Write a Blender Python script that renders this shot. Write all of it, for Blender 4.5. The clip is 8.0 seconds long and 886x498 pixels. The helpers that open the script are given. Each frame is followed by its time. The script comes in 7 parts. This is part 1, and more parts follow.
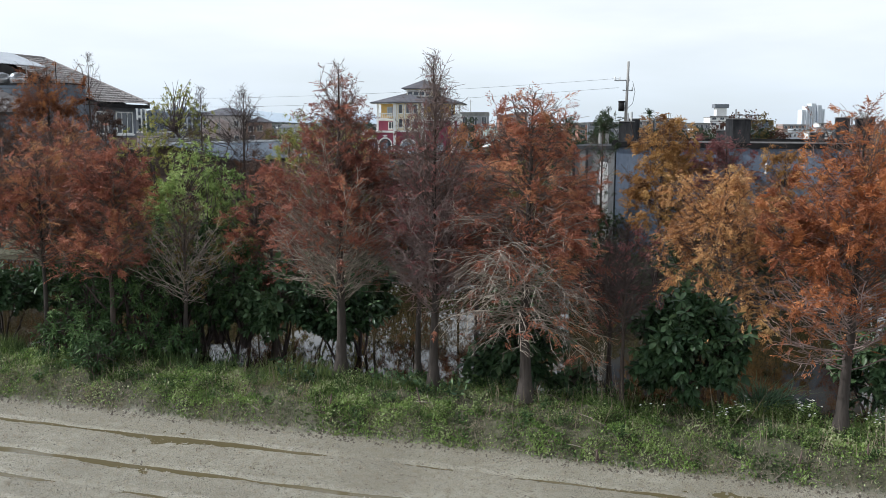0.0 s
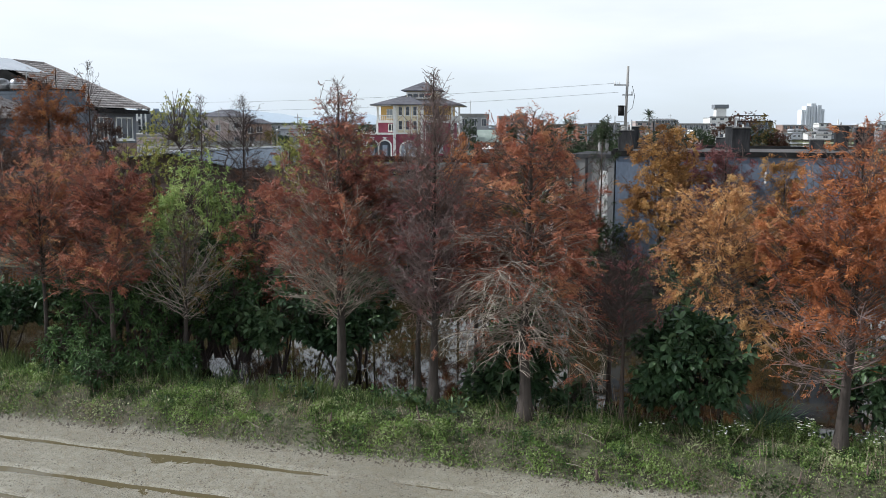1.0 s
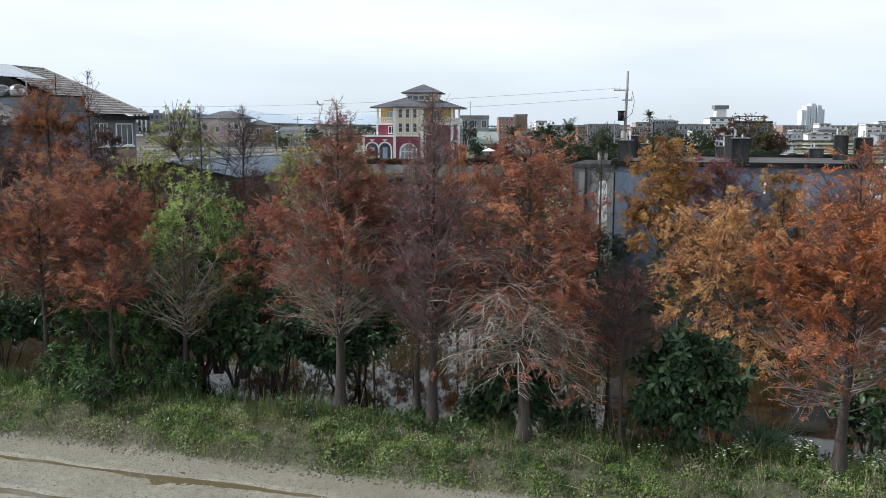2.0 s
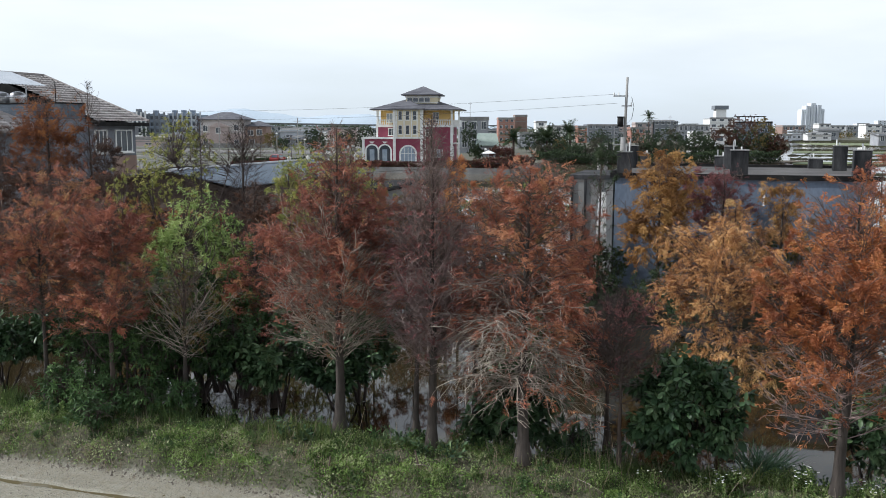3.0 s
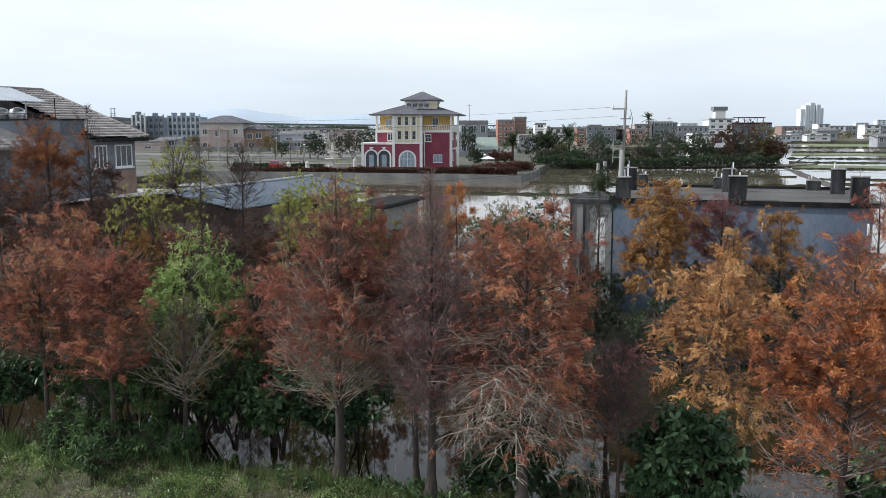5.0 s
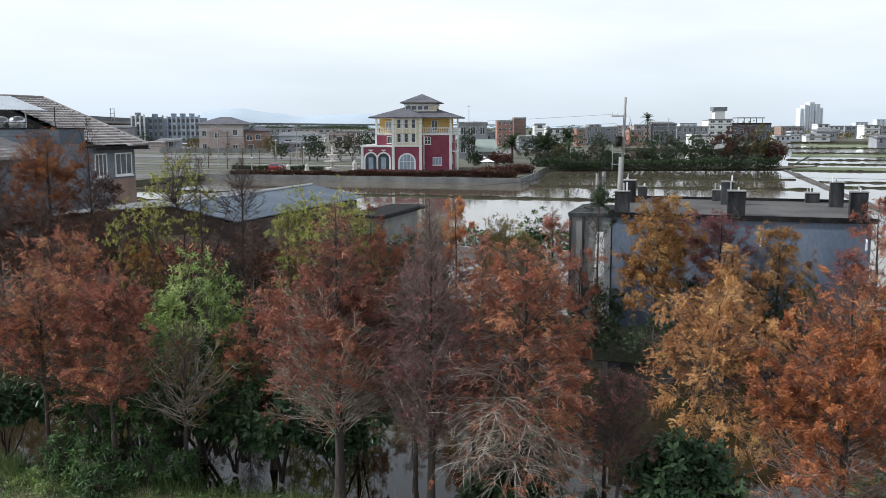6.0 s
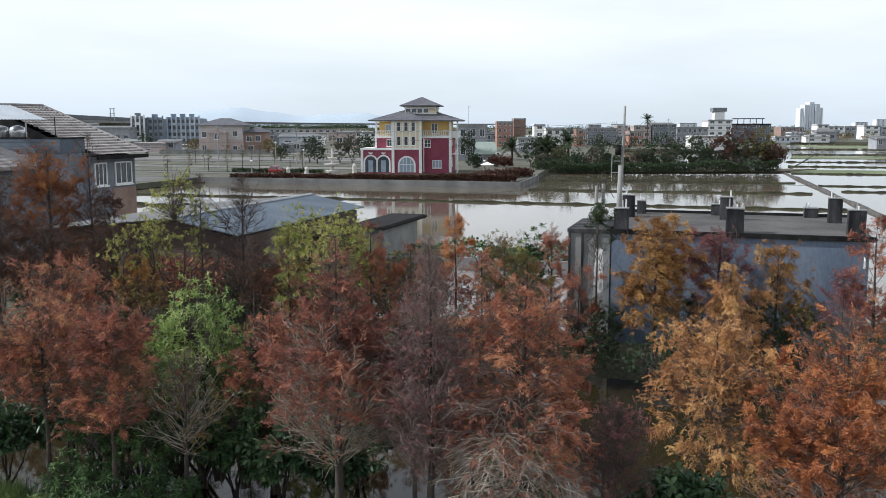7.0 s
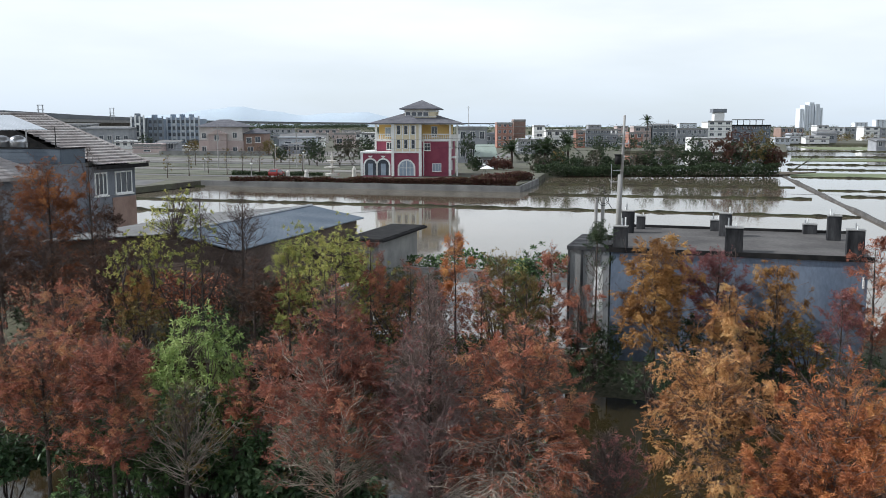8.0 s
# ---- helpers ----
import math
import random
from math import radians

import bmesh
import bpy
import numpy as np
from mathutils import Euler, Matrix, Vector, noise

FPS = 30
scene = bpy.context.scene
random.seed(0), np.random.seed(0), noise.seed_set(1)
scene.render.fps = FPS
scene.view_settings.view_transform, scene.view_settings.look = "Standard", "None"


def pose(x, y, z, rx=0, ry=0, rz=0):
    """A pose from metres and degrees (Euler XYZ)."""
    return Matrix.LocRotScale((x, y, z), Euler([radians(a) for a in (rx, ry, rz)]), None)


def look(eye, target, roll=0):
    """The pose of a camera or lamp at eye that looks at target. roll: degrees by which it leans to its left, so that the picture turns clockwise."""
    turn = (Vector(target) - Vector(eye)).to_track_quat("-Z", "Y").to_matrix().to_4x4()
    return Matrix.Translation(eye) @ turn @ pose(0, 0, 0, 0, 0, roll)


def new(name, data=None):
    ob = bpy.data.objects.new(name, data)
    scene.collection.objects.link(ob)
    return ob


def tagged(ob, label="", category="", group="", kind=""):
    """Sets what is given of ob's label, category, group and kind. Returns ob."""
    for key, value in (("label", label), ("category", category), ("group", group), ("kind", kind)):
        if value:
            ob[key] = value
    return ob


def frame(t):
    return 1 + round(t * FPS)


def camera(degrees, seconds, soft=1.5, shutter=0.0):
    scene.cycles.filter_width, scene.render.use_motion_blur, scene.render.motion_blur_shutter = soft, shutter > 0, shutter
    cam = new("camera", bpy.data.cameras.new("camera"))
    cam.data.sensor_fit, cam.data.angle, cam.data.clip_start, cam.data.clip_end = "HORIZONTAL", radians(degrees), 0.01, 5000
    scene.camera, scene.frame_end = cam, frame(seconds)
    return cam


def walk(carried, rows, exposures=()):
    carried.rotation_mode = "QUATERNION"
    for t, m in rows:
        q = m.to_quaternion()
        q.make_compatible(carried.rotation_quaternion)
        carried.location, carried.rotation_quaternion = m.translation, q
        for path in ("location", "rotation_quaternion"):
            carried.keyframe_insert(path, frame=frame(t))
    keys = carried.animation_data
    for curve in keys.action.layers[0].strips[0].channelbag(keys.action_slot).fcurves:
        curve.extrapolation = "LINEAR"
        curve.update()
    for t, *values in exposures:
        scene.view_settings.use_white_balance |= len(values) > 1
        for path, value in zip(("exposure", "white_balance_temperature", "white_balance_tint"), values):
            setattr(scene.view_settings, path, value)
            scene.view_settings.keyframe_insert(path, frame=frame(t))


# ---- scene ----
# ---------------------------------------------------------------- camera
cam = camera(52.2, 8.0, soft=0.5)
ROWS = [
    (0.0, -0.002, -0.005, 5.300, 0.000, -7.651, -0.176),
    (0.5, -0.002, 0.009, 5.472, -0.006, -7.651, -0.154),
    (1.0, 0.001, 0.024, 5.649, -0.012, -7.641, -0.114),
    (1.5, 0.013, 0.038, 5.831, -0.008, -7.621, -0.087),
    (3.0, 0.039, 0.085, 6.541, -0.013, -7.668, -0.053),
    (3.5, 0.030, 0.105, 6.788, -0.029, -7.667, -0.030),
    (4.0, 0.030, 0.119, 7.050, -0.033, -7.671, -0.005),
    (4.5, 0.042, 0.129, 7.314, -0.039, -7.677, 0.032),
    (6.0, 0.060, 0.137, 8.192, -0.085, -7.729, 0.099),
    (6.5, 0.066, 0.126, 8.541, -0.094, -7.749, 0.079),
    (7.0, 0.068, 0.126, 8.901, -0.096, -7.782, 0.052),
    (7.5, 0.067, 0.137, 9.278, -0.100, -7.808, 0.018),
    (8.0, 0.067, 0.150, 9.667, -0.107, -7.832, -0.029),
]
walk(cam, [(t, pose(x, y, z, 90 + pitch, roll, yaw)) for t, x, y, z, yaw, pitch, roll in ROWS], exposures=[(0.0, 0.0, 6150, 10), (8.0, 0.0, 6150, 10)])

# ---------------------------------------------------------------- world and sun
SUN_ELEV, SUN_AZ = radians(39), radians(-87)      # azimuth from +y (ahead) towards +x
world = bpy.data.worlds.new("sky")
scene.world = world
world.use_nodes = True
wn, wl = world.node_tree.nodes, world.node_tree.links
wn.clear()
w_out = wn.new("ShaderNodeOutputWorld")
w_bg = wn.new("ShaderNodeBackground")
w_sky = wn.new("ShaderNodeTexSky")
w_sky.sky_type = "NISHITA"
w_sky.sun_disc = False
w_sky.sun_elevation = SUN_ELEV
w_sky.sun_rotation = SUN_AZ
w_sky.air_density, w_sky.dust_density, w_sky.ozone_density = 1.0, 0.4, 1.5
# thin bright cloud veil over the clear sky, thicker higher up
w_tc = wn.new("ShaderNodeTexCoord")
w_sep = wn.new("ShaderNodeSeparateXYZ")
wl.new(w_tc.outputs["Generated"], w_sep.inputs[0])
w_ramp = wn.new("ShaderNodeValToRGB")
wl.new(w_sep.outputs["Z"], w_ramp.inputs[0])
w_ramp.color_ramp.elements[0].position, w_ramp.color_ramp.elements[0].color = 0.0, (0.86, 0.86, 0.86, 1)
w_ramp.color_ramp.elements[1].position, w_ramp.color_ramp.elements[1].color = 0.13, (0.96, 0.96, 0.96, 1)
for w_pos, w_val in ((0.05, 0.9), (0.35, 0.72), (0.9, 0.42)):
    w_ramp.color_ramp.elements.new(w_pos).color = (w_val, w_val, w_val, 1)
w_map = wn.new("ShaderNodeMapping")
w_map.inputs["Scale"].default_value = (1.0, 1.0, 5.0)
wl.new(w_tc.outputs["Generated"], w_map.inputs[0])
w_noise = wn.new("ShaderNodeTexNoise")
w_noise.inputs["Scale"].default_value, w_noise.inputs["Detail"].default_value = 3.0, 5.0
wl.new(w_map.outputs[0], w_noise.inputs["Vector"])
w_nr = wn.new("ShaderNodeMapRange")
w_nr.inputs["From Min"].default_value, w_nr.inputs["From Max"].default_value = 0.35, 0.65
w_nr.inputs["To Min"].default_value, w_nr.inputs["To Max"].default_value = 0.84, 1.05
wl.new(w_noise.outputs[0], w_nr.inputs["Value"])
w_mul = wn.new("ShaderNodeMath")
w_mul.operation = "MULTIPLY"
wl.new(w_ramp.outputs[0], w_mul.inputs[0])
wl.new(w_nr.outputs[0], w_mul.inputs[1])
w_mix = wn.new("ShaderNodeMix")
w_mix.data_type = "RGBA"
w_mix.clamp_factor = True
wl.new(w_mul.outputs[0], w_mix.inputs["Factor"])
wl.new(w_sky.outputs[0], w_mix.inputs["A"])
# the veil is bluish low down, white above
w_veil = wn.new("ShaderNodeValToRGB")
wl.new(w_sep.outputs["Z"], w_veil.inputs[0])
w_veil.color_ramp.elements[0].position, w_veil.color_ramp.elements[0].color = 0.0, (0.70, 0.79, 0.88, 1)
w_veil.color_ramp.elements[1].position, w_veil.color_ramp.elements[1].color = 0.10, (0.97, 0.995, 1.0, 1)
w_gain = wn.new("ShaderNodeVectorMath")
w_gain.operation = "SCALE"
w_gain.inputs["Scale"].default_value = 11.8
wl.new(w_veil.outputs[0], w_gain.inputs[0])
wl.new(w_gain.outputs["Vector"], w_mix.inputs["B"])
wl.new(w_mix.outputs["Result"], w_bg.inputs["Color"])
w_bg.inputs["Strength"].default_value = 0.092
wl.new(w_bg.outputs[0], w_out.inputs["Surface"])

sun = new("sun", bpy.data.lights.new("sun", "SUN"))
sun.data.energy, sun.data.angle, sun.data.color = 4.5, radians(0.8), (1.0, 0.98, 0.94)
sun_dir = Vector((math.sin(SUN_AZ) * math.cos(SUN_ELEV), math.cos(SUN_AZ) * math.cos(SUN_ELEV), math.sin(SUN_ELEV)))
sun.matrix_world = look(tuple(sun_dir * 200), (0, 0, 0))
# ---------------------------------------------------------------- materials
def surface(name, a, b, scale=3.0, rough=0.8, bump=0.3, fine=40.0, metal=0.0, vary=0.12, stretch=(1, 1, 1), spec=0.4, rough2=None):
    """Two colours mixed at a coarse scale, a finer grain on top, bump, and a per-object shift of brightness."""
    m = bpy.data.materials.new(name)
    m.use_nodes = True
    n, l = m.node_tree.nodes, m.node_tree.links
    bs = n["Principled BSDF"]
    tc, mp = n.new("ShaderNodeTexCoord"), n.new("ShaderNodeMapping")
    mp.inputs["Scale"].default_value = stretch
    l.new(tc.outputs["Object"], mp.inputs[0])
    n1, n2 = n.new("ShaderNodeTexNoise"), n.new("ShaderNodeTexNoise")
    n1.inputs["Scale"].default_value, n1.inputs["Detail"].default_value = scale, 6.0
    n2.inputs["Scale"].default_value, n2.inputs["Detail"].default_value = fine, 4.0
    for k in (n1, n2):
        l.new(mp.outputs[0], k.inputs["Vector"])
    r1 = n.new("ShaderNodeMapRange")
    r1.inputs["From Min"].default_value, r1.inputs["From Max"].default_value = 0.35, 0.65
    l.new(n1.outputs[0], r1.inputs["Value"])
    mx = n.new("ShaderNodeMix")
    mx.data_type = "RGBA"
    l.new(r1.outputs[0], mx.inputs["Factor"])
    mx.inputs["A"].default_value, mx.inputs["B"].default_value = (*a, 1), (*b, 1)
    r2 = n.new("ShaderNodeMapRange")
    r2.inputs["From Min"].default_value, r2.inputs["From Max"].default_value = 0.3, 0.7
    r2.inputs["To Min"].default_value, r2.inputs["To Max"].default_value = 1 - vary, 1 + vary
    l.new(n2.outputs[0], r2.inputs["Value"])
    oi = n.new("ShaderNodeObjectInfo")
    r3 = n.new("ShaderNodeMapRange")
    r3.inputs["To Min"].default_value, r3.inputs["To Max"].default_value = 1 - vary / 2, 1 + vary / 2
    l.new(oi.outputs["Random"], r3.inputs["Value"])
    mu = n.new("ShaderNodeMath")
    mu.operation = "MULTIPLY"
    l.new(r2.outputs[0], mu.inputs[0])
    l.new(r3.outputs[0], mu.inputs[1])
    hv = n.new("ShaderNodeHueSaturation")
    l.new(mx.outputs["Result"], hv.inputs["Color"])
    l.new(mu.outputs[0], hv.inputs["Value"])
    l.new(hv.outputs[0], bs.inputs["Base Color"])
    bs.inputs["Roughness"].default_value = rough
    if rough2 is not None:
        rr = n.new("ShaderNodeMapRange")
        rr.inputs["To Min"].default_value, rr.inputs["To Max"].default_value = rough, rough2
        l.new(r1.outputs[0], rr.inputs["Value"])
        l.new(rr.outputs[0], bs.inputs["Roughness"])
    bs.inputs["Metallic"].default_value = metal
    bs.inputs["Specular IOR Level"].default_value = spec
    if bump:
        bp = n.new("ShaderNodeBump")
        bp.inputs["Strength"].default_value, bp.inputs["Distance"].default_value = bump, 0.02
        l.new(n2.outputs[0], bp.inputs["Height"])
        l.new(bp.outputs[0], bs.inputs["Normal"])
    return m


def leafy(name, stops, through_light=0.18, rough=0.6):
    """Leaves: the colour runs through the stops by the leaf's own tone."""
    m = bpy.data.materials.new(name)
    m.use_nodes = True
    n, l = m.node_tree.nodes, m.node_tree.links
    bs = n["Principled BSDF"]
    at = n.new("ShaderNodeAttribute")
    at.attribute_name = "tone"
    rp = n.new("ShaderNodeValToRGB")
    el = rp.color_ramp.elements
    while len(el) < len(stops):
        el.new(0.5)
    for i, c in enumerate(stops):
        el[i].position, el[i].color = i / (len(stops) - 1), (*c, 1)
    l.new(at.outputs["Fac"], rp.inputs[0])
    l.new(rp.outputs[0], bs.inputs["Base Color"])
    bs.inputs["Roughness"].default_value = rough
    bs.inputs["Specular IOR Level"].default_value = 0.25
    tr = n.new("ShaderNodeBsdfTranslucent")
    l.new(rp.outputs[0], tr.inputs["Color"])
    mx = n.new("ShaderNodeMixShader")
    mx.inputs[0].default_value = through_light
    l.new(bs.outputs[0], mx.inputs[1])
    l.new(tr.outputs[0], mx.inputs[2])
    l.new(mx.outputs[0], n["Material Output"].inputs["Surface"])
    return m


def watery(name, colour, rough=0.03, ripple=0.02, size=1.2, mud=0.5):
    """Still, silty water: a coloured body under a smooth reflecting top."""
    m = bpy.data.materials.new(name)
    m.use_nodes = True
    n, l = m.node_tree.nodes, m.node_tree.links
    bs = n["Principled BSDF"]
    tc = n.new("ShaderNodeTexCoord")
    n1, n2 = n.new("ShaderNodeTexNoise"), n.new("ShaderNodeTexNoise")
    n1.inputs["Scale"].default_value = 0.12
    n2.inputs["Scale"].default_value, n2.inputs["Detail"].default_value = size, 3.0
    for k in (n1, n2):
        l.new(tc.outputs["Object"], k.inputs["Vector"])
    mx = n.new("ShaderNodeMix")
    mx.data_type = "RGBA"
    l.new(n1.outputs[0], mx.inputs["Factor"])
    mx.inputs["A"].default_value = (*colour, 1)
    mx.inputs["B"].default_value = (*[c * mud for c in colour], 1)
    l.new(mx.outputs["Result"], bs.inputs["Base Color"])
    bs.inputs["Roughness"].default_value = rough
    bs.inputs["IOR"].default_value = 1.33
    bs.inputs["Specular IOR Level"].default_value = 0.55
    bp = n.new("ShaderNodeBump")
    bp.inputs["Strength"].default_value, bp.inputs["Distance"].default_value = ripple, 0.05
    l.new(n2.outputs[0], bp.inputs["Height"])
    l.new(bp.outputs[0], bs.inputs["Normal"])
    return m


BARK = surface("bark", (0.038, 0.031, 0.027), (0.088, 0.072, 0.062), 2.5, 0.9, 0.8, 26.0, vary=0.25, stretch=(1, 1, 0.15))
BARK_DARK = surface("dark_bark", (0.055, 0.04, 0.034), (0.10, 0.075, 0.062), 3, 0.9, 0.6, 26.0, vary=0.25, stretch=(1, 1, 0.15))
TWIG_PALE = surface("pale_twigs", (0.15, 0.12, 0.098), (0.45, 0.39, 0.325), 3.5, 0.85, 0.2, 30.0, vary=0.2)
TWIG_BROWN = surface("brown_twigs", (0.085, 0.06, 0.05), (0.18, 0.13, 0.108), 3, 0.85, 0.2, 30.0, vary=0.2)
TWIG_MAUVE = surface("mauve_twigs", (0.15, 0.108, 0.10), (0.31, 0.23, 0.215), 3, 0.85, 0.2, 30.0, vary=0.2)
TWIG_DARK = surface("dark_twigs", (0.05, 0.036, 0.033), (0.09, 0.065, 0.058), 2, 0.85, 0.2, 30.0, vary=0.2)
LEAF_RUST = leafy("rust_needles", [(0.07, 0.03, 0.025), (0.245, 0.09, 0.06), (0.41, 0.155, 0.092), (0.53, 0.275, 0.14)])
LEAF_RED = leafy("red_needles", [(0.075, 0.031, 0.026), (0.24, 0.088, 0.062), (0.39, 0.148, 0.092), (0.48, 0.27, 0.12)])
LEAF_PLUM = leafy("plum_needles", [(0.119, 0.046, 0.050), (0.210, 0.082, 0.082), (0.292, 0.119, 0.100)])
LEAF_ORANGE = leafy("orange_needles", [(0.09, 0.034, 0.022), (0.28, 0.098, 0.046), (0.45, 0.168, 0.066), (0.56, 0.29, 0.10)])
LEAF_GOLD = leafy("gold_needles", [(0.12, 0.055, 0.028), (0.40, 0.19, 0.08), (0.60, 0.325, 0.13), (0.70, 0.46, 0.20)])
LEAF_YELLOW = leafy("yellow_needles", [(0.07, 0.033, 0.016), (0.235, 0.115, 0.042), (0.385, 0.205, 0.068), (0.50, 0.31, 0.11)])
LEAF_LIME = leafy("lime_leaves", [(0.085, 0.13, 0.035), (0.20, 0.29, 0.085), (0.345, 0.435, 0.145), (0.45, 0.50, 0.21)])
LEAF_YELLOWGREEN = leafy("yellowgreen_leaves", [(0.12, 0.15, 0.045), (0.26, 0.285, 0.08), (0.41, 0.40, 0.115), (0.50, 0.42, 0.15)])
LEAF_OLIVE = leafy("olive_needles", [(0.085, 0.072, 0.025), (0.162, 0.128, 0.043), (0.238, 0.145, 0.051)])
LEAF_UMBRED = leafy("brown_red_needles", [(0.07, 0.029, 0.025), (0.22, 0.082, 0.06), (0.38, 0.143, 0.094), (0.49, 0.255, 0.135)])
LEAF_GREEN = leafy("green_leaves", [(0.022, 0.046, 0.018), (0.05, 0.10, 0.034), (0.17, 0.27, 0.095)])
LEAF_LOQUAT = leafy("glossy_dark_leaves", [(0.018, 0.038, 0.018), (0.042, 0.082, 0.036), (0.09, 0.15, 0.066), (0.19, 0.25, 0.13)], 0.12, 0.38)
LEAF_FAR = leafy("far_leaves", [(0.02, 0.036, 0.018), (0.038, 0.06, 0.027), (0.065, 0.09, 0.04)], 0.2)
LEAF_DULL = leafy("dull_grey_green_leaves", [(0.035, 0.036, 0.024), (0.07, 0.068, 0.046), (0.12, 0.108, 0.075)], 0.2)
LEAF_HEDGE = leafy("red_hedge_leaves", [(0.045, 0.02, 0.018), (0.11, 0.04, 0.032), (0.09, 0.075, 0.035)], 0.2)
GRASS = leafy("grass_blades", [(0.035, 0.058, 0.02), (0.10, 0.145, 0.046), (0.21, 0.26, 0.085), (0.42, 0.39, 0.27)], 0.3)
STRAW = leafy("dry_stems", [(0.17, 0.13, 0.09), (0.30, 0.24, 0.17), (0.40, 0.34, 0.26)], 0.2)
PETAL = surface("white_petals", (0.8, 0.8, 0.76), (0.75, 0.75, 0.7), 5, 0.7, 0)
POND = watery("pond_water", (0.032, 0.025, 0.011), 0.03, 0.015, 1.5)
PADDY = watery("paddy_water", (0.17, 0.14, 0.10), 0.06, 0.02, 0.6)
PUDDLE = watery("puddle_water", (0.13, 0.108, 0.058), 0.08, 0.03, 4.0, 0.85)
CONCRETE = surface("concrete", (0.21, 0.21, 0.205), (0.32, 0.315, 0.30), 0.8, 0.9, 0.3, 18)
CONCRETE_DARK = surface("stained_concrete", (0.016, 0.017, 0.019), (0.075, 0.075, 0.077), 1.8, 0.95, 0.3, 12, vary=0.2, stretch=(1, 1, 0.3), spec=0.1)
YARD = surface("pale_yard_concrete", (0.20, 0.195, 0.19), (0.31, 0.30, 0.29), 0.35, 0.92, 0.3, 9, vary=0.15)
ROOF_SLAB = surface("weathered_roof_slab", (0.06, 0.056, 0.054), (0.11, 0.103, 0.098), 0.5, 0.92, 0.3, 8, vary=0.2)
BLUE_WALL = surface("bluish_grey_render", (0.125, 0.165, 0.23), (0.195, 0.24, 0.31), 0.45, 0.9, 0.2, 10, vary=0.12, stretch=(1, 1, 0.4))
DARK_EDGE = surface("dark_roof_edge", (0.014, 0.014, 0.015), (0.032, 0.031, 0.03), 2, 0.9, 0.2, 15, spec=0.1)
# brown of the shed walls, darkened for the shade on their front
BROWN_WALL = surface("shaded_brown_wall", (0.10, 0.075, 0.06), (0.17, 0.13, 0.11), 0.6, 0.92, 0.2, 12, vary=0.2)
TIN_BLUE = surface("blue_grey_sheet_metal", (0.10, 0.125, 0.155), (0.14, 0.165, 0.195), 0.5, 0.8, 0.1, 10, spec=0.2)
TIN_LIGHT = surface("pale_sheet_metal", (0.13, 0.13, 0.13), (0.20, 0.20, 0.195), 0.5, 0.8, 0.2, 9, vary=0.15, spec=0.2)
WHITE = surface("white_paint", (0.74, 0.74, 0.72), (0.82, 0.82, 0.80), 1.5, 0.6, 0.05, 20, vary=0.05)
CREAM = surface("cream_render", (0.66, 0.58, 0.40), (0.72, 0.64, 0.46), 0.8, 0.8, 0.1, 15, vary=0.06)
YELLOW = surface("yellow_render", (0.64, 0.43, 0.15), (0.70, 0.48, 0.19), 0.8, 0.8, 0.1, 15, vary=0.06)
CRIMSON = surface("crimson_render", (0.235, 0.05, 0.085), (0.285, 0.068, 0.105), 0.8, 0.8, 0.1, 15, vary=0.08)
ROOF_TILE = surface("slate_grey_tiles", (0.10, 0.10, 0.115), (0.15, 0.15, 0.165), 1.0, 0.75, 0.3, 12)
ROOF_PALE = surface("pale_clay_tiles", (0.20, 0.175, 0.165), (0.36, 0.335, 0.32), 0.9, 0.75, 0.3, 14, vary=0.18)
GREY_WALL = surface("pale_grey_wall", (0.27, 0.28, 0.30), (0.36, 0.37, 0.39), 0.5, 0.85, 0.15, 12, vary=0.1)
WARM_WALL = surface("brown_tile_wall", (0.24, 0.16, 0.13), (0.32, 0.22, 0.18), 1.2, 0.8, 0.15, 14, vary=0.12)
GLASS = surface("dark_window_glass", (0.05, 0.06, 0.075), (0.09, 0.10, 0.12), 0.5, 0.12, 0, 10, spec=0.7)
STEEL = surface("stainless_steel", (0.55, 0.56, 0.58), (0.62, 0.63, 0.65), 1, 0.28, 0.02, 20, metal=0.9, vary=0.05)
GALV = surface("galvanised_metal", (0.36, 0.37, 0.38), (0.46, 0.47, 0.48), 2, 0.5, 0.05, 20, metal=0.5)
POLE_WOOD = surface("grey_pole", (0.26, 0.25, 0.24), (0.36, 0.35, 0.33), 1, 0.85, 0.2, 20, vary=0.12, stretch=(1, 1, 0.2))
BLACK = surface("black_rubber", (0.02, 0.02, 0.02), (0.03, 0.03, 0.03), 2, 0.6, 0.05, 20)
CAR_RED = surface("red_car_paint", (0.20, 0.018, 0.018), (0.24, 0.026, 0.022), 1, 0.25, 0, 20, vary=0.04, spec=0.6)
ASPHALT = surface("asphalt", (0.09, 0.09, 0.09), (0.14, 0.135, 0.13), 0.4, 0.9, 0.2, 8)
SOIL = surface("dark_soil", (0.07, 0.055, 0.038), (0.12, 0.095, 0.065), 1.5, 0.95, 0.6, 14, vary=0.25)
BUND = surface("earth_bund", (0.075, 0.07, 0.056), (0.115, 0.118, 0.08), 0.2, 0.95, 0.5, 4, vary=0.25)
GREENFIELD = surface("young_green_crop", (0.11, 0.14, 0.065), (0.19, 0.21, 0.12), 0.06, 0.9, 0.3, 3, vary=0.15)
BRICK_RED = surface("red_brick_tiles", (0.32, 0.155, 0.115), (0.38, 0.195, 0.15), 0.4, 0.85, 0.1, 6)
PINKISH = surface("pinkish_tile_wall", (0.44, 0.35, 0.33), (0.50, 0.41, 0.38), 0.4, 0.85, 0.1, 6)
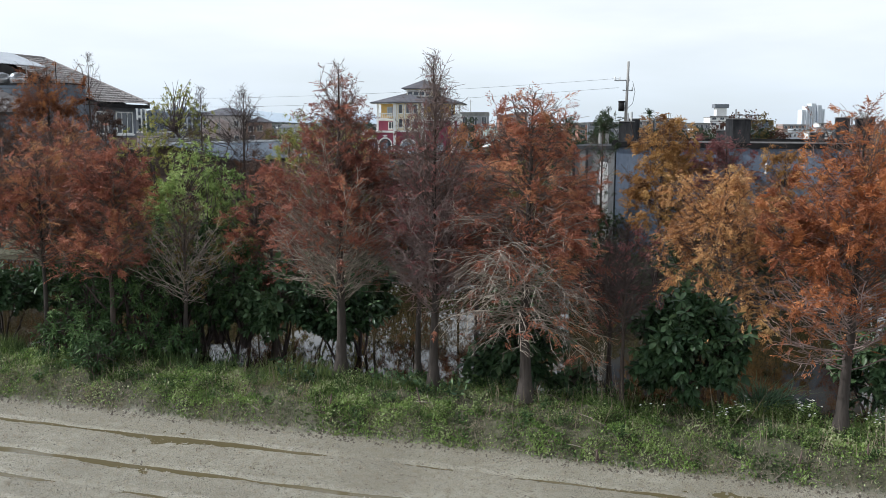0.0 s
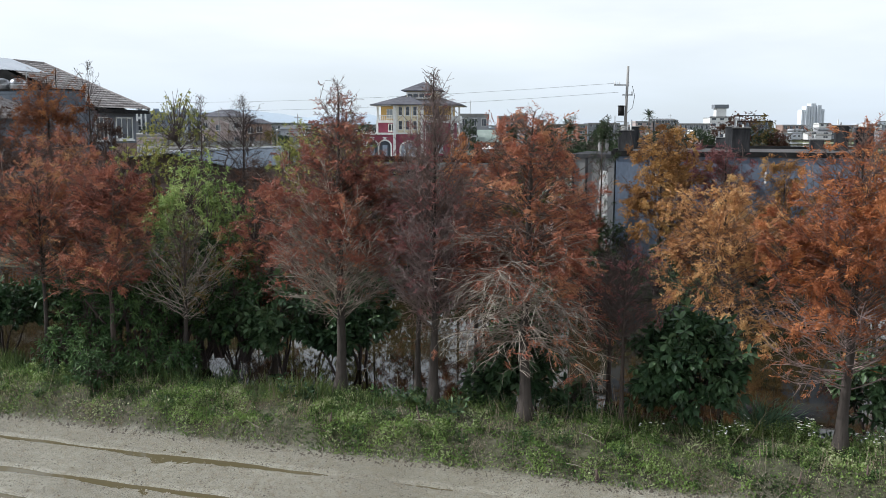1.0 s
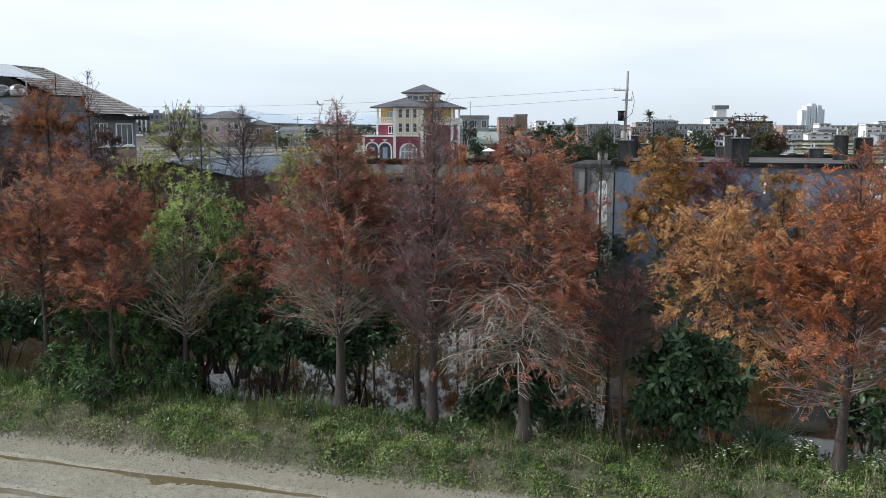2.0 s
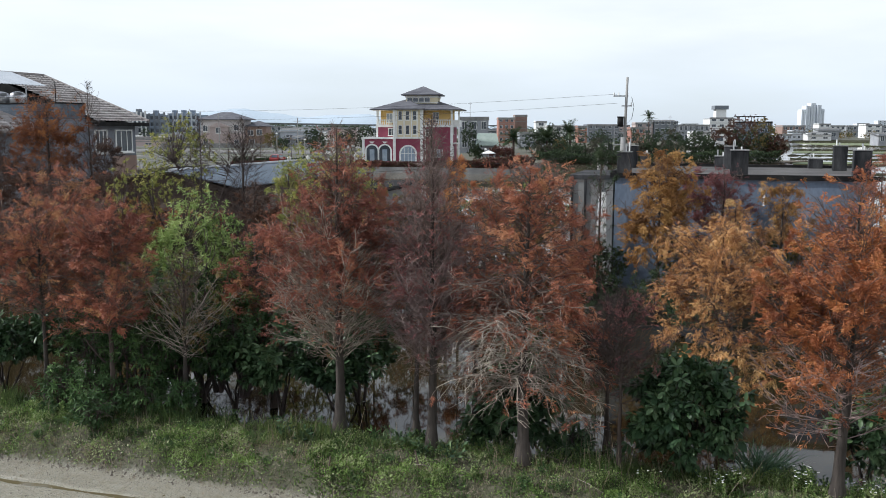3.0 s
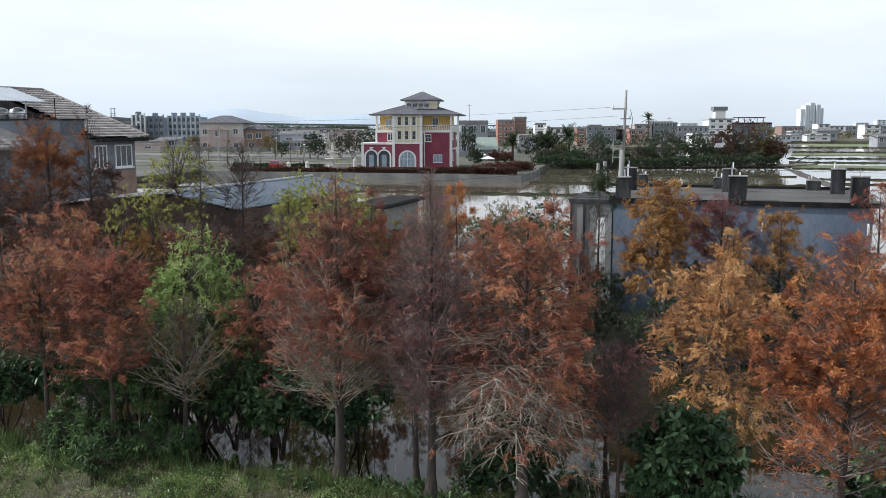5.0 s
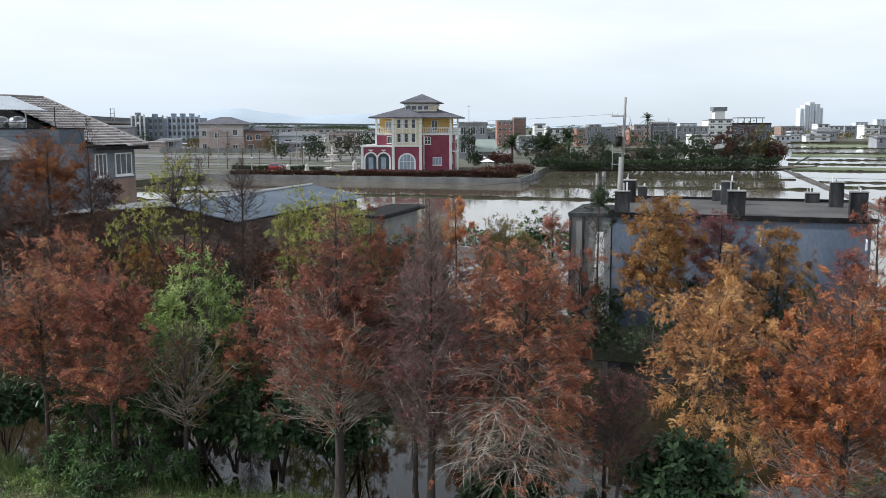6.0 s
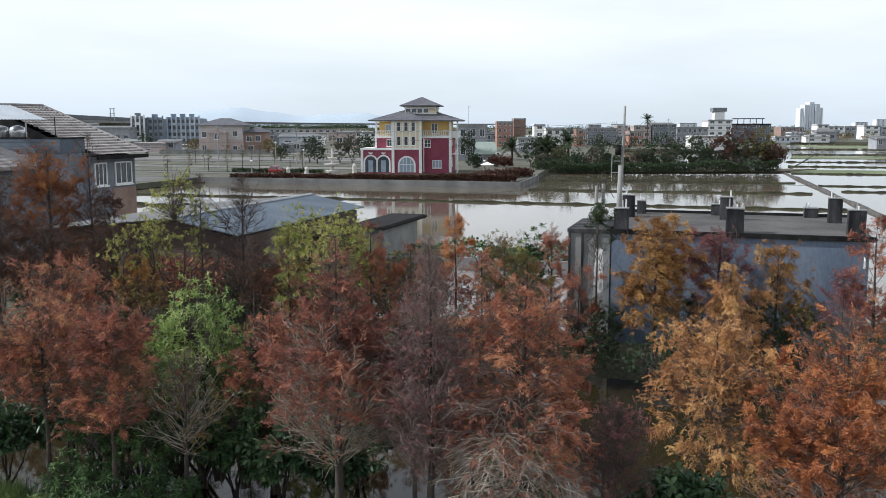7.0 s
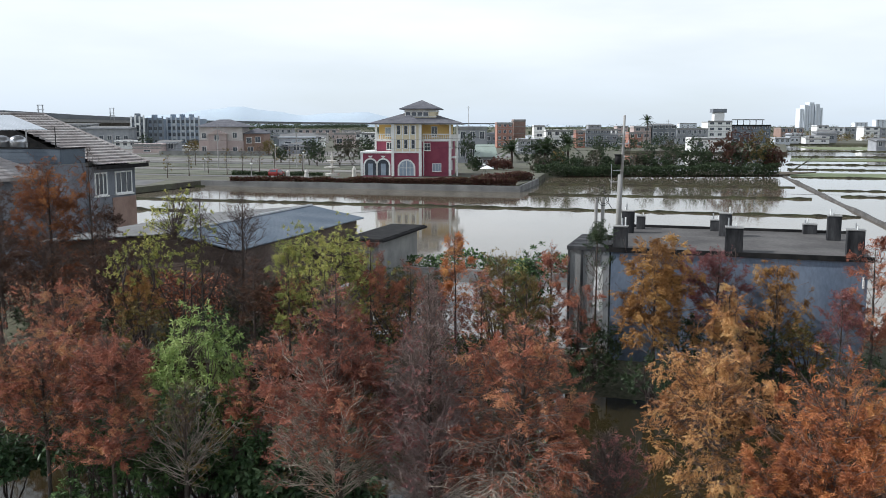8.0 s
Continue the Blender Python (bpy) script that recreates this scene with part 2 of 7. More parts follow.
# tower and far-building walls: distance haze is painted into the pale blue
HAZE_BLUE = surface("haze_paled_far_wall", (0.66, 0.70, 0.75), (0.72, 0.76, 0.80), 0.05, 0.85, 0.0, 1)
# barrier grey lifted a little towards blue for distance haze
VIADUCT = surface("dark_viaduct_barrier", (0.13, 0.14, 0.155), (0.17, 0.18, 0.195), 0.02, 0.9, 0.0, 1)
# the hills' base colour carries the haze
HILLS = surface("haze_blue_hills", (0.49, 0.57, 0.645), (0.515, 0.595, 0.665), 0.002, 1.0, 0.0, 1)
TIN_GREEN = surface("grey_green_sheet", (0.24, 0.29, 0.25), (0.30, 0.35, 0.31), 0.5, 0.6, 0.1, 8)
LEAF_PLUM_DARK = leafy("dark_reddish_leaves", [(0.05, 0.025, 0.02), (0.10, 0.045, 0.03), (0.09, 0.07, 0.03)], 0.2)
GROUNDLEAF = leafy("weed_leaves", [(0.03, 0.055, 0.02), (0.09, 0.15, 0.042), (0.21, 0.31, 0.08), (0.38, 0.42, 0.22)], 0.3)
REED = leafy("reed_leaves", [(0.06, 0.12, 0.07), (0.11, 0.20, 0.11), (0.19, 0.27, 0.15)], 0.25)
STEM = surface("green_stems", (0.09, 0.12, 0.04), (0.14, 0.15, 0.06), 4, 0.8, 0)
CLOD_DARK = surface("dark_wet_clods", (0.06, 0.05, 0.038), (0.13, 0.11, 0.085), 9, 0.7, 0, vary=0.2)
CLOD = surface("grey_mud_clods", (0.22, 0.19, 0.15), (0.36, 0.33, 0.27), 9, 0.8, 0, vary=0.2)
AWNING = surface("pale_metal_awning", (0.50, 0.53, 0.56), (0.58, 0.61, 0.64), 0.5, 0.5, 0.05, 10, metal=0.2)
PALE_PINK = surface("pale_greyish_pink_wall", (0.50, 0.46, 0.44), (0.57, 0.53, 0.51), 0.4, 0.85, 0.1, 6)
PLOT_BROWN = surface("bare_field_plot", (0.11, 0.105, 0.10), (0.21, 0.20, 0.185), 0.12, 0.95, 0.2, 2, vary=0.15)
PLOT_GREEN = surface("grassy_plot", (0.06, 0.068, 0.045), (0.13, 0.132, 0.10), 0.14, 0.95, 0.2, 2, vary=0.2)
BUND_DARK = surface("dark_earth_ridge", (0.035, 0.033, 0.022), (0.06, 0.065, 0.03), 0.5, 0.95, 0.5, 4, vary=0.25)
PALE_GLASS = surface("curtained_window_glass", (0.28, 0.34, 0.42), (0.40, 0.46, 0.53), 0.6, 0.15, 0, 10, spec=0.7)
LEAF_AMBER = leafy("amber_needles", [(0.08, 0.034, 0.02), (0.25, 0.095, 0.042), (0.42, 0.18, 0.06)])
# dull brown made darker for trees standing in shadow
LEAF_UMBER = leafy("shade_brown_needles", [(0.035, 0.02, 0.015), (0.075, 0.04, 0.027), (0.13, 0.065, 0.038)])
WALL_CONCRETE = surface("weathered_wall_concrete", (0.15, 0.15, 0.148), (0.25, 0.248, 0.24), 0.4, 0.92, 0.3, 10, vary=0.2)
MANOR_WALL = surface("slate_blue_render", (0.15, 0.165, 0.19), (0.22, 0.235, 0.265), 0.5, 0.88, 0.15, 12, vary=0.12)
# ---------------------------------------------------------------- geometry helpers
ANG = radians(-17.2)                      # the fields, banks and sheds all run along this direction
CU, SU = math.cos(ANG), math.sin(ANG)


def uv(u, v, z=0.0):
    """World place of plan coordinates: u along the field's edge, v across it, away from the camera."""
    return (CU * u - SU * v, SU * u + CU * v, z)


class Geo:
    """Collects vertices and faces of one mesh."""

    def __init__(self):
        self.v, self.f = [], []

    def add(self, verts, faces):
        k = len(self.v)
        self.v += [tuple(p) for p in verts]
        self.f += [tuple(k + i for i in f) for f in faces]
        return self

    def box(self, x0, x1, y0, y1, z0, z1):
        p = [(x, y, z) for z in (z0, z1) for y in (y0, y1) for x in (x0, x1)]
        return self.add(p, [(0, 2, 3, 1), (4, 5, 7, 6), (0, 1, 5, 4), (2, 6, 7, 3), (0, 4, 6, 2), (1, 3, 7, 5)])

    def chamfer(self, x0, x1, y0, y1, z0, z1, c=0.02):
        """A box whose upright and top edges are cut off."""
        ring = [(x0 + c, y0), (x1 - c, y0), (x1, y0 + c), (x1, y1 - c), (x1 - c, y1), (x0 + c, y1), (x0, y1 - c), (x0, y0 + c)]
        mx, my = (x0 + x1) / 2, (y0 + y1) / 2
        sx, sy = 1 - 2 * c / (x1 - x0), 1 - 2 * c / (y1 - y0)
        top = [(mx + (x - mx) * sx, my + (y - my) * sy) for x, y in ring]
        pts = [(x, y, z0) for x, y in ring] + [(x, y, z1 - c) for x, y in ring] + [(x, y, z1) for x, y in top]
        fs = [tuple(range(7, -1, -1)), tuple(range(16, 24))]
        for i in range(8):
            j = (i + 1) % 8
            fs += [(i, j, 8 + j, 8 + i), (8 + i, 8 + j, 16 + j, 16 + i)]
        return self.add(pts, fs)

    def cyl(self, x, y, z0, z1, r0, r1=None, n=12):
        r1 = r0 if r1 is None else r1
        a = [2 * math.pi * i / n for i in range(n)]
        pts = [(x + r0 * math.cos(t), y + r0 * math.sin(t), z0) for t in a] + [(x + r1 * math.cos(t), y + r1 * math.sin(t), z1) for t in a]
        return self.add(pts, [tuple(range(n - 1, -1, -1)), tuple(range(n, 2 * n))] + [(i, (i + 1) % n, n + (i + 1) % n, n + i) for i in range(n)])

    def tube(self, pts, r, n=6):
        """A pipe or rod through the points; r may be a list."""
        rs = r if isinstance(r, (list, tuple)) else [r] * len(pts)
        P = [Vector(p) for p in pts]
        ring0 = []
        vs, fs = [], []
        for i, p in enumerate(P):
            d = (P[min(i + 1, len(P) - 1)] - P[max(i - 1, 0)]).normalized()
            s = d.cross(Vector((0, 0, 1)) if abs(d.z) < 0.9 else Vector((1, 0, 0))).normalized()
            t = d.cross(s)
            vs += [p + rs[i] * (math.cos(2 * math.pi * k / n) * s + math.sin(2 * math.pi * k / n) * t) for k in range(n)]
        for i in range(len(P) - 1):
            for k in range(n):
                j = (k + 1) % n
                fs.append((i * n + k, i * n + j, (i + 1) * n + j, (i + 1) * n + k))
        fs += [tuple(range(n - 1, -1, -1)), tuple((len(P) - 1) * n + k for k in range(n))]
        return self.add(vs, fs)

    def poly(self, pts, thick=0.0):
        """A flat polygon, with thickness downwards."""
        n = len(pts)
        if not thick:
            return self.add(pts, [tuple(range(n))])
        low = [(x, y, z - thick) for x, y, z in pts]
        return self.add(list(pts) + low, [tuple(range(n)), tuple(range(2 * n - 1, n - 1, -1))] + [(i, n + i, n + (i + 1) % n, (i + 1) % n) for i in range(n)])


def mesh_from(name, verts, faces, material, tone=None, smooth=False):
    """One mesh from arrays; faces an (n, k) array, or a list."""
    me = bpy.data.meshes.new(name)
    if isinstance(faces, np.ndarray):
        nv, (nf, k) = len(verts), faces.shape
        me.vertices.add(nv)
        me.vertices.foreach_set("co", np.asarray(verts, np.float32).ravel())
        me.loops.add(nf * k)
        me.loops.foreach_set("vertex_index", faces.astype(np.int32).ravel())
        me.polygons.add(nf)
        me.polygons.foreach_set("loop_start", np.arange(0, nf * k, k, dtype=np.int32))
        me.polygons.foreach_set("loop_total", np.full(nf, k, np.int32))
        me.update(calc_edges=True)
    else:
        me.from_pydata([tuple(p) for p in verts], [], faces)
        me.update()
    if smooth:
        me.polygons.foreach_set("use_smooth", np.ones(len(me.polygons), bool))
    if tone is not None:
        at = me.attributes.new("tone", "FLOAT", "POINT")
        at.data.foreach_set("value", np.asarray(tone, np.float32))
    me.materials.append(material)
    return me


def part(name, g, material, parent=None, label="", smooth=False, kind=""):
    me = g if isinstance(g, bpy.types.Mesh) else mesh_from(name, g.v, g.f, material, smooth=smooth)
    ob = new(name, me)
    if parent:
        ob.parent = parent
    return tagged(ob, label, kind=kind)


def thing(name, m, label, category, group="", kind=""):
    """A top-level thing: an empty at its base."""
    ob = new(name)
    ob.empty_display_size = 0.2
    ob.matrix_world = m
    return tagged(ob, label, category, group, kind)


# ---------------------------------------------------------------- plants
def unit(a):
    return a / np.maximum(np.linalg.norm(a, axis=-1, keepdims=True), 1e-9)


def wavy(rng, scale):
    """A smooth random field between about 0 and 1."""
    k = rng.normal(size=(7, 3)) * scale
    ph = rng.uniform(0, 6.28, 7)
    return lambda p: 0.5 + 0.5 * np.tanh(np.sin(p @ k.T + ph).sum(-1) * 0.55)


def grow(rng, base, way, length, bend, n=5, wob=0.04):
    """Batch of curved stems: (B, n, 3) points."""
    s = np.linspace(0, 1, n)[None, :, None]
    L = length[:, None, None]
    p = base[:, None] + way[:, None] * L * s + bend[:, None] * L * s ** 2
    w = rng.normal(size=p.shape) * wob * L * s
    return p + w


def pipes(P, R, sides):
    """Tapered tubes round a batch of stems P (B, n, 3) with radii R (B, n)."""
    B, n, _ = P.shape
    d = unit(np.gradient(P, axis=1))
    ref = np.where(np.abs(d[..., 2:]) < 0.9, np.array([0, 0, 1.0]), np.array([1.0, 0, 0]))
    s = unit(np.cross(d, ref))
    t = np.cross(d, s)
    a = np.arange(sides) * 2 * np.pi / sides
    v = P[:, :, None] + R[:, :, None, None] * (np.cos(a)[:, None] * s[:, :, None] + np.sin(a)[:, None] * t[:, :, None])
    idx = np.arange(B * n * sides).reshape(B, n, sides)
    nx = np.roll(idx, -1, axis=2)
    f = np.stack([idx[:, :-1], nx[:, :-1], nx[:, 1:], idx[:, 1:]], -1).reshape(-1, 4)
    return v.reshape(-1, 3), f


def join(parts):
    vs, fs, k = [], [], 0
    for v, f in parts:
        vs.append(v)
        fs.append(f + k)
        k += len(v)
    return np.concatenate(vs), np.concatenate(fs)


def blades(rng, p, way, length, width, fold=0.0, level=0.0):
    """Kite-shaped leaves at p along way: vertices and faces. level: how far they turn their faces to the sky."""
    n = len(p)
    side = unit(np.cross(way, rng.normal(size=(n, 3)) * (1 - 0.65 * level) + np.array([0, 0, 1.6 * level])))
    L, W = length[:, None], width[:, None]
    mid = p + way * L * 0.45
    if fold:
        up = unit(np.cross(side, way))
        mid = mid + up * W * fold
    v = np.stack([p, mid + side * W, p + way * L, mid - side * W], 1).reshape(-1, 3)
    return v, np.arange(4 * n).reshape(n, 4)


def broad_leaves(rng, p, way, length, width, fold=0.3):
    """Elliptical leaves folded along the midrib and curling down: vertices and faces."""
    n = len(p)
    side = unit(np.cross(way, np.array([0, 0, 1.0]) + rng.normal(size=(n, 3)) * 0.45))
    up = unit(np.cross(side, way))
    L, W = length[:, None], width[:, None]
    a, b = p + way * L * 0.28 + up * W * fold, p + way * L * 0.68 + up * W * fold * 0.6
    v = np.stack([p, a + side * W * 0.85, b + side * W, p + way * L - up * L * 0.08, b - side * W, a - side * W * 0.85], 1).reshape(-1, 3)
    k = 6 * np.arange(n)[:, None]
    return v, np.concatenate([k + np.array([0, 1, 2, 3]), k + np.array([0, 3, 4, 5])])


def pick(P, who, s):
    """Points at fraction s along stems who, and the tangents there."""
    n = P.shape[1]
    x = s * (n - 1)
    i = np.minimum(x.astype(int), n - 2)
    f = (x - i)[:, None]
    a, b = P[who, i], P[who, i + 1]
    return a * (1 - f) + b * f, unit(b - a)


def profile(keys, x):
    return np.interp(x, [k for k, _ in keys], [k for _, k in keys])


def cypress(label, x, y, z, height, radius, base, leaf, seed, girth=0.09, shape=((0, 0.75), (0.25, 1.0), (0.6, 0.75), (1, 0.12)),
            dense=((0, 0.1), (0.35, 0.4), (0.6, 1.0), (1, 0.9)), rise=((0, 25), (0.5, 40), (1, 65)), bend=0.15, limbs=70, sprays=16000, jitter=9, wob=0.065, lowest=0.95,
            bark=BARK, twig=TWIG_BROWN, lean=(0.0, 0.0), droop=0.14, size=0.082, clump=1.5, group="autumn cypresses", name="cypress_tree", category="tree", wide=0.16, twigs=0.8,
            tips=None, fine=0.005, slim=0.105, shade_from=0.36, upper=None, knot=0.65, fuzz=0.03):
    """A conical tree: flared trunk, a whorl of limbs, side twigs, and fine sprays hung along them."""
    rng = np.random.default_rng(seed)
    tips, upper = tips or TWIG_BROWN, upper or (TWIG_BROWN if twig is not TWIG_DARK else TWIG_DARK)
    tree = thing(name, pose(x, y, z), label, category, group)
    # trunk
    n = 14
    h = np.linspace(0, 1, n)
    T = np.zeros((1, n, 3))
    T[0, :, 0] = lean[0] * height * h + np.cumsum(rng.normal(size=n)) * 0.012 * height / 6 * (h > 0)
    T[0, :, 1] = lean[1] * height * h + np.cumsum(rng.normal(size=n)) * 0.012 * height / 6 * (h > 0)
    T[0, :, 2] = height * h
    R = 0.88 * girth * (0.06 + 0.94 * (1 - h) ** 0.9) * (1 + 0.75 * np.exp(-h * height / 0.28))
    v, f = pipes(T, R[None], 10)
    part("trunk", mesh_from("trunk", v, f, bark, smooth=True), bark, tree)
    # limbs
    c0 = base / height
    hl = c0 + (0.985 - c0) * np.sort(rng.uniform(0, 1, limbs)) ** lowest
    rel = (hl - c0) / (1 - c0)
    p, _ = pick(T, np.zeros(limbs, int), hl)
    az = np.arange(limbs) * 2.399 + rng.normal(size=limbs) * 0.5
    el = np.radians(profile(rise, rel) + rng.normal(size=limbs) * jitter)
    arch = profile(bend, rel) if isinstance(bend, tuple) else np.full(limbs, bend)
    L = radius * profile(shape, rel) * rng.uniform(0.68, 1.12, limbs) / np.maximum(np.cos(el), 0.5)
    L = np.minimum(L, np.maximum(height * (1.0 - hl) * rng.uniform(0.75, 1.05, limbs) / np.maximum(np.sin(el) + arch, 0.2), 0.10 * radius + 0.05))
    way = np.stack([np.cos(az) * np.cos(el), np.sin(az) * np.cos(el), np.sin(el)], -1)
    bd = np.zeros((limbs, 3))
    bd[:, 2] = arch * rng.uniform(0.6, 1.4, limbs)
    P1 = grow(rng, p, way, L, bd, 6, wob)
    r0 = np.clip(0.0075 * L + 0.0038, 0.006, 0.0135)
    # limbs higher up the crown get a darker colour, painted as shaded
    lower = rel < shade_from
    pieces = [[pipes(P1[k], r0[k][:, None] * np.linspace(1, 0.4, 6)[None], 4)] for k in (lower, ~lower)]
    # side twigs
    m = np.maximum((L * 10 * twigs).astype(int), 3)
    who = np.repeat(np.arange(limbs), m)
    s = rng.uniform(0.16, 1.0, len(who))
    p2, t2 = pick(P1, who, s)
    side = unit(np.cross(t2, np.array([0, 0, 1.0])) * rng.choice([-1, 1], len(who))[:, None] + rng.normal(size=t2.shape) * 0.4)
    w2 = unit(t2 * 0.75 + side * 0.8)
    L2 = (0.12 + 0.42 * L[who] * (1 - 0.75 * s)) * rng.uniform(0.5, 1.2, len(who))
    b2 = np.zeros((len(who), 3))
    b2[:, 2] = arch[who] * 0.8 - droop * 0.25
    P2 = grow(rng, p2, w2, L2, b2, 3, 0.06)
    r2 = np.clip(0.006 * L2 + 0.0035, 0.0045, 0.009)
    low2 = lower[who]
    pieces[0].append(pipes(P2[low2], r2[low2][:, None] * np.linspace(1, 0.45, 3)[None], 3))
    pieces[1].append(pipes(P2[~low2][:, ::2], r2[~low2][:, None] * np.array([[1, 0.45]]), 3))
    # fine twigs
    m3 = np.maximum((L2 * 10 * max(twigs, 0.8)).astype(int), 1)
    who3 = np.repeat(np.arange(len(who)), m3)
    s3 = rng.uniform(0.15, 1.0, len(who3))
    p3, t3 = pick(P2, who3, s3)
    w3 = unit(t3 * 0.7 + rng.normal(size=t3.shape) * 0.55 - np.array([0, 0, droop * 0.5]))
    L3 = rng.uniform(0.07, wide * 1.6, len(who3))
    b3 = np.zeros((len(who3), 3))
    b3[:, 2] = -droop * 0.6
    P3 = grow(rng, p3, w3, L3, b3, 3, 0.06)
    for k, (nm, mt) in enumerate((("lower_branchwork", twig), ("branchwork", upper))):
        if sum(len(a) for a, _ in pieces[k]):
            v, f = join(pieces[k])
            part(nm, mesh_from(nm, v, f, mt, smooth=True), mt, tree, kind="stuff")
    shown = rng.uniform(0, 1, len(who3)) < (0.3 if sprays > 8000 else 0.6)
    v, f = pipes(P3[shown][:, ::2], np.full((int(shown.sum()), 1), fine) * np.array([[1, 0.6]]), 3)
    part("twigwork", mesh_from("twigwork", v, f, tips, smooth=True), tips, tree, kind="stuff")
    # sprays of needles: feathers of blades set left and right along the leafy fine twigs
    if sprays:
        field, knots, tint = wavy(rng, clump), wavy(rng, clump * 3.6), wavy(rng, clump * 0.7)
        mid, _ = pick(P3, np.arange(len(who3)), np.full(len(who3), 0.6))
        hz = np.clip((mid[:, 2] - base) / (height - base), 0, 1)
        axis = np.stack([np.interp(mid[:, 2], T[0, :, 2], T[0, :, 0]), np.interp(mid[:, 2], T[0, :, 2], T[0, :, 1])], -1)
        rad = np.linalg.norm(mid[:, :2] - axis, axis=1) / radius
        lump = np.clip(knot * 2.2 * knots(mid) - 0.6 * knot + (1 - knot) * 0.5, 0.03, 1.0)
        leafy_side = rng.uniform(0.06, 1.0, len(who)) ** 1.3
        weight = profile(dense, hz) * (0.2 + 0.9 * field(mid)) * lump * np.clip(0.4 + rad, 0, 1) * leafy_side[who3]
        per, sprays = 14, int(sprays * 0.95)
        q = rng.choice(len(who3), max(sprays // per, 1), p=weight / weight.sum())
        # clumps lighter, thin gaps darker: the crown's inner shade is put into tone
        own = 0.34 * tint(mid[q]) + 0.54 * rng.uniform(0, 1, len(who))[who3[q]] ** 1.2 + 0.12 * rng.uniform(0, 1, len(q)) + 0.18 * (lump[q] - 0.4)
        k = len(q) * per
        shift = np.repeat(rng.normal(size=(len(q), 3)) * fuzz, per, 0)
        q, own = np.repeat(q, per), np.repeat(own, per)
        sq = np.tile((np.arange(per) + 0.5) / per, len(q) // per)
        pq, tq = pick(P3, q, sq)
        pq = pq + shift + tq * (sq * size * 0.8)[:, None]
        flank = unit(np.cross(tq, np.array([0, 0, 1.0]) + np.repeat(rng.normal(size=(len(q) // per, 3)) * 0.5, per, 0)))
        flank *= np.tile(np.where(np.arange(per) % 2, 1.0, -1.0), len(q) // per)[:, None]
        wq = unit(tq * 0.65 + flank * 0.75 + rng.normal(size=(k, 3)) * 0.2 - np.array([0, 0, droop]))
        v, f = blades(rng, pq, wq, rng.uniform(0.7, 1.3, k) * size * (1.2 - 0.6 * sq), rng.uniform(0.8, 1.2, k) * size * slim)
        tone = np.clip(own + rng.normal(size=k) * 0.06, 0, 1)
        part("crown", mesh_from("crown", v, f, leaf, tone=np.repeat(tone, 4)), leaf, tree, kind="stuff")
    return tree


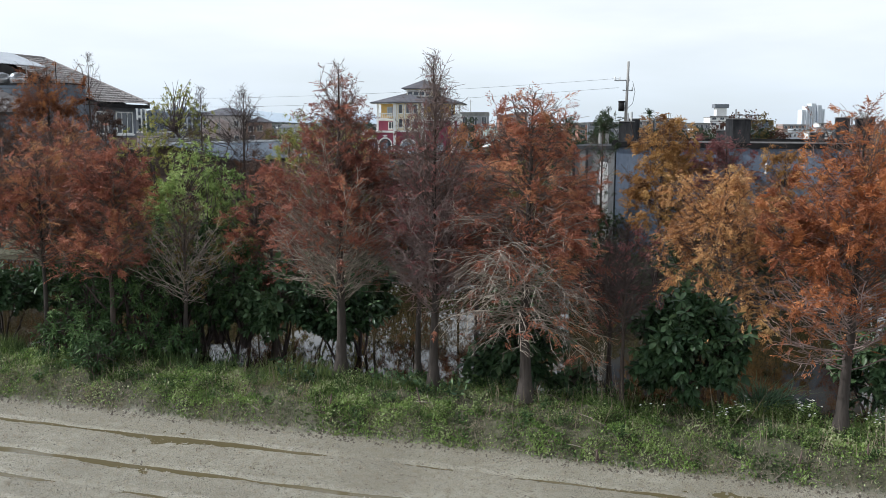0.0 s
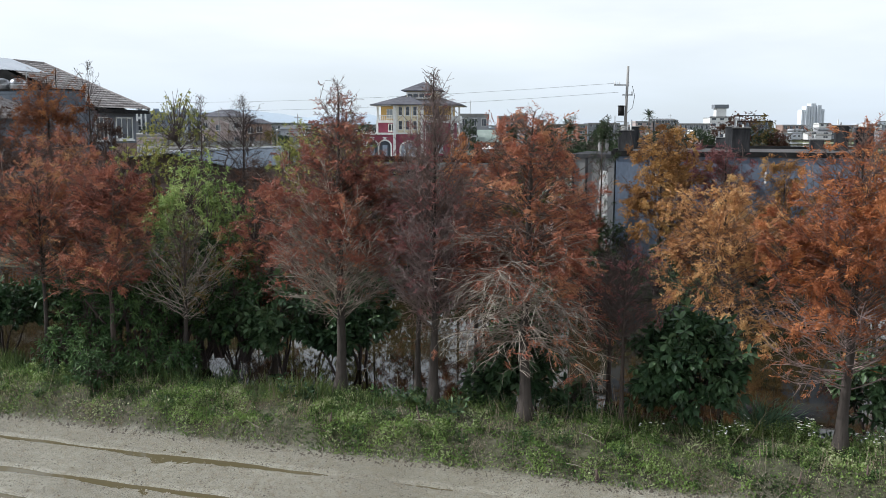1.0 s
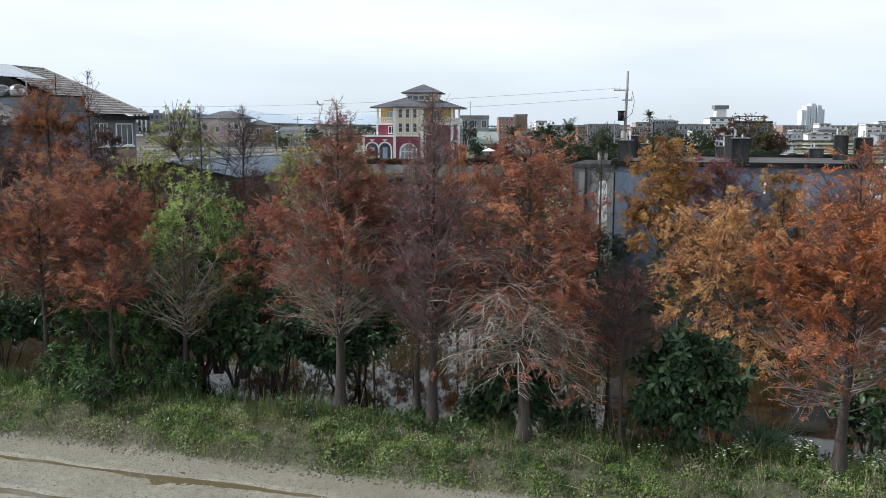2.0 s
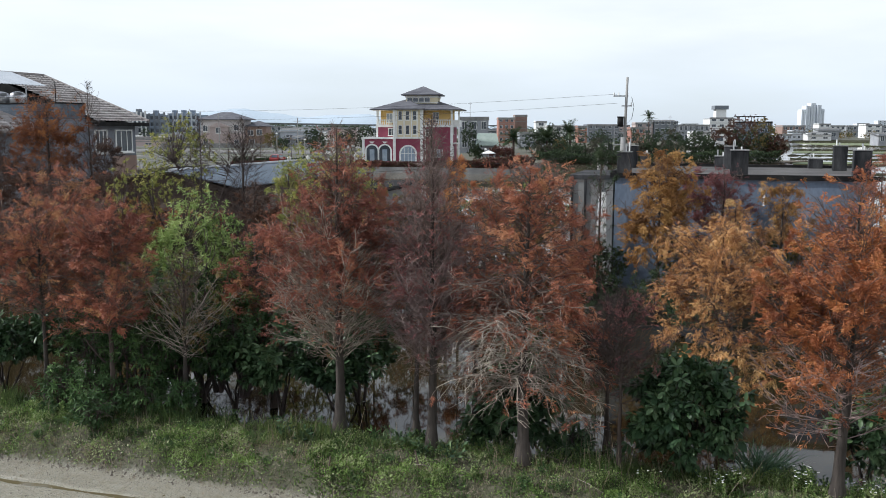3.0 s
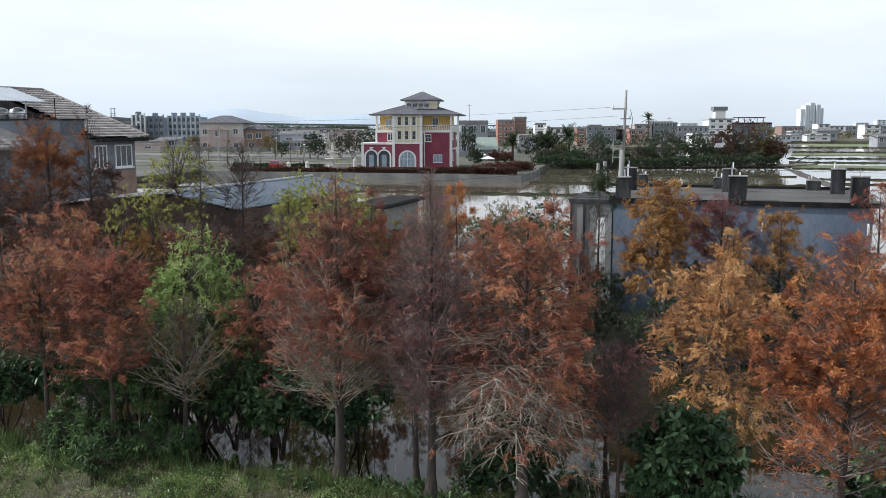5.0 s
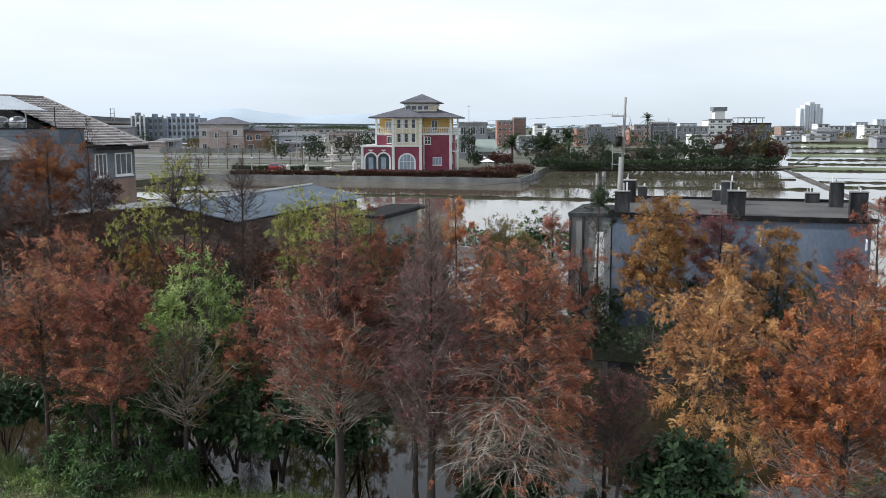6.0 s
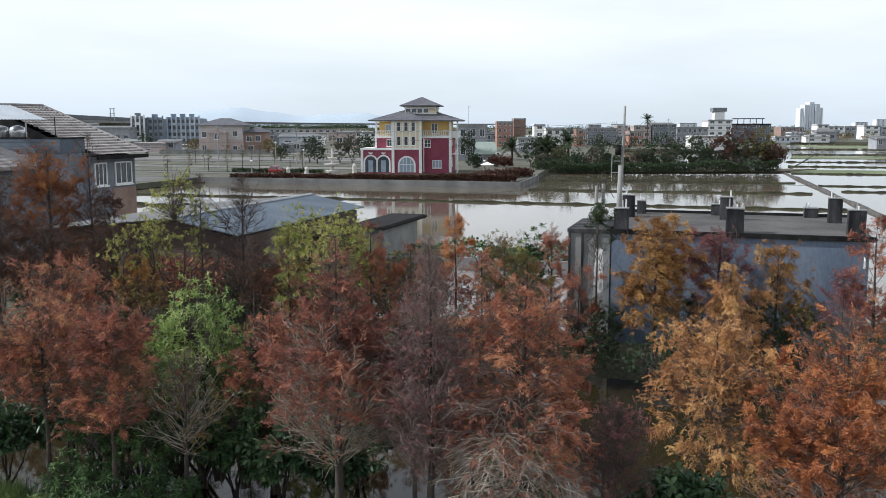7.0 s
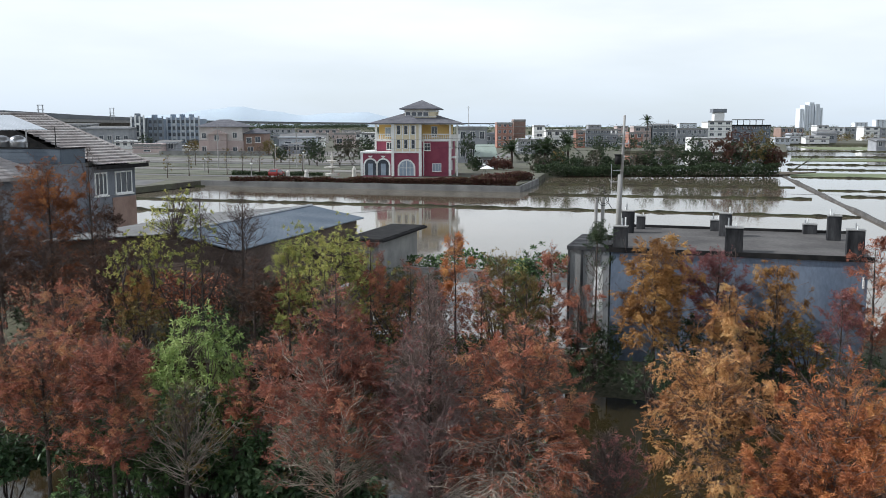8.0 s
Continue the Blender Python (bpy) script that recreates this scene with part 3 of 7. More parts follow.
def broadleaf(label, x, y, z, height, radius, leaf, seed, leaves=1500, size=0.17, width=0.3, low=0.15, bark=BARK_DARK, twig=TWIG_DARK, name="loquat_bush",
              category="bush", group="", stems=7, droop=0.35, open_=1.0, spread=0.55, simple=False):
    """A bush or small tree of rosettes of broad leaves at the ends of many branches."""
    rng = np.random.default_rng(seed)
    tree = thing(name, pose(x, y, z), label, category, group)
    az = np.arange(stems) * 2.399 + rng.normal(size=stems) * 0.4
    el = np.radians(rng.uniform(58, 86, stems))
    way = np.stack([np.cos(az) * np.cos(el), np.sin(az) * np.cos(el), np.sin(el)], -1)
    base = np.stack([rng.normal(size=stems) * 0.06, rng.normal(size=stems) * 0.06, np.zeros(stems)], -1)
    L = height * rng.uniform(0.5, 0.82, stems)
    P1 = grow(rng, base, way, L, np.zeros((stems, 3)), 6, 0.04)
    pieces = [pipes(P1, np.linspace(1, 0.35, 6)[None] * np.full((stems, 1), min(0.014 * height + 0.008, 0.05)), 5)]
    m = max(int(14 * open_), 6)
    who = np.repeat(np.arange(stems), m)
    p2, t2 = pick(P1, who, rng.uniform(0.15, 1, len(who)))
    d = rng.normal(size=(len(who), 3))
    d[:, 2] = np.abs(d[:, 2]) * 0.5
    # aim at the hull of an ellipsoid
    c = np.array([0, 0, height * (low + (1 - low) / 2)])
    ph, ct = rng.uniform(0, 6.28, len(who)), rng.uniform(-0.85, 1, len(who))
    st = np.sqrt(1 - ct ** 2)
    goal = c + np.stack([radius * st * np.cos(ph), radius * st * np.sin(ph), height * (1 - low) / 2 * ct], -1) * rng.uniform(0.55, 1.05, (len(who), 1))
    nearest = np.argmin(np.linalg.norm(p2[None] - goal[:, None], axis=2) + rng.uniform(0, 0.4, (len(who), len(who))), axis=1)
    b0 = p2[nearest]
    L2 = np.linalg.norm(goal - b0, axis=1)
    P2 = grow(rng, b0, unit(goal - b0), L2, np.zeros((len(who), 3)), 4, 0.05)
    pieces.append(pipes(P2, np.linspace(1, 0.4, 4)[None] * (0.008 * L2 + 0.004)[:, None], 3))
    v, f = join(pieces)
    part("branchwork", mesh_from("branchwork", v, f, twig, smooth=True), twig, tree, kind="stuff")
    # rosettes: whorls of leaves round the branch ends
    per = 9
    q = rng.integers(0, len(who), max(leaves // per, 1))
    tip, tq = pick(P2, q, rng.uniform(0.6, 1, len(q)) ** 0.6)
    tip = tip + rng.normal(size=tip.shape) * spread * size
    own = 0.45 * rng.uniform(0, 1, len(q)) + 0.3 * wavy(rng, 1.4)(tip)
    k = len(q) * per
    turn = np.tile(np.arange(per) * 2.399, len(q)) + np.repeat(rng.uniform(0, 6.28, len(q)), per)
    out = np.repeat(unit(unit(tip - c) + tq * 0.7 + np.array([0, 0, 0.35])), per, 0)
    e1 = unit(np.cross(out, np.array([0.3, 0.9, 0.1])))
    e2 = np.cross(out, e1)
    ring = np.cos(turn)[:, None] * e1 + np.sin(turn)[:, None] * e2
    rank = np.tile(np.linspace(0.15, 1.0, per), len(q))[:, None]
    wq = unit(out * (1.1 - rank) + ring * (0.5 + 0.5 * rank) + rng.normal(size=(k, 3)) * 0.18 - np.array([0, 0, 1.0]) * droop * rank)
    pq = np.repeat(tip, per, 0) - out * rank * size * 0.25
    v, f = (blades if simple else broad_leaves)(rng, pq, wq, rng.uniform(0.65, 1.2, k) * size, rng.uniform(0.8, 1.2, k) * size * width / 2, 0.3)
    tone = np.clip(np.repeat(own, per) + 0.3 * rng.uniform(0, 1, k) ** 2, 0, 1)
    part("crown", mesh_from("crown", v, f, leaf, tone=np.repeat(tone, 4 if simple else 6)), leaf, tree, kind="stuff")
    return tree
# ---------------------------------------------------------------- ground, mud, bank
def lines(dense0, dense1, step, far0, far1):
    """Grid lines: fine between dense0 and dense1, then ever coarser out to far0 and far1."""
    mid = np.arange(dense0, dense1 + step / 2, step)
    a, b, s = [], [], step
    x = dense0
    while x > far0:
        s *= 1.35
        x -= s
        a.append(max(x, far0))
    s, x = step, dense1
    while x < far1:
        s *= 1.35
        x += s
        b.append(min(x, far1))
    return np.concatenate([a[::-1], mid, b])


def field2(seed, scale, octaves=4):
    """Smooth random relief over the plan: waves at several scales."""
    rng = np.random.default_rng(seed)
    sets = []
    for o in range(octaves):
        k = rng.normal(size=(9, 2)) * scale * 2 ** o
        sets.append((k, rng.uniform(0, 6.28, 9), 0.5 ** o))

    def at(u, v):
        r = 0
        for k, ph, amp in sets:
            r = r + amp * sum(np.sin(u * k[i, 0] + v * k[i, 1] + ph[i]) for i in range(9)) / 3
        return r / 1.9
    return at


FIELD_Z, POND_Z, PADDY_Z = -0.50, -0.62, -0.90
edge_wave = field2(3, 0.8, 3)
bank_relief = field2(4, 1.3, 4)
mud_relief = field2(5, 2.2, 5)
clod_relief = field2(8, 14.0, 3)
RUTS = (10.9, 11.78, 12.82, 14.2)


def step_up(x):
    return 0.5 + 0.5 * np.tanh(x / 2)


def height_at(u, v):
    """Ground height at plan coordinates (arrays)."""
    edge = 15.12 + 0.06 * edge_wave(u, v * 0)
    mud = FIELD_Z + 0.019 * mud_relief(u * 0.6, v * 0.9) + 0.008 * clod_relief(u, v)
    for i, r in enumerate(RUTS):
        w = 0.07 + 0.02 * np.sin(u * 0.7 + i * 2) + 0.015 * np.sin(u * 3.1 + i)
        d = v - r - 0.05 * np.sin(u * 0.35 + i) - 0.03 * edge_wave(u + 5 * i, v * 0 + i) - 0.012 * np.sin(u * 4.3 + 1.7 * i)
        cut = np.clip(1.0 + 0.3 * np.sin(u * 0.31 + 2.1 * i) + 0.4 * np.sin(u * 0.9 + i) + 0.25 * np.sin(u * 2.3 + 2 * i), 0.2, 1.2)
        mud = mud - 0.082 * cut * np.exp(-(d / w) ** 2) + 0.02 * cut * np.exp(-((d - 0.17) / 0.07) ** 2)
    # shallow hollow where water stands
    mud = mud - 0.027 * np.exp(-((u + 9.7) / 2.6) ** 2 - ((v - 13.9) / 0.9) ** 2) - 0.045 * np.exp(-((u - 2.2) / 3.4) ** 2 - ((v - 14.5) / 0.36) ** 2) - 0.017 * np.exp(-((u + 10.5) / 2.2) ** 2 - ((v - 12.5) / 0.35) ** 2)
    up = step_up((v - edge - 0.22) / 0.09)
    rise = np.clip((v - edge) / 1.5, 0, 1)
    bank = FIELD_Z + 0.12 + 0.38 * np.sqrt(rise) + 0.055 * bank_relief(u, v) + 0.05 * clod_relief(u * 0.35, v * 0.35)
    down = step_up(-(v - 18.0 - 0.3 * edge_wave(u + 30, v * 0)) / 0.22)
    z = mud * (1 - up) + bank * up
    z = -1.25 * (1 - down) + z * down
    # the far shore of the pond, and the solid ground the sheds stand on
    shore = step_up((v - 33.8 - 0.4 * edge_wave(u * 0.5, v * 0)) / 0.35) * step_up((46 - v) / 0.6)
    z = z * (1 - shore) + 0.05 * shore
    west = step_up(-(u + 30) / 0.8) * step_up((v - 36) / 0.5) * step_up((66 - v) / 1.5)
    z = z * (1 - west) + 0.05 * west
    return np.where(v > 60, np.minimum(z, -0.2) * (1 - west) + z * west, z)


def ground_material():
    """Wet grey-brown mud on the field; dark litter and soil on the bank and beyond."""
    m = bpy.data.materials.new("ground_mud_and_soil")
    m.use_nodes = True
    n, l = m.node_tree.nodes, m.node_tree.links
    bs = n["Principled BSDF"]
    tc = n.new("ShaderNodeTexCoord")
    at = n.new("ShaderNodeAttribute")
    at.attribute_name = "tone"

    def nz(scale, detail=6.0):
        k = n.new("ShaderNodeTexNoise")
        k.inputs["Scale"].default_value, k.inputs["Detail"].default_value = scale, detail
        l.new(tc.outputs["Object"], k.inputs["Vector"])
        return k

    def rg(src, a, b, lo=0.0, hi=1.0):
        k = n.new("ShaderNodeMapRange")
        k.inputs["From Min"].default_value, k.inputs["From Max"].default_value = a, b
        k.inputs["To Min"].default_value, k.inputs["To Max"].default_value = lo, hi
        l.new(src, k.inputs["Value"])
        return k.outputs[0]

    def mix(f, a, b):
        k = n.new("ShaderNodeMix")
        k.data_type = "RGBA"
        l.new(f, k.inputs["Factor"])
        for key, c in (("A", a), ("B", b)):
            if isinstance(c, tuple):
                k.inputs[key].default_value = (*c, 1)
            else:
                l.new(c, k.inputs[key])
        return k.outputs["Result"]
    big, mid, fine = nz(0.7), nz(6.0), nz(45.0, 8.0)
    mud = mix(rg(big.outputs[0], 0.35, 0.65), (0.235, 0.217, 0.165), (0.33, 0.312, 0.245))
    mud = mix(rg(mid.outputs[0], 0.45, 0.75), mud, (0.205, 0.178, 0.118))
    mud = mix(rg(fine.outputs[0], 0.53, 0.60), mud, (0.085, 0.075, 0.056))
    mud = mix(rg(nz(90.0, 3.0).outputs[0], 0.57, 0.66), mud, (0.42, 0.405, 0.36))
    soil = mix(rg(mid.outputs[0], 0.35, 0.65), (0.06, 0.062, 0.035), (0.12, 0.11, 0.075))
    soil = mix(rg(fine.outputs[0], 0.5, 0.75), soil, (0.06, 0.08, 0.03))
    l.new(mix(at.outputs["Fac"], mud, soil), bs.inputs["Base Color"])
    ro = rg(big.outputs[0], 0.3, 0.7, 0.42, 0.72)
    mr = n.new("ShaderNodeMath")
    mr.operation = "MAXIMUM"
    l.new(ro, mr.inputs[0])
    l.new(at.outputs["Fac"], mr.inputs[1])
    l.new(mr.outputs[0], bs.inputs["Roughness"])
    bs.inputs["Specular IOR Level"].default_value = 0.4
    bp = n.new("ShaderNodeBump")
    bp.inputs["Strength"].default_value, bp.inputs["Distance"].default_value = 1.0, 0.03
    l.new(fine.outputs[0], bp.inputs["Height"])
    l.new(bp.outputs[0], bs.inputs["Normal"])
    return m


us = lines(-18, 6.5, 0.07, -3500, 3500)
vs = lines(10.6, 18.4, 0.052, -1500, 4500)
U, V = np.meshgrid(us, vs)
Z = height_at(U, V)
nu, nv = len(us), len(vs)
verts = np.stack([CU * U - SU * V, SU * U + CU * V, Z], -1).reshape(-1, 3)
idx = np.arange(nu * nv).reshape(nv, nu)
faces = np.stack([idx[:-1, :-1], idx[:-1, 1:], idx[1:, 1:], idx[1:, :-1]], -1).reshape(-1, 4)
bank_tone = step_up((V - 15.2 - 0.06 * edge_wave(U, V * 0) - 0.05 * bank_relief(U * 3, V * 3)) / 0.05)
GROUND = ground_material()
ground = new("ground", mesh_from("ground", verts, faces, GROUND, tone=bank_tone.ravel(), smooth=True))
tagged(ground, "wet grey-brown rutted mud field and earth bank", "ground", kind="structure")


def water_sheet(name, u0, u1, v0, v1, z, material, label):
    g = Geo().poly([uv(u0, v0, z), uv(u1, v0, z), uv(u1, v1, z), uv(u0, v1, z)])
    return tagged(part(name, g, material), label, "water", kind="structure")


water_sheet("puddle_water", -22, 9, 11, 15.0, FIELD_Z - 0.034, PUDDLE, "shallow brown puddles standing in the ruts of the mud field")
water_sheet("pond_water", -60, 60, 17.3, 36, POND_Z, POND, "still brown pond water behind the row of trees")
water_sheet("paddy_water", -700, 900, 45.0, 900, PADDY_Z, PADDY, "flooded paddy fields reflecting the white sky")
# ---------------------------------------------------------------- the front row of trees on the bank
cypress("rusty brown bald cypress with bare pale lower branches", -2.18, 18.85, 0.0, 6.6, 1.65, 1.45, LEAF_UMBRED, 11, girth=0.125,
        shape=((0, 0.72), (0.12, 1.0), (0.35, 0.80), (0.6, 0.46), (0.8, 0.24), (1, 0.06)), dense=((0, 0.02), (0.2, 0.08), (0.34, 0.3), (0.48, 0.8), (0.7, 1.0), (1, 0.9)),
        wob=0.04, twigs=1.15, limbs=175, sprays=50000, twig=TWIG_PALE, rise=((0, 34), (0.4, 38), (1, 48)), bend=0.10, shade_from=0.46)
cypress("nearly bare plum-grey bald cypress", -0.19, 17.85, 0.0, 6.75, 1.05, 1.5, LEAF_PLUM, 12, girth=0.11,
        shape=((0, 0.75), (0.15, 1.0), (0.45, 0.75), (0.75, 0.35), (1, 0.04)), dense=((0, 0.4), (0.5, 0.8), (0.75, 0.5), (0.9, 0.08), (1, 0.0)), limbs=170, sprays=5000, twig=TWIG_MAUVE, tips=TWIG_MAUVE, rise=((0, 38), (1, 55)), wob=0.035, twigs=1.5)
cypress("slender bare brown bald cypress", -0.52, 19.0, -0.1, 5.2, 1.0, 1.8, LEAF_RUST, 13, girth=0.075, limbs=100, sprays=4000, tips=TWIG_MAUVE, wob=0.04, twigs=1.2,
        dense=((0, 0.4), (0.5, 0.7), (1, 0.5)), twig=TWIG_MAUVE)
cypress("orange-brown bald cypress with sprawling bare pale branches", 1.62, 17.15, 0.0, 5.95, 1.5, 1.5, LEAF_RUST, 14, girth=0.13,
        shape=((0, 1.1), (0.2, 1.08), (0.45, 0.88), (0.66, 0.64), (0.85, 0.40), (1, 0.06)), dense=((0, 0.04), (0.2, 0.1), (0.3, 0.5), (0.42, 1.0), (1, 1.0)),
        rise=((0, 14), (0.15, 24), (0.35, 26), (0.6, 32), (1, 46)), jitter=12, wob=0.055, lowest=1.05, twigs=0.95, bend=((0, -0.38), (0.2, -0.42), (0.4, -0.2), (0.6, -0.05), (1, 0.05)), limbs=190, sprays=56000, twig=TWIG_PALE, lean=(0.012, 0), shade_from=0.33)
cypress("small dark bare cypress with purple-brown twigs", 3.45, 16.8, -0.05, 3.5, 0.8, 1.3, LEAF_PLUM, 15, girth=0.05, twigs=0.9, limbs=80, sprays=1200, twig=TWIG_DARK, tips=TWIG_DARK, bark=BARK_DARK,
        dense=((0, 0.5), (1, 0.6)))
cypress("bright orange bald cypress with open lower branches", 7.04, 15.4, -0.05, 5.6, 1.85, 1.1, LEAF_ORANGE, 16, girth=0.115,
        shape=((0, 0.85), (0.18, 1.0), (0.45, 0.82), (0.7, 0.5), (0.88, 0.22), (1, 0.04)), dense=((0, 0.05), (0.2, 0.25), (0.38, 0.9), (0.8, 1.0), (1, 0.5)),
        rise=((0, 24), (0.5, 34), (1, 52)), limbs=150, sprays=62000, lean=(0.014, 0), twig=TWIG_MAUVE, shade_from=0.25, wob=0.045)
cypress("golden bald cypress with drooping sprays", 6.75, 21.3, -0.6, 4.95, 1.6, 0.9, LEAF_GOLD, 17, girth=0.09,
        shape=((0, 0.8), (0.3, 1.0), (0.6, 0.9), (0.85, 0.6), (1, 0.2)), dense=((0, 0.5), (0.3, 1.0), (1, 1.0)), limbs=110, sprays=40040, droop=0.45, size=0.085, fuzz=0.07, rise=((0, 12), (1, 45)))
cypress("small pale bare cypress with green tips", -5.93, 20.5, 0.0, 3.7, 1.25, 1.2, LEAF_OLIVE, 18, girth=0.07,
        dense=((0, 0.03), (0.4, 0.15), (0.7, 0.6), (1, 0.7)), limbs=80, sprays=3000, twig=TWIG_PALE, tips=TWIG_PALE, wob=0.035, shape=((0, 0.9), (0.15, 1.0), (0.5, 0.5), (1, 0.08)), twigs=0.7, rise=((0, 30), (1, 50)))
cypress("brick-red bald cypress with a slim dark trunk", -7.51, 20.2, 0.0, 4.9, 1.35, 1.75, LEAF_RED, 19, girth=0.08, bark=BARK_DARK,
        dense=((0, 0.08), (0.3, 0.7), (1, 1.0)), shape=((0, 0.75), (0.25, 1.0), (0.5, 0.8), (0.78, 0.48), (1, 0.1)), limbs=120, sprays=32000, rise=((0, 22), (1, 48)), knot=0.7)
cypress("rust-red bald cypress with slim trunk", -9.43, 21.1, 0.0, 4.85, 1.55, 1.9, LEAF_RED, 20, girth=0.07,
        dense=((0, 0.1), (0.3, 0.8), (1, 1.0)), shape=((0, 0.75), (0.25, 1.0), (0.5, 0.8), (0.78, 0.48), (1, 0.1)), limbs=120, sprays=32000, rise=((0, 22), (1, 48)), knot=0.7)
cypress("tall rust-red bald cypress", -9.85, 23.4, -0.6, 5.95, 1.35, 2.2, LEAF_RED, 21, girth=0.09, bark=BARK_DARK,
        dense=((0, 0.6), (1, 0.9)), limbs=95, sprays=27720)
cypress("bare grey cypress at the water's edge", -11.9, 22.0, -0.1, 5.4, 1.5, 1.2, LEAF_RED, 22, girth=0.09, dense=((0, 0.1), (0.5, 0.3), (1, 0.4)), limbs=90, sprays=12320, twig=TWIG_PALE)
cypress("dull red bald cypress behind", -4.3, 22.6, -0.6, 4.7, 1.25, 1.3, LEAF_RED, 23, girth=0.07, dense=((0, 0.5), (1, 0.8)), limbs=75, sprays=20020, bark=BARK_DARK)
cypress("brown half-bare bald cypress", 0.75, 19.6, -0.6, 5.2, 1.2, 1.8, LEAF_RUST, 24, girth=0.08, dense=((0, 0.3), (1, 0.6)), limbs=90, sprays=9000, twigs=1.1)
cypress("dark brown bare cypress in the pond", 3.7, 19.5, -0.6, 3.5, 0.9, 1.2, LEAF_PLUM, 25, girth=0.07, dense=((0, 0.5), (1, 0.6)), limbs=80, sprays=2500, twigs=1.0, twig=TWIG_DARK, tips=TWIG_DARK, bark=BARK_DARK)
cypress("orange bald cypress beside the pond", 9.7, 17.0, -0.3, 4.9, 1.5, 1.2, LEAF_ORANGE, 26, girth=0.09, limbs=85, sprays=24640)

# ---------------------------------------------------------------- bushes under and behind the front row
LOQ = "glossy dark green broad-leaved bush at the water's edge"
broadleaf("large glossy dark green loquat bush with broad leaves", 4.75, 16.9, -0.15, 2.35, 1.2, LEAF_LOQUAT, 31, leaves=4600, size=0.21, width=0.42, stems=9, droop=1.5, spread=0.5)
for i, (x, y, z, h, r, k) in enumerate(((-3.9, 21.6, -0.55, 2.5, 1.1, 1800), (-2.1, 23.0, -0.6, 2.6, 1.0, 1500), (2.0, 21.4, -0.6, 2.8, 1.0, 1300), (-6.2, 23.0, -0.6, 2.4, 1.2, 1500), (-8.4, 23.2, -0.6, 2.4, 1.2, 1500), (-10.2, 24.2, -0.6, 2.4, 1.2, 1400), (-2.5, 21.4, -0.55, 2.2, 0.95, 1500), (-5.2, 22.2, -0.55, 2.3, 0.9, 1300),
                                        (1.7, 18.7, -0.5, 2.2, 0.9, 1500), (2.75, 18.5, -0.6, 0.9, 0.5, 500), (1.05, 18.9, -0.6, 1.2, 0.5, 500), (8.5, 17.3, -0.4, 1.7, 0.8, 1000), (-11.2, 22.6, -0.4, 2.2, 1.0, 1300))):
    broadleaf(LOQ, x, y, z, h, r, LEAF_LOQUAT, 40 + i, leaves=int(k * 1.2), size=0.22, width=0.4, droop=1.1, group="dark bushes along the pond", low=0.1 if y < 19 else 0.4, stems=4)
for i, (x, y, h, r, k) in enumerate(((-7.9, 20.1, 1.2, 0.55, 1100), (-6.8, 20.1, 1.0, 0.5, 900), (-8.9, 20.6, 1.2, 0.55, 1100), (-6.0, 20.1, 0.9, 0.5, 1000), (-7.2, 21.0, 2.7, 1.0, 2600), (-8.4, 21.3, 2.6, 0.9, 2200), (-7.6, 19.3, 0.9, 0.5, 900), (-5.6, 22.3, 3.4, 1.1, 2600), (-6.6, 22.0, 3.3, 1.0, 2400), (-4.9, 21.8, 2.6, 0.8, 1500))):
    broadleaf("leafy green understorey shrub with narrow leaves", x, y, -0.1, h, r, LEAF_GREEN, 60 + i, leaves=int(k * 0.9), size=0.15, width=0.22, droop=0.7, name="shrub", category="shrub",
              group="green shrubs on the bank", low=0.05, stems=9)
broadleaf("bright lime-green willow-like young tree", -6.45, 23.6, -0.6, 5.5, 1.3, LEAF_LIME, 70, leaves=10500, size=0.135, width=0.24, name="young_tree", category="tree", low=0.3, stems=9, open_=2.6, droop=0.6, spread=0.9)

# ---------------------------------------------------------------- trees along the far side of the pond
FAR = dict(group="trees beyond the pond")
FARC = dict(group="trees beyond the pond", twigs=0.5, fine=0.007, slim=0.11, knot=0.5, fuzz=0.06)
cypress("tall bare dark cypress", -8.3, 37.6, 0.0, 6.9, 1.25, 1.2, LEAF_PLUM, 81, girth=0.10, limbs=120, sprays=0, twig=TWIG_DARK, tips=TWIG_DARK, bark=BARK_DARK, twigs=1.0, fine=0.006, group="trees beyond the pond")
broadleaf("sparse yellow-green tree with thin stems", -11.0, 38.1, 0.0, 7.25, 1.55, LEAF_YELLOWGREEN, 82, leaves=3600, size=0.13, width=0.3, name="sparse_tree", category="tree", low=0.35, stems=6, open_=2.6, spread=0.7, **FAR)
broadleaf("small sparse yellow-leaved tree", -13.0, 38.0, 0.0, 5.4, 1.2, LEAF_YELLOWGREEN, 83, leaves=2000, size=0.13, width=0.3, name="sparse_tree", category="tree", low=0.35, stems=5, open_=2, spread=0.7, **FAR)
cypress("thin bare dark cypress", -9.9, 37.6, 0.0, 6.9, 0.7, 1.5, LEAF_PLUM, 84, girth=0.07, limbs=90, sprays=0, twig=TWIG_DARK, tips=TWIG_DARK, bark=BARK_DARK, twigs=1.0, fine=0.006, group="trees beyond the pond")
cypress("tall orange-brown bald cypress", -18.05, 42.0, 0.0, 8.0, 2.1, 1.5, LEAF_AMBER, 85, girth=0.13, limbs=95, sprays=56000, size=0.088, dense=((0, 0.6), (0.4, 0.9), (1, 1)), **FARC)
cypress("tall half-bare brown cypress", -16.2, 42.0, 0.0, 8.6, 1.2, 1.5, LEAF_PLUM, 86, girth=0.1, limbs=80, sprays=900, twig=TWIG_DARK, tips=TWIG_DARK, bark=BARK_DARK, size=0.1, dense=((0, 1), (0.6, 0.6), (0.8, 0.0), (1, 0.0)), **FARC)
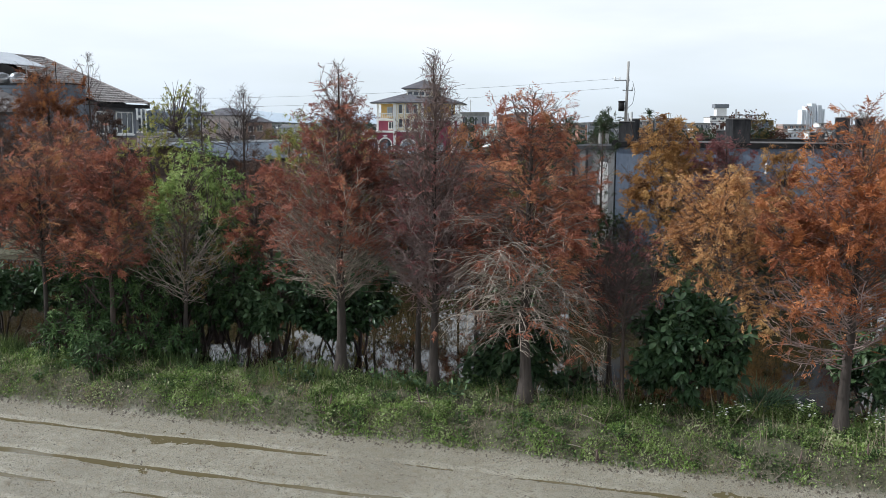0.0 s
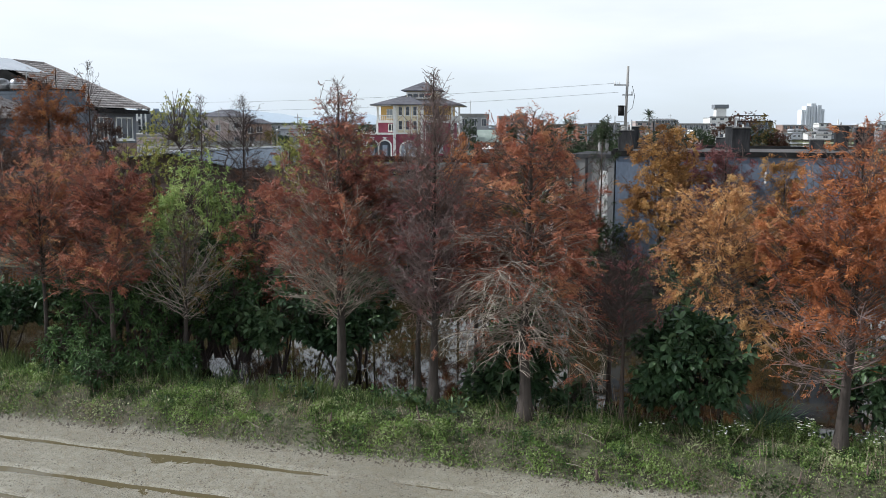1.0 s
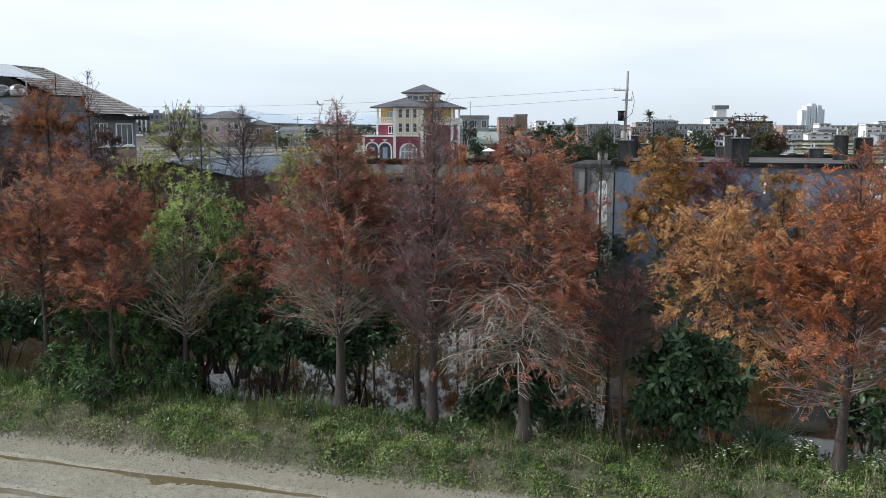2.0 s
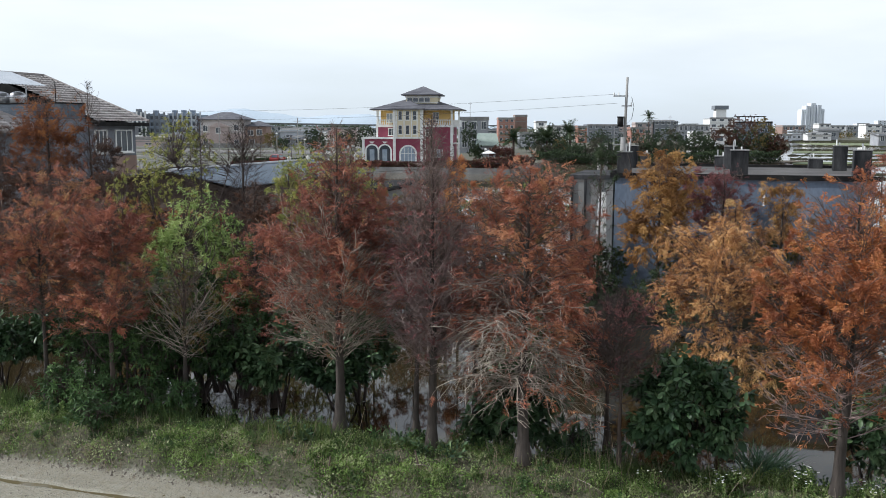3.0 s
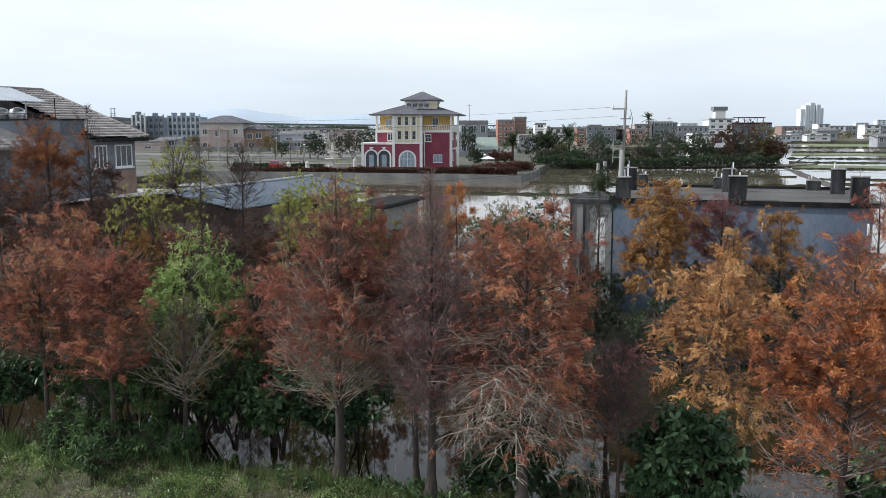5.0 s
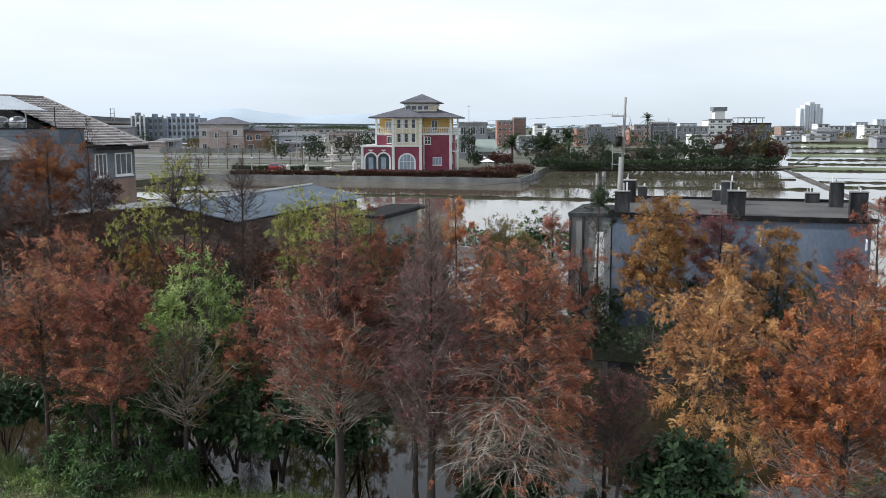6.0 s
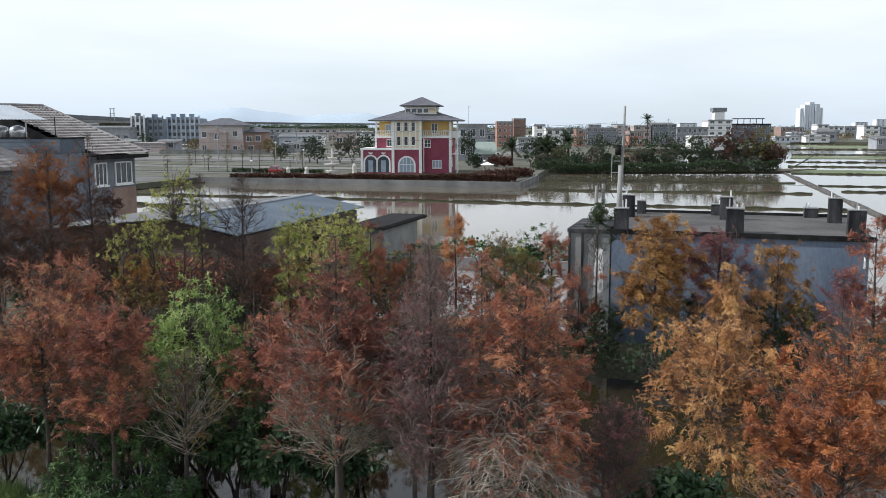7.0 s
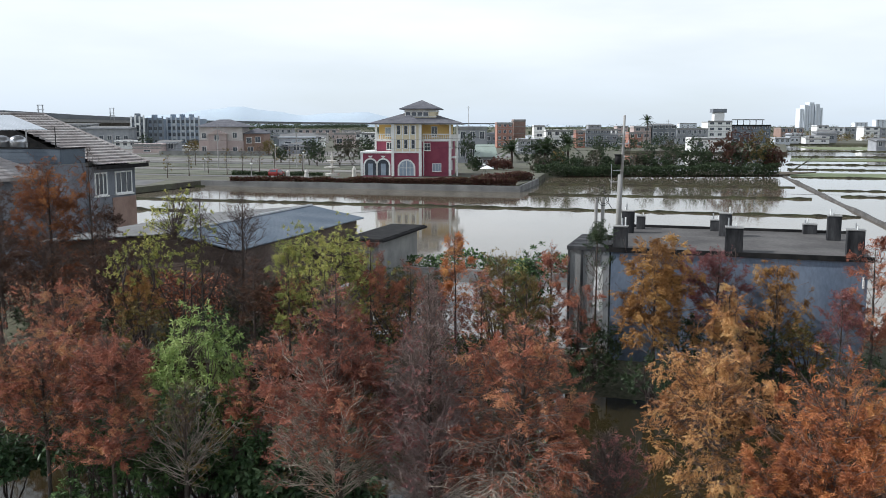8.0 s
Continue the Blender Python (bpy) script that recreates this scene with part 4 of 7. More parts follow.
cypress("half-bare brown bald cypress", -15.0, 40.5, 0.0, 5.9, 1.2, 1.0, LEAF_UMBER, 87, girth=0.09, limbs=90, sprays=9000, twig=TWIG_DARK, bark=BARK_DARK, size=0.13, **FARC)
cypress("small golden-orange bald cypress", -12.7, 37.6, 0.0, 3.4, 1.0, 0.6, LEAF_YELLOW, 88, girth=0.07, limbs=42, sprays=11880, size=0.088, dense=((0, 0.6), (1, 1)), **FARC)
cypress("low dark red-brown cypress", -19.5, 39.5, 0.0, 5.2, 1.7, 0.8, LEAF_UMBER, 89, girth=0.1, limbs=80, sprays=20000, size=0.088, bark=BARK_DARK, twig=TWIG_DARK, **FARC)
broadleaf("bushy yellow-green leafy tree", -4.4, 35.2, 0.0, 5.9, 2.2, LEAF_YELLOWGREEN, 90, leaves=9000, size=0.14, width=0.26, name="leafy_tree", category="tree", low=0.3, stems=7, open_=2, spread=1.3, **FAR)
cypress("small yellowing bald cypress", -5.9, 35.0, 0.0, 5.2, 0.9, 0.8, LEAF_YELLOWGREEN, 91, girth=0.07, limbs=46, sprays=9240, size=0.088, dense=((0, 0.6), (1, 0.8)), **FARC)
cypress("slim dark red cypress", -2.6, 34.6, 0.0, 5.1, 0.8, 0.6, LEAF_RED, 92, girth=0.08, limbs=51, sprays=11880, size=0.088, dense=((0, 0.6), (1, 1)), **FARC)
cypress("small dull red cypress", -6.3, 36.0, 0.0, 3.9, 1.2, 0.5, LEAF_RED, 93, girth=0.08, limbs=51, sprays=11880, size=0.088, dense=((0, 0.6), (1, 1)), **FARC)
cypress("slim bright orange cypress", 0.62, 35.6, 0.0, 5.35, 0.8, 0.7, LEAF_ORANGE, 94, girth=0.08, limbs=51, sprays=15000, size=0.088, dense=((0, 0.4), (1, 1)), **FARC)
cypress("small olive and brown cypress", 2.5, 35.0, 0.0, 4.6, 1.1, 0.6, LEAF_OLIVE, 95, girth=0.08, limbs=51, sprays=13200, size=0.088, dense=((0, 0.6), (1, 1)), **FARC)
broadleaf("green leafy shrub on the pond's far bank", 3.7, 36.4, 0.0, 4.9, 0.6, LEAF_GREEN, 96, leaves=1800, size=0.19, width=0.3, name="leafy_tree", category="tree", low=0.15, stems=7, open_=1.6, spread=1.2, **FAR)
cypress("slim orange-brown bald cypress", 4.4, 35.0, 0.0, 4.9, 0.8, 0.6, LEAF_RUST, 97, girth=0.08, limbs=51, sprays=10560, size=0.088, dense=((0, 0.5), (1, 1)), **FARC)
cypress("slender dark cypress with a round leafy top", 6.05, 34.6, 0.0, 5.75, 0.75, 1.0, LEAF_FAR, 98, girth=0.07, limbs=51, sprays=5940, size=0.088, shape=((0, 0.9), (0.7, 0.7), (1, 0.6)),
        dense=((0, 0.02), (0.7, 0.05), (0.82, 1), (1, 1)), twig=TWIG_DARK, bark=BARK_DARK, **FARC)
cypress("dense golden cypress with tiered drooping clumps", 7.7, 31.9, 0.0, 5.5, 1.55, 1.2, LEAF_YELLOW, 99, girth=0.1, limbs=80, sprays=42000, size=0.11, droop=0.35,
        shape=((0, 0.8), (0.4, 1.0), (0.75, 0.8), (1, 0.25)), dense=((0, 0.5), (0.4, 1), (1, 1)), clump=3.0, **FARC)
cypress("round purple-red bald cypress", 10.5, 33.9, 0.0, 4.9, 1.75, 0.9, LEAF_PLUM, 100, girth=0.08, limbs=63, sprays=30000, size=0.088, dense=((0, 0.6), (1, 1)), **FARC)
cypress("broad golden-brown bald cypress", 10.2, 31.4, -0.6, 4.4, 1.75, 0.6, LEAF_GOLD, 101, girth=0.08, limbs=59, sprays=36000, size=0.088, droop=0.7, dense=((0, 0.5), (1, 1)), **FARC)
cypress("small brown-gold bald cypress", 12.5, 33.2, 0.0, 4.5, 1.35, 0.8, LEAF_YELLOW, 102, girth=0.08, limbs=51, sprays=24000, size=0.088, droop=0.6, dense=((0, 0.5), (1, 1)), **FARC)
cypress("tall brown and green cypress", 15.9, 32.6, 0.0, 5.4, 1.15, 1.0, LEAF_RUST, 103, girth=0.09, limbs=51, sprays=22500, size=0.088, dense=((0, 0.3), (1, 1)), **FARC)
cypress("thin reddish half-bare cypress", 14.3, 31.6, 0.0, 3.7, 1.0, 0.8, LEAF_PLUM, 104, girth=0.06, limbs=42, sprays=6600, size=0.088, **FARC)
cypress("brown bushy bald cypress", -1.2, 35.2, 0.0, 4.3, 1.2, 0.4, LEAF_RUST, 105, girth=0.07, limbs=51, sprays=12000, size=0.088, dense=((0, 0.6), (1, 1)), **FARC)
cypress("reddish half-bare bald cypress", 1.6, 34.2, 0.0, 4.0, 1.2, 0.4, LEAF_RED, 106, girth=0.07, limbs=51, sprays=8400, size=0.088, dense=((0, 0.6), (1, 1)), **FARC)
cypress("small olive-brown bald cypress", 3.3, 33.9, 0.0, 3.9, 1.1, 0.4, LEAF_OLIVE, 107, girth=0.07, limbs=51, sprays=13200, size=0.088, dense=((0, 0.6), (1, 1)), **FARC)
cypress("small rust-brown bald cypress", 5.2, 33.6, 0.0, 3.7, 1.0, 0.4, LEAF_RUST, 108, girth=0.07, limbs=51, sprays=10800, size=0.088, dense=((0, 0.6), (1, 1)), **FARC)
cypress("grey half-bare bald cypress", -0.2, 33.8, 0.0, 3.6, 1.0, 0.4, LEAF_PLUM, 109, girth=0.06, limbs=51, sprays=2400, size=0.088, twig=TWIG_PALE, **FARC)
cypress("small dark brown bald cypress", -7.4, 35.6, 0.0, 4.4, 1.3, 0.4, LEAF_UMBER, 110, girth=0.07, limbs=51, sprays=10800, size=0.088, bark=BARK_DARK, twig=TWIG_DARK, **FARC)
cypress("low dark red bald cypress", -17.0, 38.6, 0.0, 5.0, 1.5, 0.4, LEAF_UMBER, 111, girth=0.07, limbs=80, sprays=22000, size=0.088, bark=BARK_DARK, twig=TWIG_DARK, **FARC)
cypress("low dark brown bare cypress", -14.2, 39.0, 0.0, 4.6, 1.3, 0.4, LEAF_UMBER, 112, girth=0.07, limbs=80, sprays=12000, size=0.088, bark=BARK_DARK, twig=TWIG_DARK, **FARC)
cypress("dark brown half-bare cypress", -20.8, 42.5, 0.0, 7.2, 1.7, 0.6, LEAF_UMBER, 113, girth=0.1, limbs=85, sprays=24000, size=0.088, bark=BARK_DARK, twig=TWIG_DARK, **FARC)
for i, (x, y, h, r) in enumerate(((7.4, 31.0, 1.9, 1.2), (9.0, 31.8, 1.7, 1.1), (5.6, 32.8, 1.5, 1.1), (12.2, 31.6, 1.8, 1.2), (14.9, 31.2, 1.9, 1.2), (-0.8, 36.6, 1.1, 0.9), (1.5, 36.8, 1.0, 0.9), (-7.5, 36.5, 1.8, 1.3), (-10.5, 37.4, 2.0, 1.4), (-14.5, 38.6, 2.0, 1.4), (-17.6, 39.4, 2.2, 1.4), (-1.9, 47.0, 2.6, 1.3), (-0.4, 47.5, 2.2, 1.2), (-3.2, 46.4, 2.4, 1.2))):
    broadleaf("dark green shrub on the far bank of the pond", x, y, -0.1, h, r, LEAF_FAR, 120 + i, leaves=1500, size=0.16, width=0.25, name="shrub", category="shrub", group="shrubs on the far bank", low=0.0, stems=9, simple=True)
# LEAF_FAR's darker green puts shadow into some of these shrubs
for i, (x, y, h, r, leaf) in enumerate(((-1.55, 36.9, 3.9, 0.7, LEAF_OLIVE), (2.2, 37.0, 4.6, 0.8, LEAF_OLIVE), (3.2, 36.6, 4.4, 0.7, LEAF_YELLOWGREEN), (5.9, 33.6, 2.6, 1.1, LEAF_FAR), (8.9, 33.0, 2.9, 1.2, LEAF_FAR), (11.4, 32.7, 2.8, 1.2, LEAF_FAR), (13.4, 32.4, 2.7, 1.1, LEAF_OLIVE),
                                         (-9.2, 36.6, 2.6, 1.4, LEAF_FAR), (-12.4, 37.0, 2.8, 1.4, LEAF_OLIVE))):
    broadleaf("tangled olive and green shrub beyond the pond", x, y, -0.1, h, r, leaf, 140 + i, leaves=3400, size=0.13, width=0.3, name="shrub", category="shrub", group="shrubs on the far bank", low=0.0, stems=9, spread=1.0, simple=True)
# ---------------------------------------------------------------- buildings beyond the pond
def uvpose(u, v, z=0.0, turn=0.0):
    x, y, _ = uv(u, v)
    return pose(x, y, z, 0, 0, math.degrees(ANG) + turn)


PANES = {}


def window(parent, x, z, w, h, y=0.0, mullions=1, frame_m=WHITE, face="front", bars=0, sill=True, glass=None):
    """A window set in a wall: frame with a pane behind. face: front looks to -y, right to +x. x runs along the wall."""
    glass = glass or GLASS
    key = (round(w, 2), round(h, 2), mullions, frame_m.name, bars, glass.name, sill)
    if key not in PANES:
        t = min(0.09, w * 0.09)
        rect = [(-w / 2, 0), (w / 2, 0), (w / 2, h), (-w / 2, h)]
        hole = [(-w / 2 + t, t), (w / 2 - t, t), (w / 2 - t, h - t), (-w / 2 + t, h - t)]
        ps = [(x_, -0.06, z_) for x_, z_ in rect + hole] + [(x_, 0.04, z_) for x_, z_ in rect + hole]
        fs = []
        for i in range(4):
            j = (i + 1) % 4
            fs += [(i, j, 4 + j, 4 + i), (8 + j, 8 + i, 12 + i, 12 + j), (j, i, 8 + i, 8 + j), (4 + i, 4 + j, 12 + j, 12 + i)]
        fm = mesh_from("window", ps, fs, frame_m)
        p = Geo().box(-w / 2 + t * 0.5, w / 2 - t * 0.5, -0.012, 0.03, t * 0.5, h - t * 0.5)
        extra = [("pane", mesh_from("pane", p.v, p.f, glass), glass)]
        for i in range(mullions):
            c = -w / 2 + w * (i + 1) / (mullions + 1)
            g = Geo().box(c - t * 0.35, c + t * 0.35, -0.05, 0.03, t, h - t)
            extra.append(("mullion", mesh_from("mullion", g.v, g.f, frame_m), frame_m))
        for i in range(bars):
            c = h * (i + 1) / (bars + 1)
            g = Geo().box(-w / 2 + t, w / 2 - t, -0.045, 0.02, c - t * 0.3, c + t * 0.3)
            extra.append(("glazing_bar", mesh_from("glazing_bar", g.v, g.f, frame_m), frame_m))
        if sill:
            g = Geo().box(-w / 2 - 0.08, w / 2 + 0.08, -0.14, 0.04, -0.1, 0)
            extra.append(("window_sill", mesh_from("window_sill", g.v, g.f, frame_m), frame_m))
        PANES[key] = (fm, extra)
    fm, extra = PANES[key]
    ob = part("window", fm, frame_m, parent)
    ob.matrix_basis = pose(x, y, z) if face == "front" else pose(y, x, z, 0, 0, 90)
    for nm, me, mt in extra:
        part(nm, me, mt, ob)
    return ob


# flat-roofed concrete building with stub columns
flat = thing("flat_roofed_building", uvpose(-4.3, 37.0), "unfinished flat-roofed building with a bluish grey wall and stub columns", "building")
FL, FW, FZ = 9.9, 8.2, 4.7
part("wall", Geo().box(0.15, FL - 0.15, 0.03, FW - 0.15, -0.2, FZ - 0.14), BLUE_WALL, flat)
g = Geo().chamfer(0, FL, 0.022, FW, FZ - 0.138, FZ, 0.02)
part("roof_slab", g, ROOF_SLAB, flat)
part("dark_fascia", Geo().box(-0.04, FL + 0.04, -0.05, 0.02, FZ - 0.16, FZ + 0.04), DARK_EDGE, flat, "dark weathered roof edge")
part("kerb", Geo().box(0, FL, FW - 0.15, FW, FZ, FZ + 0.12).box(0, 0.15, 0.02, FW - 0.15, FZ, FZ + 0.12), DARK_EDGE, flat)
for x in (0.75, 4.85, 8.6):
    part("wall_pipe", Geo().tube([(x + 1.0, 0.02, FZ - 0.75), (x + 1.0, -0.06, FZ - 0.85), (x + 1.0, -0.06, FZ - 1.15)], 0.045), WHITE, flat, "white plastic drain spout")
rng = random.Random(5)
for x, y, w, h in ((0.2, 0.1, 0.56, 0.85), (4.55, 0.1, 0.68, 0.95), (9.0, 0.3, 0.62, 0.98), (-0.02, 5.4, 0.55, 1.0), (0.5, 7.2, 0.4, 0.6), (4.3, 5.4, 0.55, 1.0), (3.9, 7.3, 0.45, 0.5), (8.8, 5.2, 0.55, 1.05), (8.0, 7.4, 0.6, 0.42)):
    col = part("stub_column", Geo().chamfer(x, x + w, y, y + w * 0.9, FZ + 0.003, FZ + h, 0.025), CONCRETE_DARK, flat, "dark stained concrete stub column")
    # thin lighter slab stands in for the column's sunlit top edge
    part("column_cap", Geo().box(x - 0.015, x + w + 0.015, y - 0.015, y + w * 0.9 + 0.015, FZ + h, FZ + h + 0.04), CONCRETE, col)
    for k in range(2):
        rx, ry = x + w * rng.uniform(0.15, 0.85), y + w * 0.9 * rng.uniform(0.2, 0.8)
        part("vent_pipe", Geo().cyl(rx, ry, FZ + h, FZ + h + rng.uniform(0.12, 0.4), 0.03, n=8), WHITE if k else GALV, col)
# side wing, a little lower, with white pillar panel
wing = thing("side_wing", uvpose(-6.1, 38.2), "lower concrete side wing with vertical joints", "building")
part("wall", Geo().box(0, 1.75, 0, 4.2, -0.2, 4.4), CONCRETE, wing)
part("coping", Geo().chamfer(-0.05, 1.76, -0.06, 4.25, 4.4, 4.58, 0.02), CONCRETE_DARK, wing)
for x in (0.0, 0.55, 1.15):
    part("rib", Geo().box(x, x + 0.1, -0.05, 0.0, 0, 4.4), CONCRETE_DARK, wing)
panel = tagged(part("white_panel", Geo().poly([uv(-4.75, 36.75, 3.95), uv(-4.45, 36.72, 3.95), uv(-4.35, 36.7, 0.1), uv(-4.95, 36.75, 0.0)], 0.06), WHITE), "narrow white sheet leaning against the wall", "panel")

# posts and coiled cables behind the roof
posts = thing("pump_posts", pose(8.75, 50, -0.3), "pair of grey posts with coiled cable and valve", "post")
part("post", Geo().cyl(-0.12, 0, 0, 5.9, 0.11, 0.09), POLE_WOOD, posts)
part("post", Geo().cyl(0.27, 0.1, 0, 6.0, 0.12, 0.1), POLE_WOOD, posts)
g = Geo()
for k, (cx, cz, r) in enumerate(((0.25, 5.9, 0.3), (0.3, 5.95, 0.24), (-0.1, 4.4, 0.25))):
    g.tube([(cx + r * math.cos(a), -0.12 - 0.02 * k, cz + r * 1.2 * math.sin(a)) for a in [i * math.pi / 8 for i in range(17)]], 0.016, 5)
g.tube([(-0.12, 0, 5.9), (0.05, -0.1, 6.5), (0.27, 0.1, 6.7), (0.4, 0, 5.9), (0.9, 0.2, 5.2)], 0.02, 5)
part("cable_coil", g, BLACK, posts)

# long low shed with a sheet-metal roof
shed = thing("shed", uvpose(-25.5, 38.3), "long low shed with corrugated blue-grey metal roof", "shed")
part("wall", Geo().box(-8.0, 3.3, 0.1, 15.3, -0.2, 3.55), BROWN_WALL, shed)
part("gable", Geo().add([(-8.0, 0.1, 3.55), (3.3, 0.1, 3.55), (0, 0.1, 4.3), (-8.0, 0.3, 3.55), (3.3, 0.3, 3.55), (0, 0.3, 4.3)], [(0, 1, 2), (5, 4, 3), (0, 3, 4, 1), (1, 4, 5, 2), (2, 5, 3, 0)]), BROWN_WALL, shed)


def corrugated(x0, z0, x1, z1, y0, y1, pitch=0.25, amp=0.035, thick=0.04):
    """A ribbed sheet falling from x0, z0 to x1, z1, ribs along the fall."""
    n = int((y1 - y0) / pitch * 4)
    vs, fs = [], []
    for i in range(n + 1):
        y = y0 + (y1 - y0) * i / n
        o = (0, amp, amp, 0)[i % 4]
        for dz in (0, -thick):
            vs += [(x0, y, z0 + o + dz), (x1, y, z1 + o + dz)]
    for i in range(n):
        a = 4 * i
        fs += [(a, a + 1, a + 5, a + 4), (a + 2, a + 6, a + 7, a + 3), (a + 1, a + 3, a + 7, a + 5)]
    return Geo().add(vs, fs)


part("roof_sheet", corrugated(0, 4.42, 3.7, 3.72, -0.3, 15.6), TIN_BLUE, shed, "blue-grey corrugated roof sheet")
# left slope gets a paler sheet colour for the sun on it
part("roof_sheet", corrugated(0, 4.42, -8.6, 3.6, -0.3, 15.6, 0.6, 0.03), TIN_LIGHT, shed, "roof sheet painted paler as the sunlit slope")
part("ridge_cap", Geo().tube([(0, -0.35, 4.46), (0, 15.65, 4.46)], 0.09, 8), GALV, shed)
annex = thing("shed_annex", uvpose(-24.2, 49.5), "low annex with dark flat roof and grey end wall", "shed")
part("wall", Geo().box(3.7, 5.0, 0.2, 7.3, -0.2, 2.85), CONCRETE, annex)
part("wall", Geo().box(3.1, 3.69, 0.2, 7.3, -0.2, 2.8), WARM_WALL, annex)
part("roof", Geo().chamfer(3.0, 5.4, -0.3, 7.8, 2.85, 3.03, 0.03), DARK_EDGE, annex)
part("gutter", Geo().tube([(5.45, -0.3, 2.9), (5.45, 7.8, 2.9)], 0.09, 6), DARK_EDGE, annex)

# yard wall between the shed and the water
tagged(part("yard_wall", Geo().poly([uv(-19.1, 52.4, 0.95), uv(-3.2, 52.4, 0.95), uv(-3.2, 52.65, 0.95), uv(-19.1, 52.65, 0.95)], 1.4), CONCRETE), "low grey concrete wall along the edge of the paddies", "wall", kind="structure")
tagged(part("yard_pavement", Geo().poly([uv(-20.5, 38.0, 0.16), uv(-3.9, 38.0, 0.16), uv(-3.9, 52.38, 0.16), uv(-20.5, 52.38, 0.16)], 1.3), YARD), "pale grey concrete yard behind the trees", "pavement", kind="structure")


def hip_roof(x0, x1, y0, y1, z, rise, ridge=None, thick=0.18):
    """A hipped roof over a rectangle, with eaves thickness; rows of tiles show as shallow steps."""
    cx, cy = (x0 + x1) / 2, (y0 + y1) / 2
    half = min(x1 - x0, y1 - y0) / 2
    if x1 - x0 > y1 - y0:
        r0, r1 = (x0 + half, cy), (x1 - half, cy)
    else:
        r0, r1 = (cx, y0 + half), (cx, y1 - half)
    n = 9

    def ring(s, h):
        return [(x0 + (r0[0] - x0) * s, y0 + (r0[1] - y0) * s, h), (x1 + (r1[0] - x1) * s, y0 + (r0[1] - y0) * s, h),
                (x1 + (r1[0] - x1) * s, y1 + (r1[1] - y1) * s, h), (x0 + (r0[0] - x0) * s, y1 + (r1[1] - y1) * s, h)]
    rings = [ring(0, z - thick)]
    for k in range(n):
        rings += [ring(k / n, z + rise * k / n + 0.03), ring((k + 1) / n, z + rise * (k + 1) / n)]
    fs = [(3, 2, 1, 0)]
    for k in range(len(rings) - 1):
        fs += [(4 * k + i, 4 * k + (i + 1) % 4, 4 * k + 4 + (i + 1) % 4, 4 * k + 4 + i) for i in range(4)]
    g = Geo().add(sum(rings, []), fs)
    return g


# two-storey house with tiled gable roof and roof terrace
def tiled_slope(u0, z0, u1, z1, v0, v1, pitch_v=0.36, rows=0.5):
    """Pan tiles on a slope falling from (u0, z0) to (u1, z1): ridged rows, stepped down the slope."""
    L = math.hypot(u1 - u0, z1 - z0)
    nr = max(int(L / rows), 2)
    nv_ = max(int(abs(v1 - v0) / pitch_v) * 3, 3)
    vs, fs = [], []
    for r in range(nr):
        for e, lift in ((0, 0.0), (1, 0.10)):
            s = (r + e) / nr
            for i in range(nv_ + 1):
                o = (0.0, 0.055, 0.055)[i % 3]
                vs.append((u0 + (u1 - u0) * s, v0 + (v1 - v0) * i / nv_, z0 + (z1 - z0) * s + o + lift))
    for r in range(nr):
        a = r * 2 * (nv_ + 1)
        for i in range(nv_):
            fs.append((a + i, a + nv_ + 1 + i, a + nv_ + 2 + i, a + i + 1))
        if r < nr - 1:
            b = a + nv_ + 1
            c = a + 2 * (nv_ + 1)
            for i in range(nv_):
                fs.append((b + i, c + i, c + i + 1, b + i + 1))
    return Geo().add(vs, fs)


manor = thing("tiled_house", uvpose(0, 0), "two-storey grey house with pale clay-tile roof and roof terrace", "house")
part("wall", Geo().box(-58, -41.3, 52.3, 57.3, -0.2, 6.75), MANOR_WALL, manor)
part("wall", Geo().box(-60, -41.6, 49.2, 52.3, -0.2, 7.0), MANOR_WALL, manor)
part("roof", tiled_slope(-49.7, 10.34, -40.5, 6.85, 52.35, 57.9), ROOF_PALE, manor, "pale clay-tile roof slope")
part("roof", tiled_slope(-49.7, 10.34, -58.9, 6.85, 52.35, 57.9), ROOF_PALE, manor, "pale clay-tile roof slope")
# near-black fill stands for shade in the recess under roof and awning
part("gable", Geo().add([(-57, 57.2, 6.7), (-41.4, 57.2, 6.7), (-49.7, 57.2, 10.2), (-57, 52.4, 6.7), (-41.4, 52.4, 6.7), (-49.7, 52.4, 10.2)], [(0, 2, 1), (3, 4, 5), (0, 1, 4, 3), (1, 2, 5, 4), (2, 0, 3, 5)]), DARK_EDGE, manor)
part("ridge_tiles", Geo().tube([(-49.7, 52.3, 10.4), (-49.7, 57.95, 10.4)], 0.14, 8), ROOF_PALE, manor)
part("verge_tiles", Geo().tube([(-49.7, 57.9, 10.42), (-40.5, 57.9, 6.95)], 0.12, 6), ROOF_PALE, manor)
part("eave_board", Geo().box(-40.75, -40.5, 52.35, 57.9, 6.6, 6.86), DARK_EDGE, manor)
part("parapet", Geo().box(-60, -41.6, 50.0, 50.2, 7.05, 8.05).box(-41.8, -41.6, 50.2, 52.3, 7.05, 8.05), TIN_BLUE, manor, "slate-blue panelled terrace parapet")
part("parapet_cap", Geo().box(-60, -41.52, 49.95, 50.25, 8.05, 8.14).box(-41.85, -41.52, 50.25, 52.3, 8.05, 8.14), DARK_EDGE, manor)
part("terrace_floor", Geo().box(-60, -41.65, 50.05, 54.5, 6.85, 7.05), CONCRETE, manor)
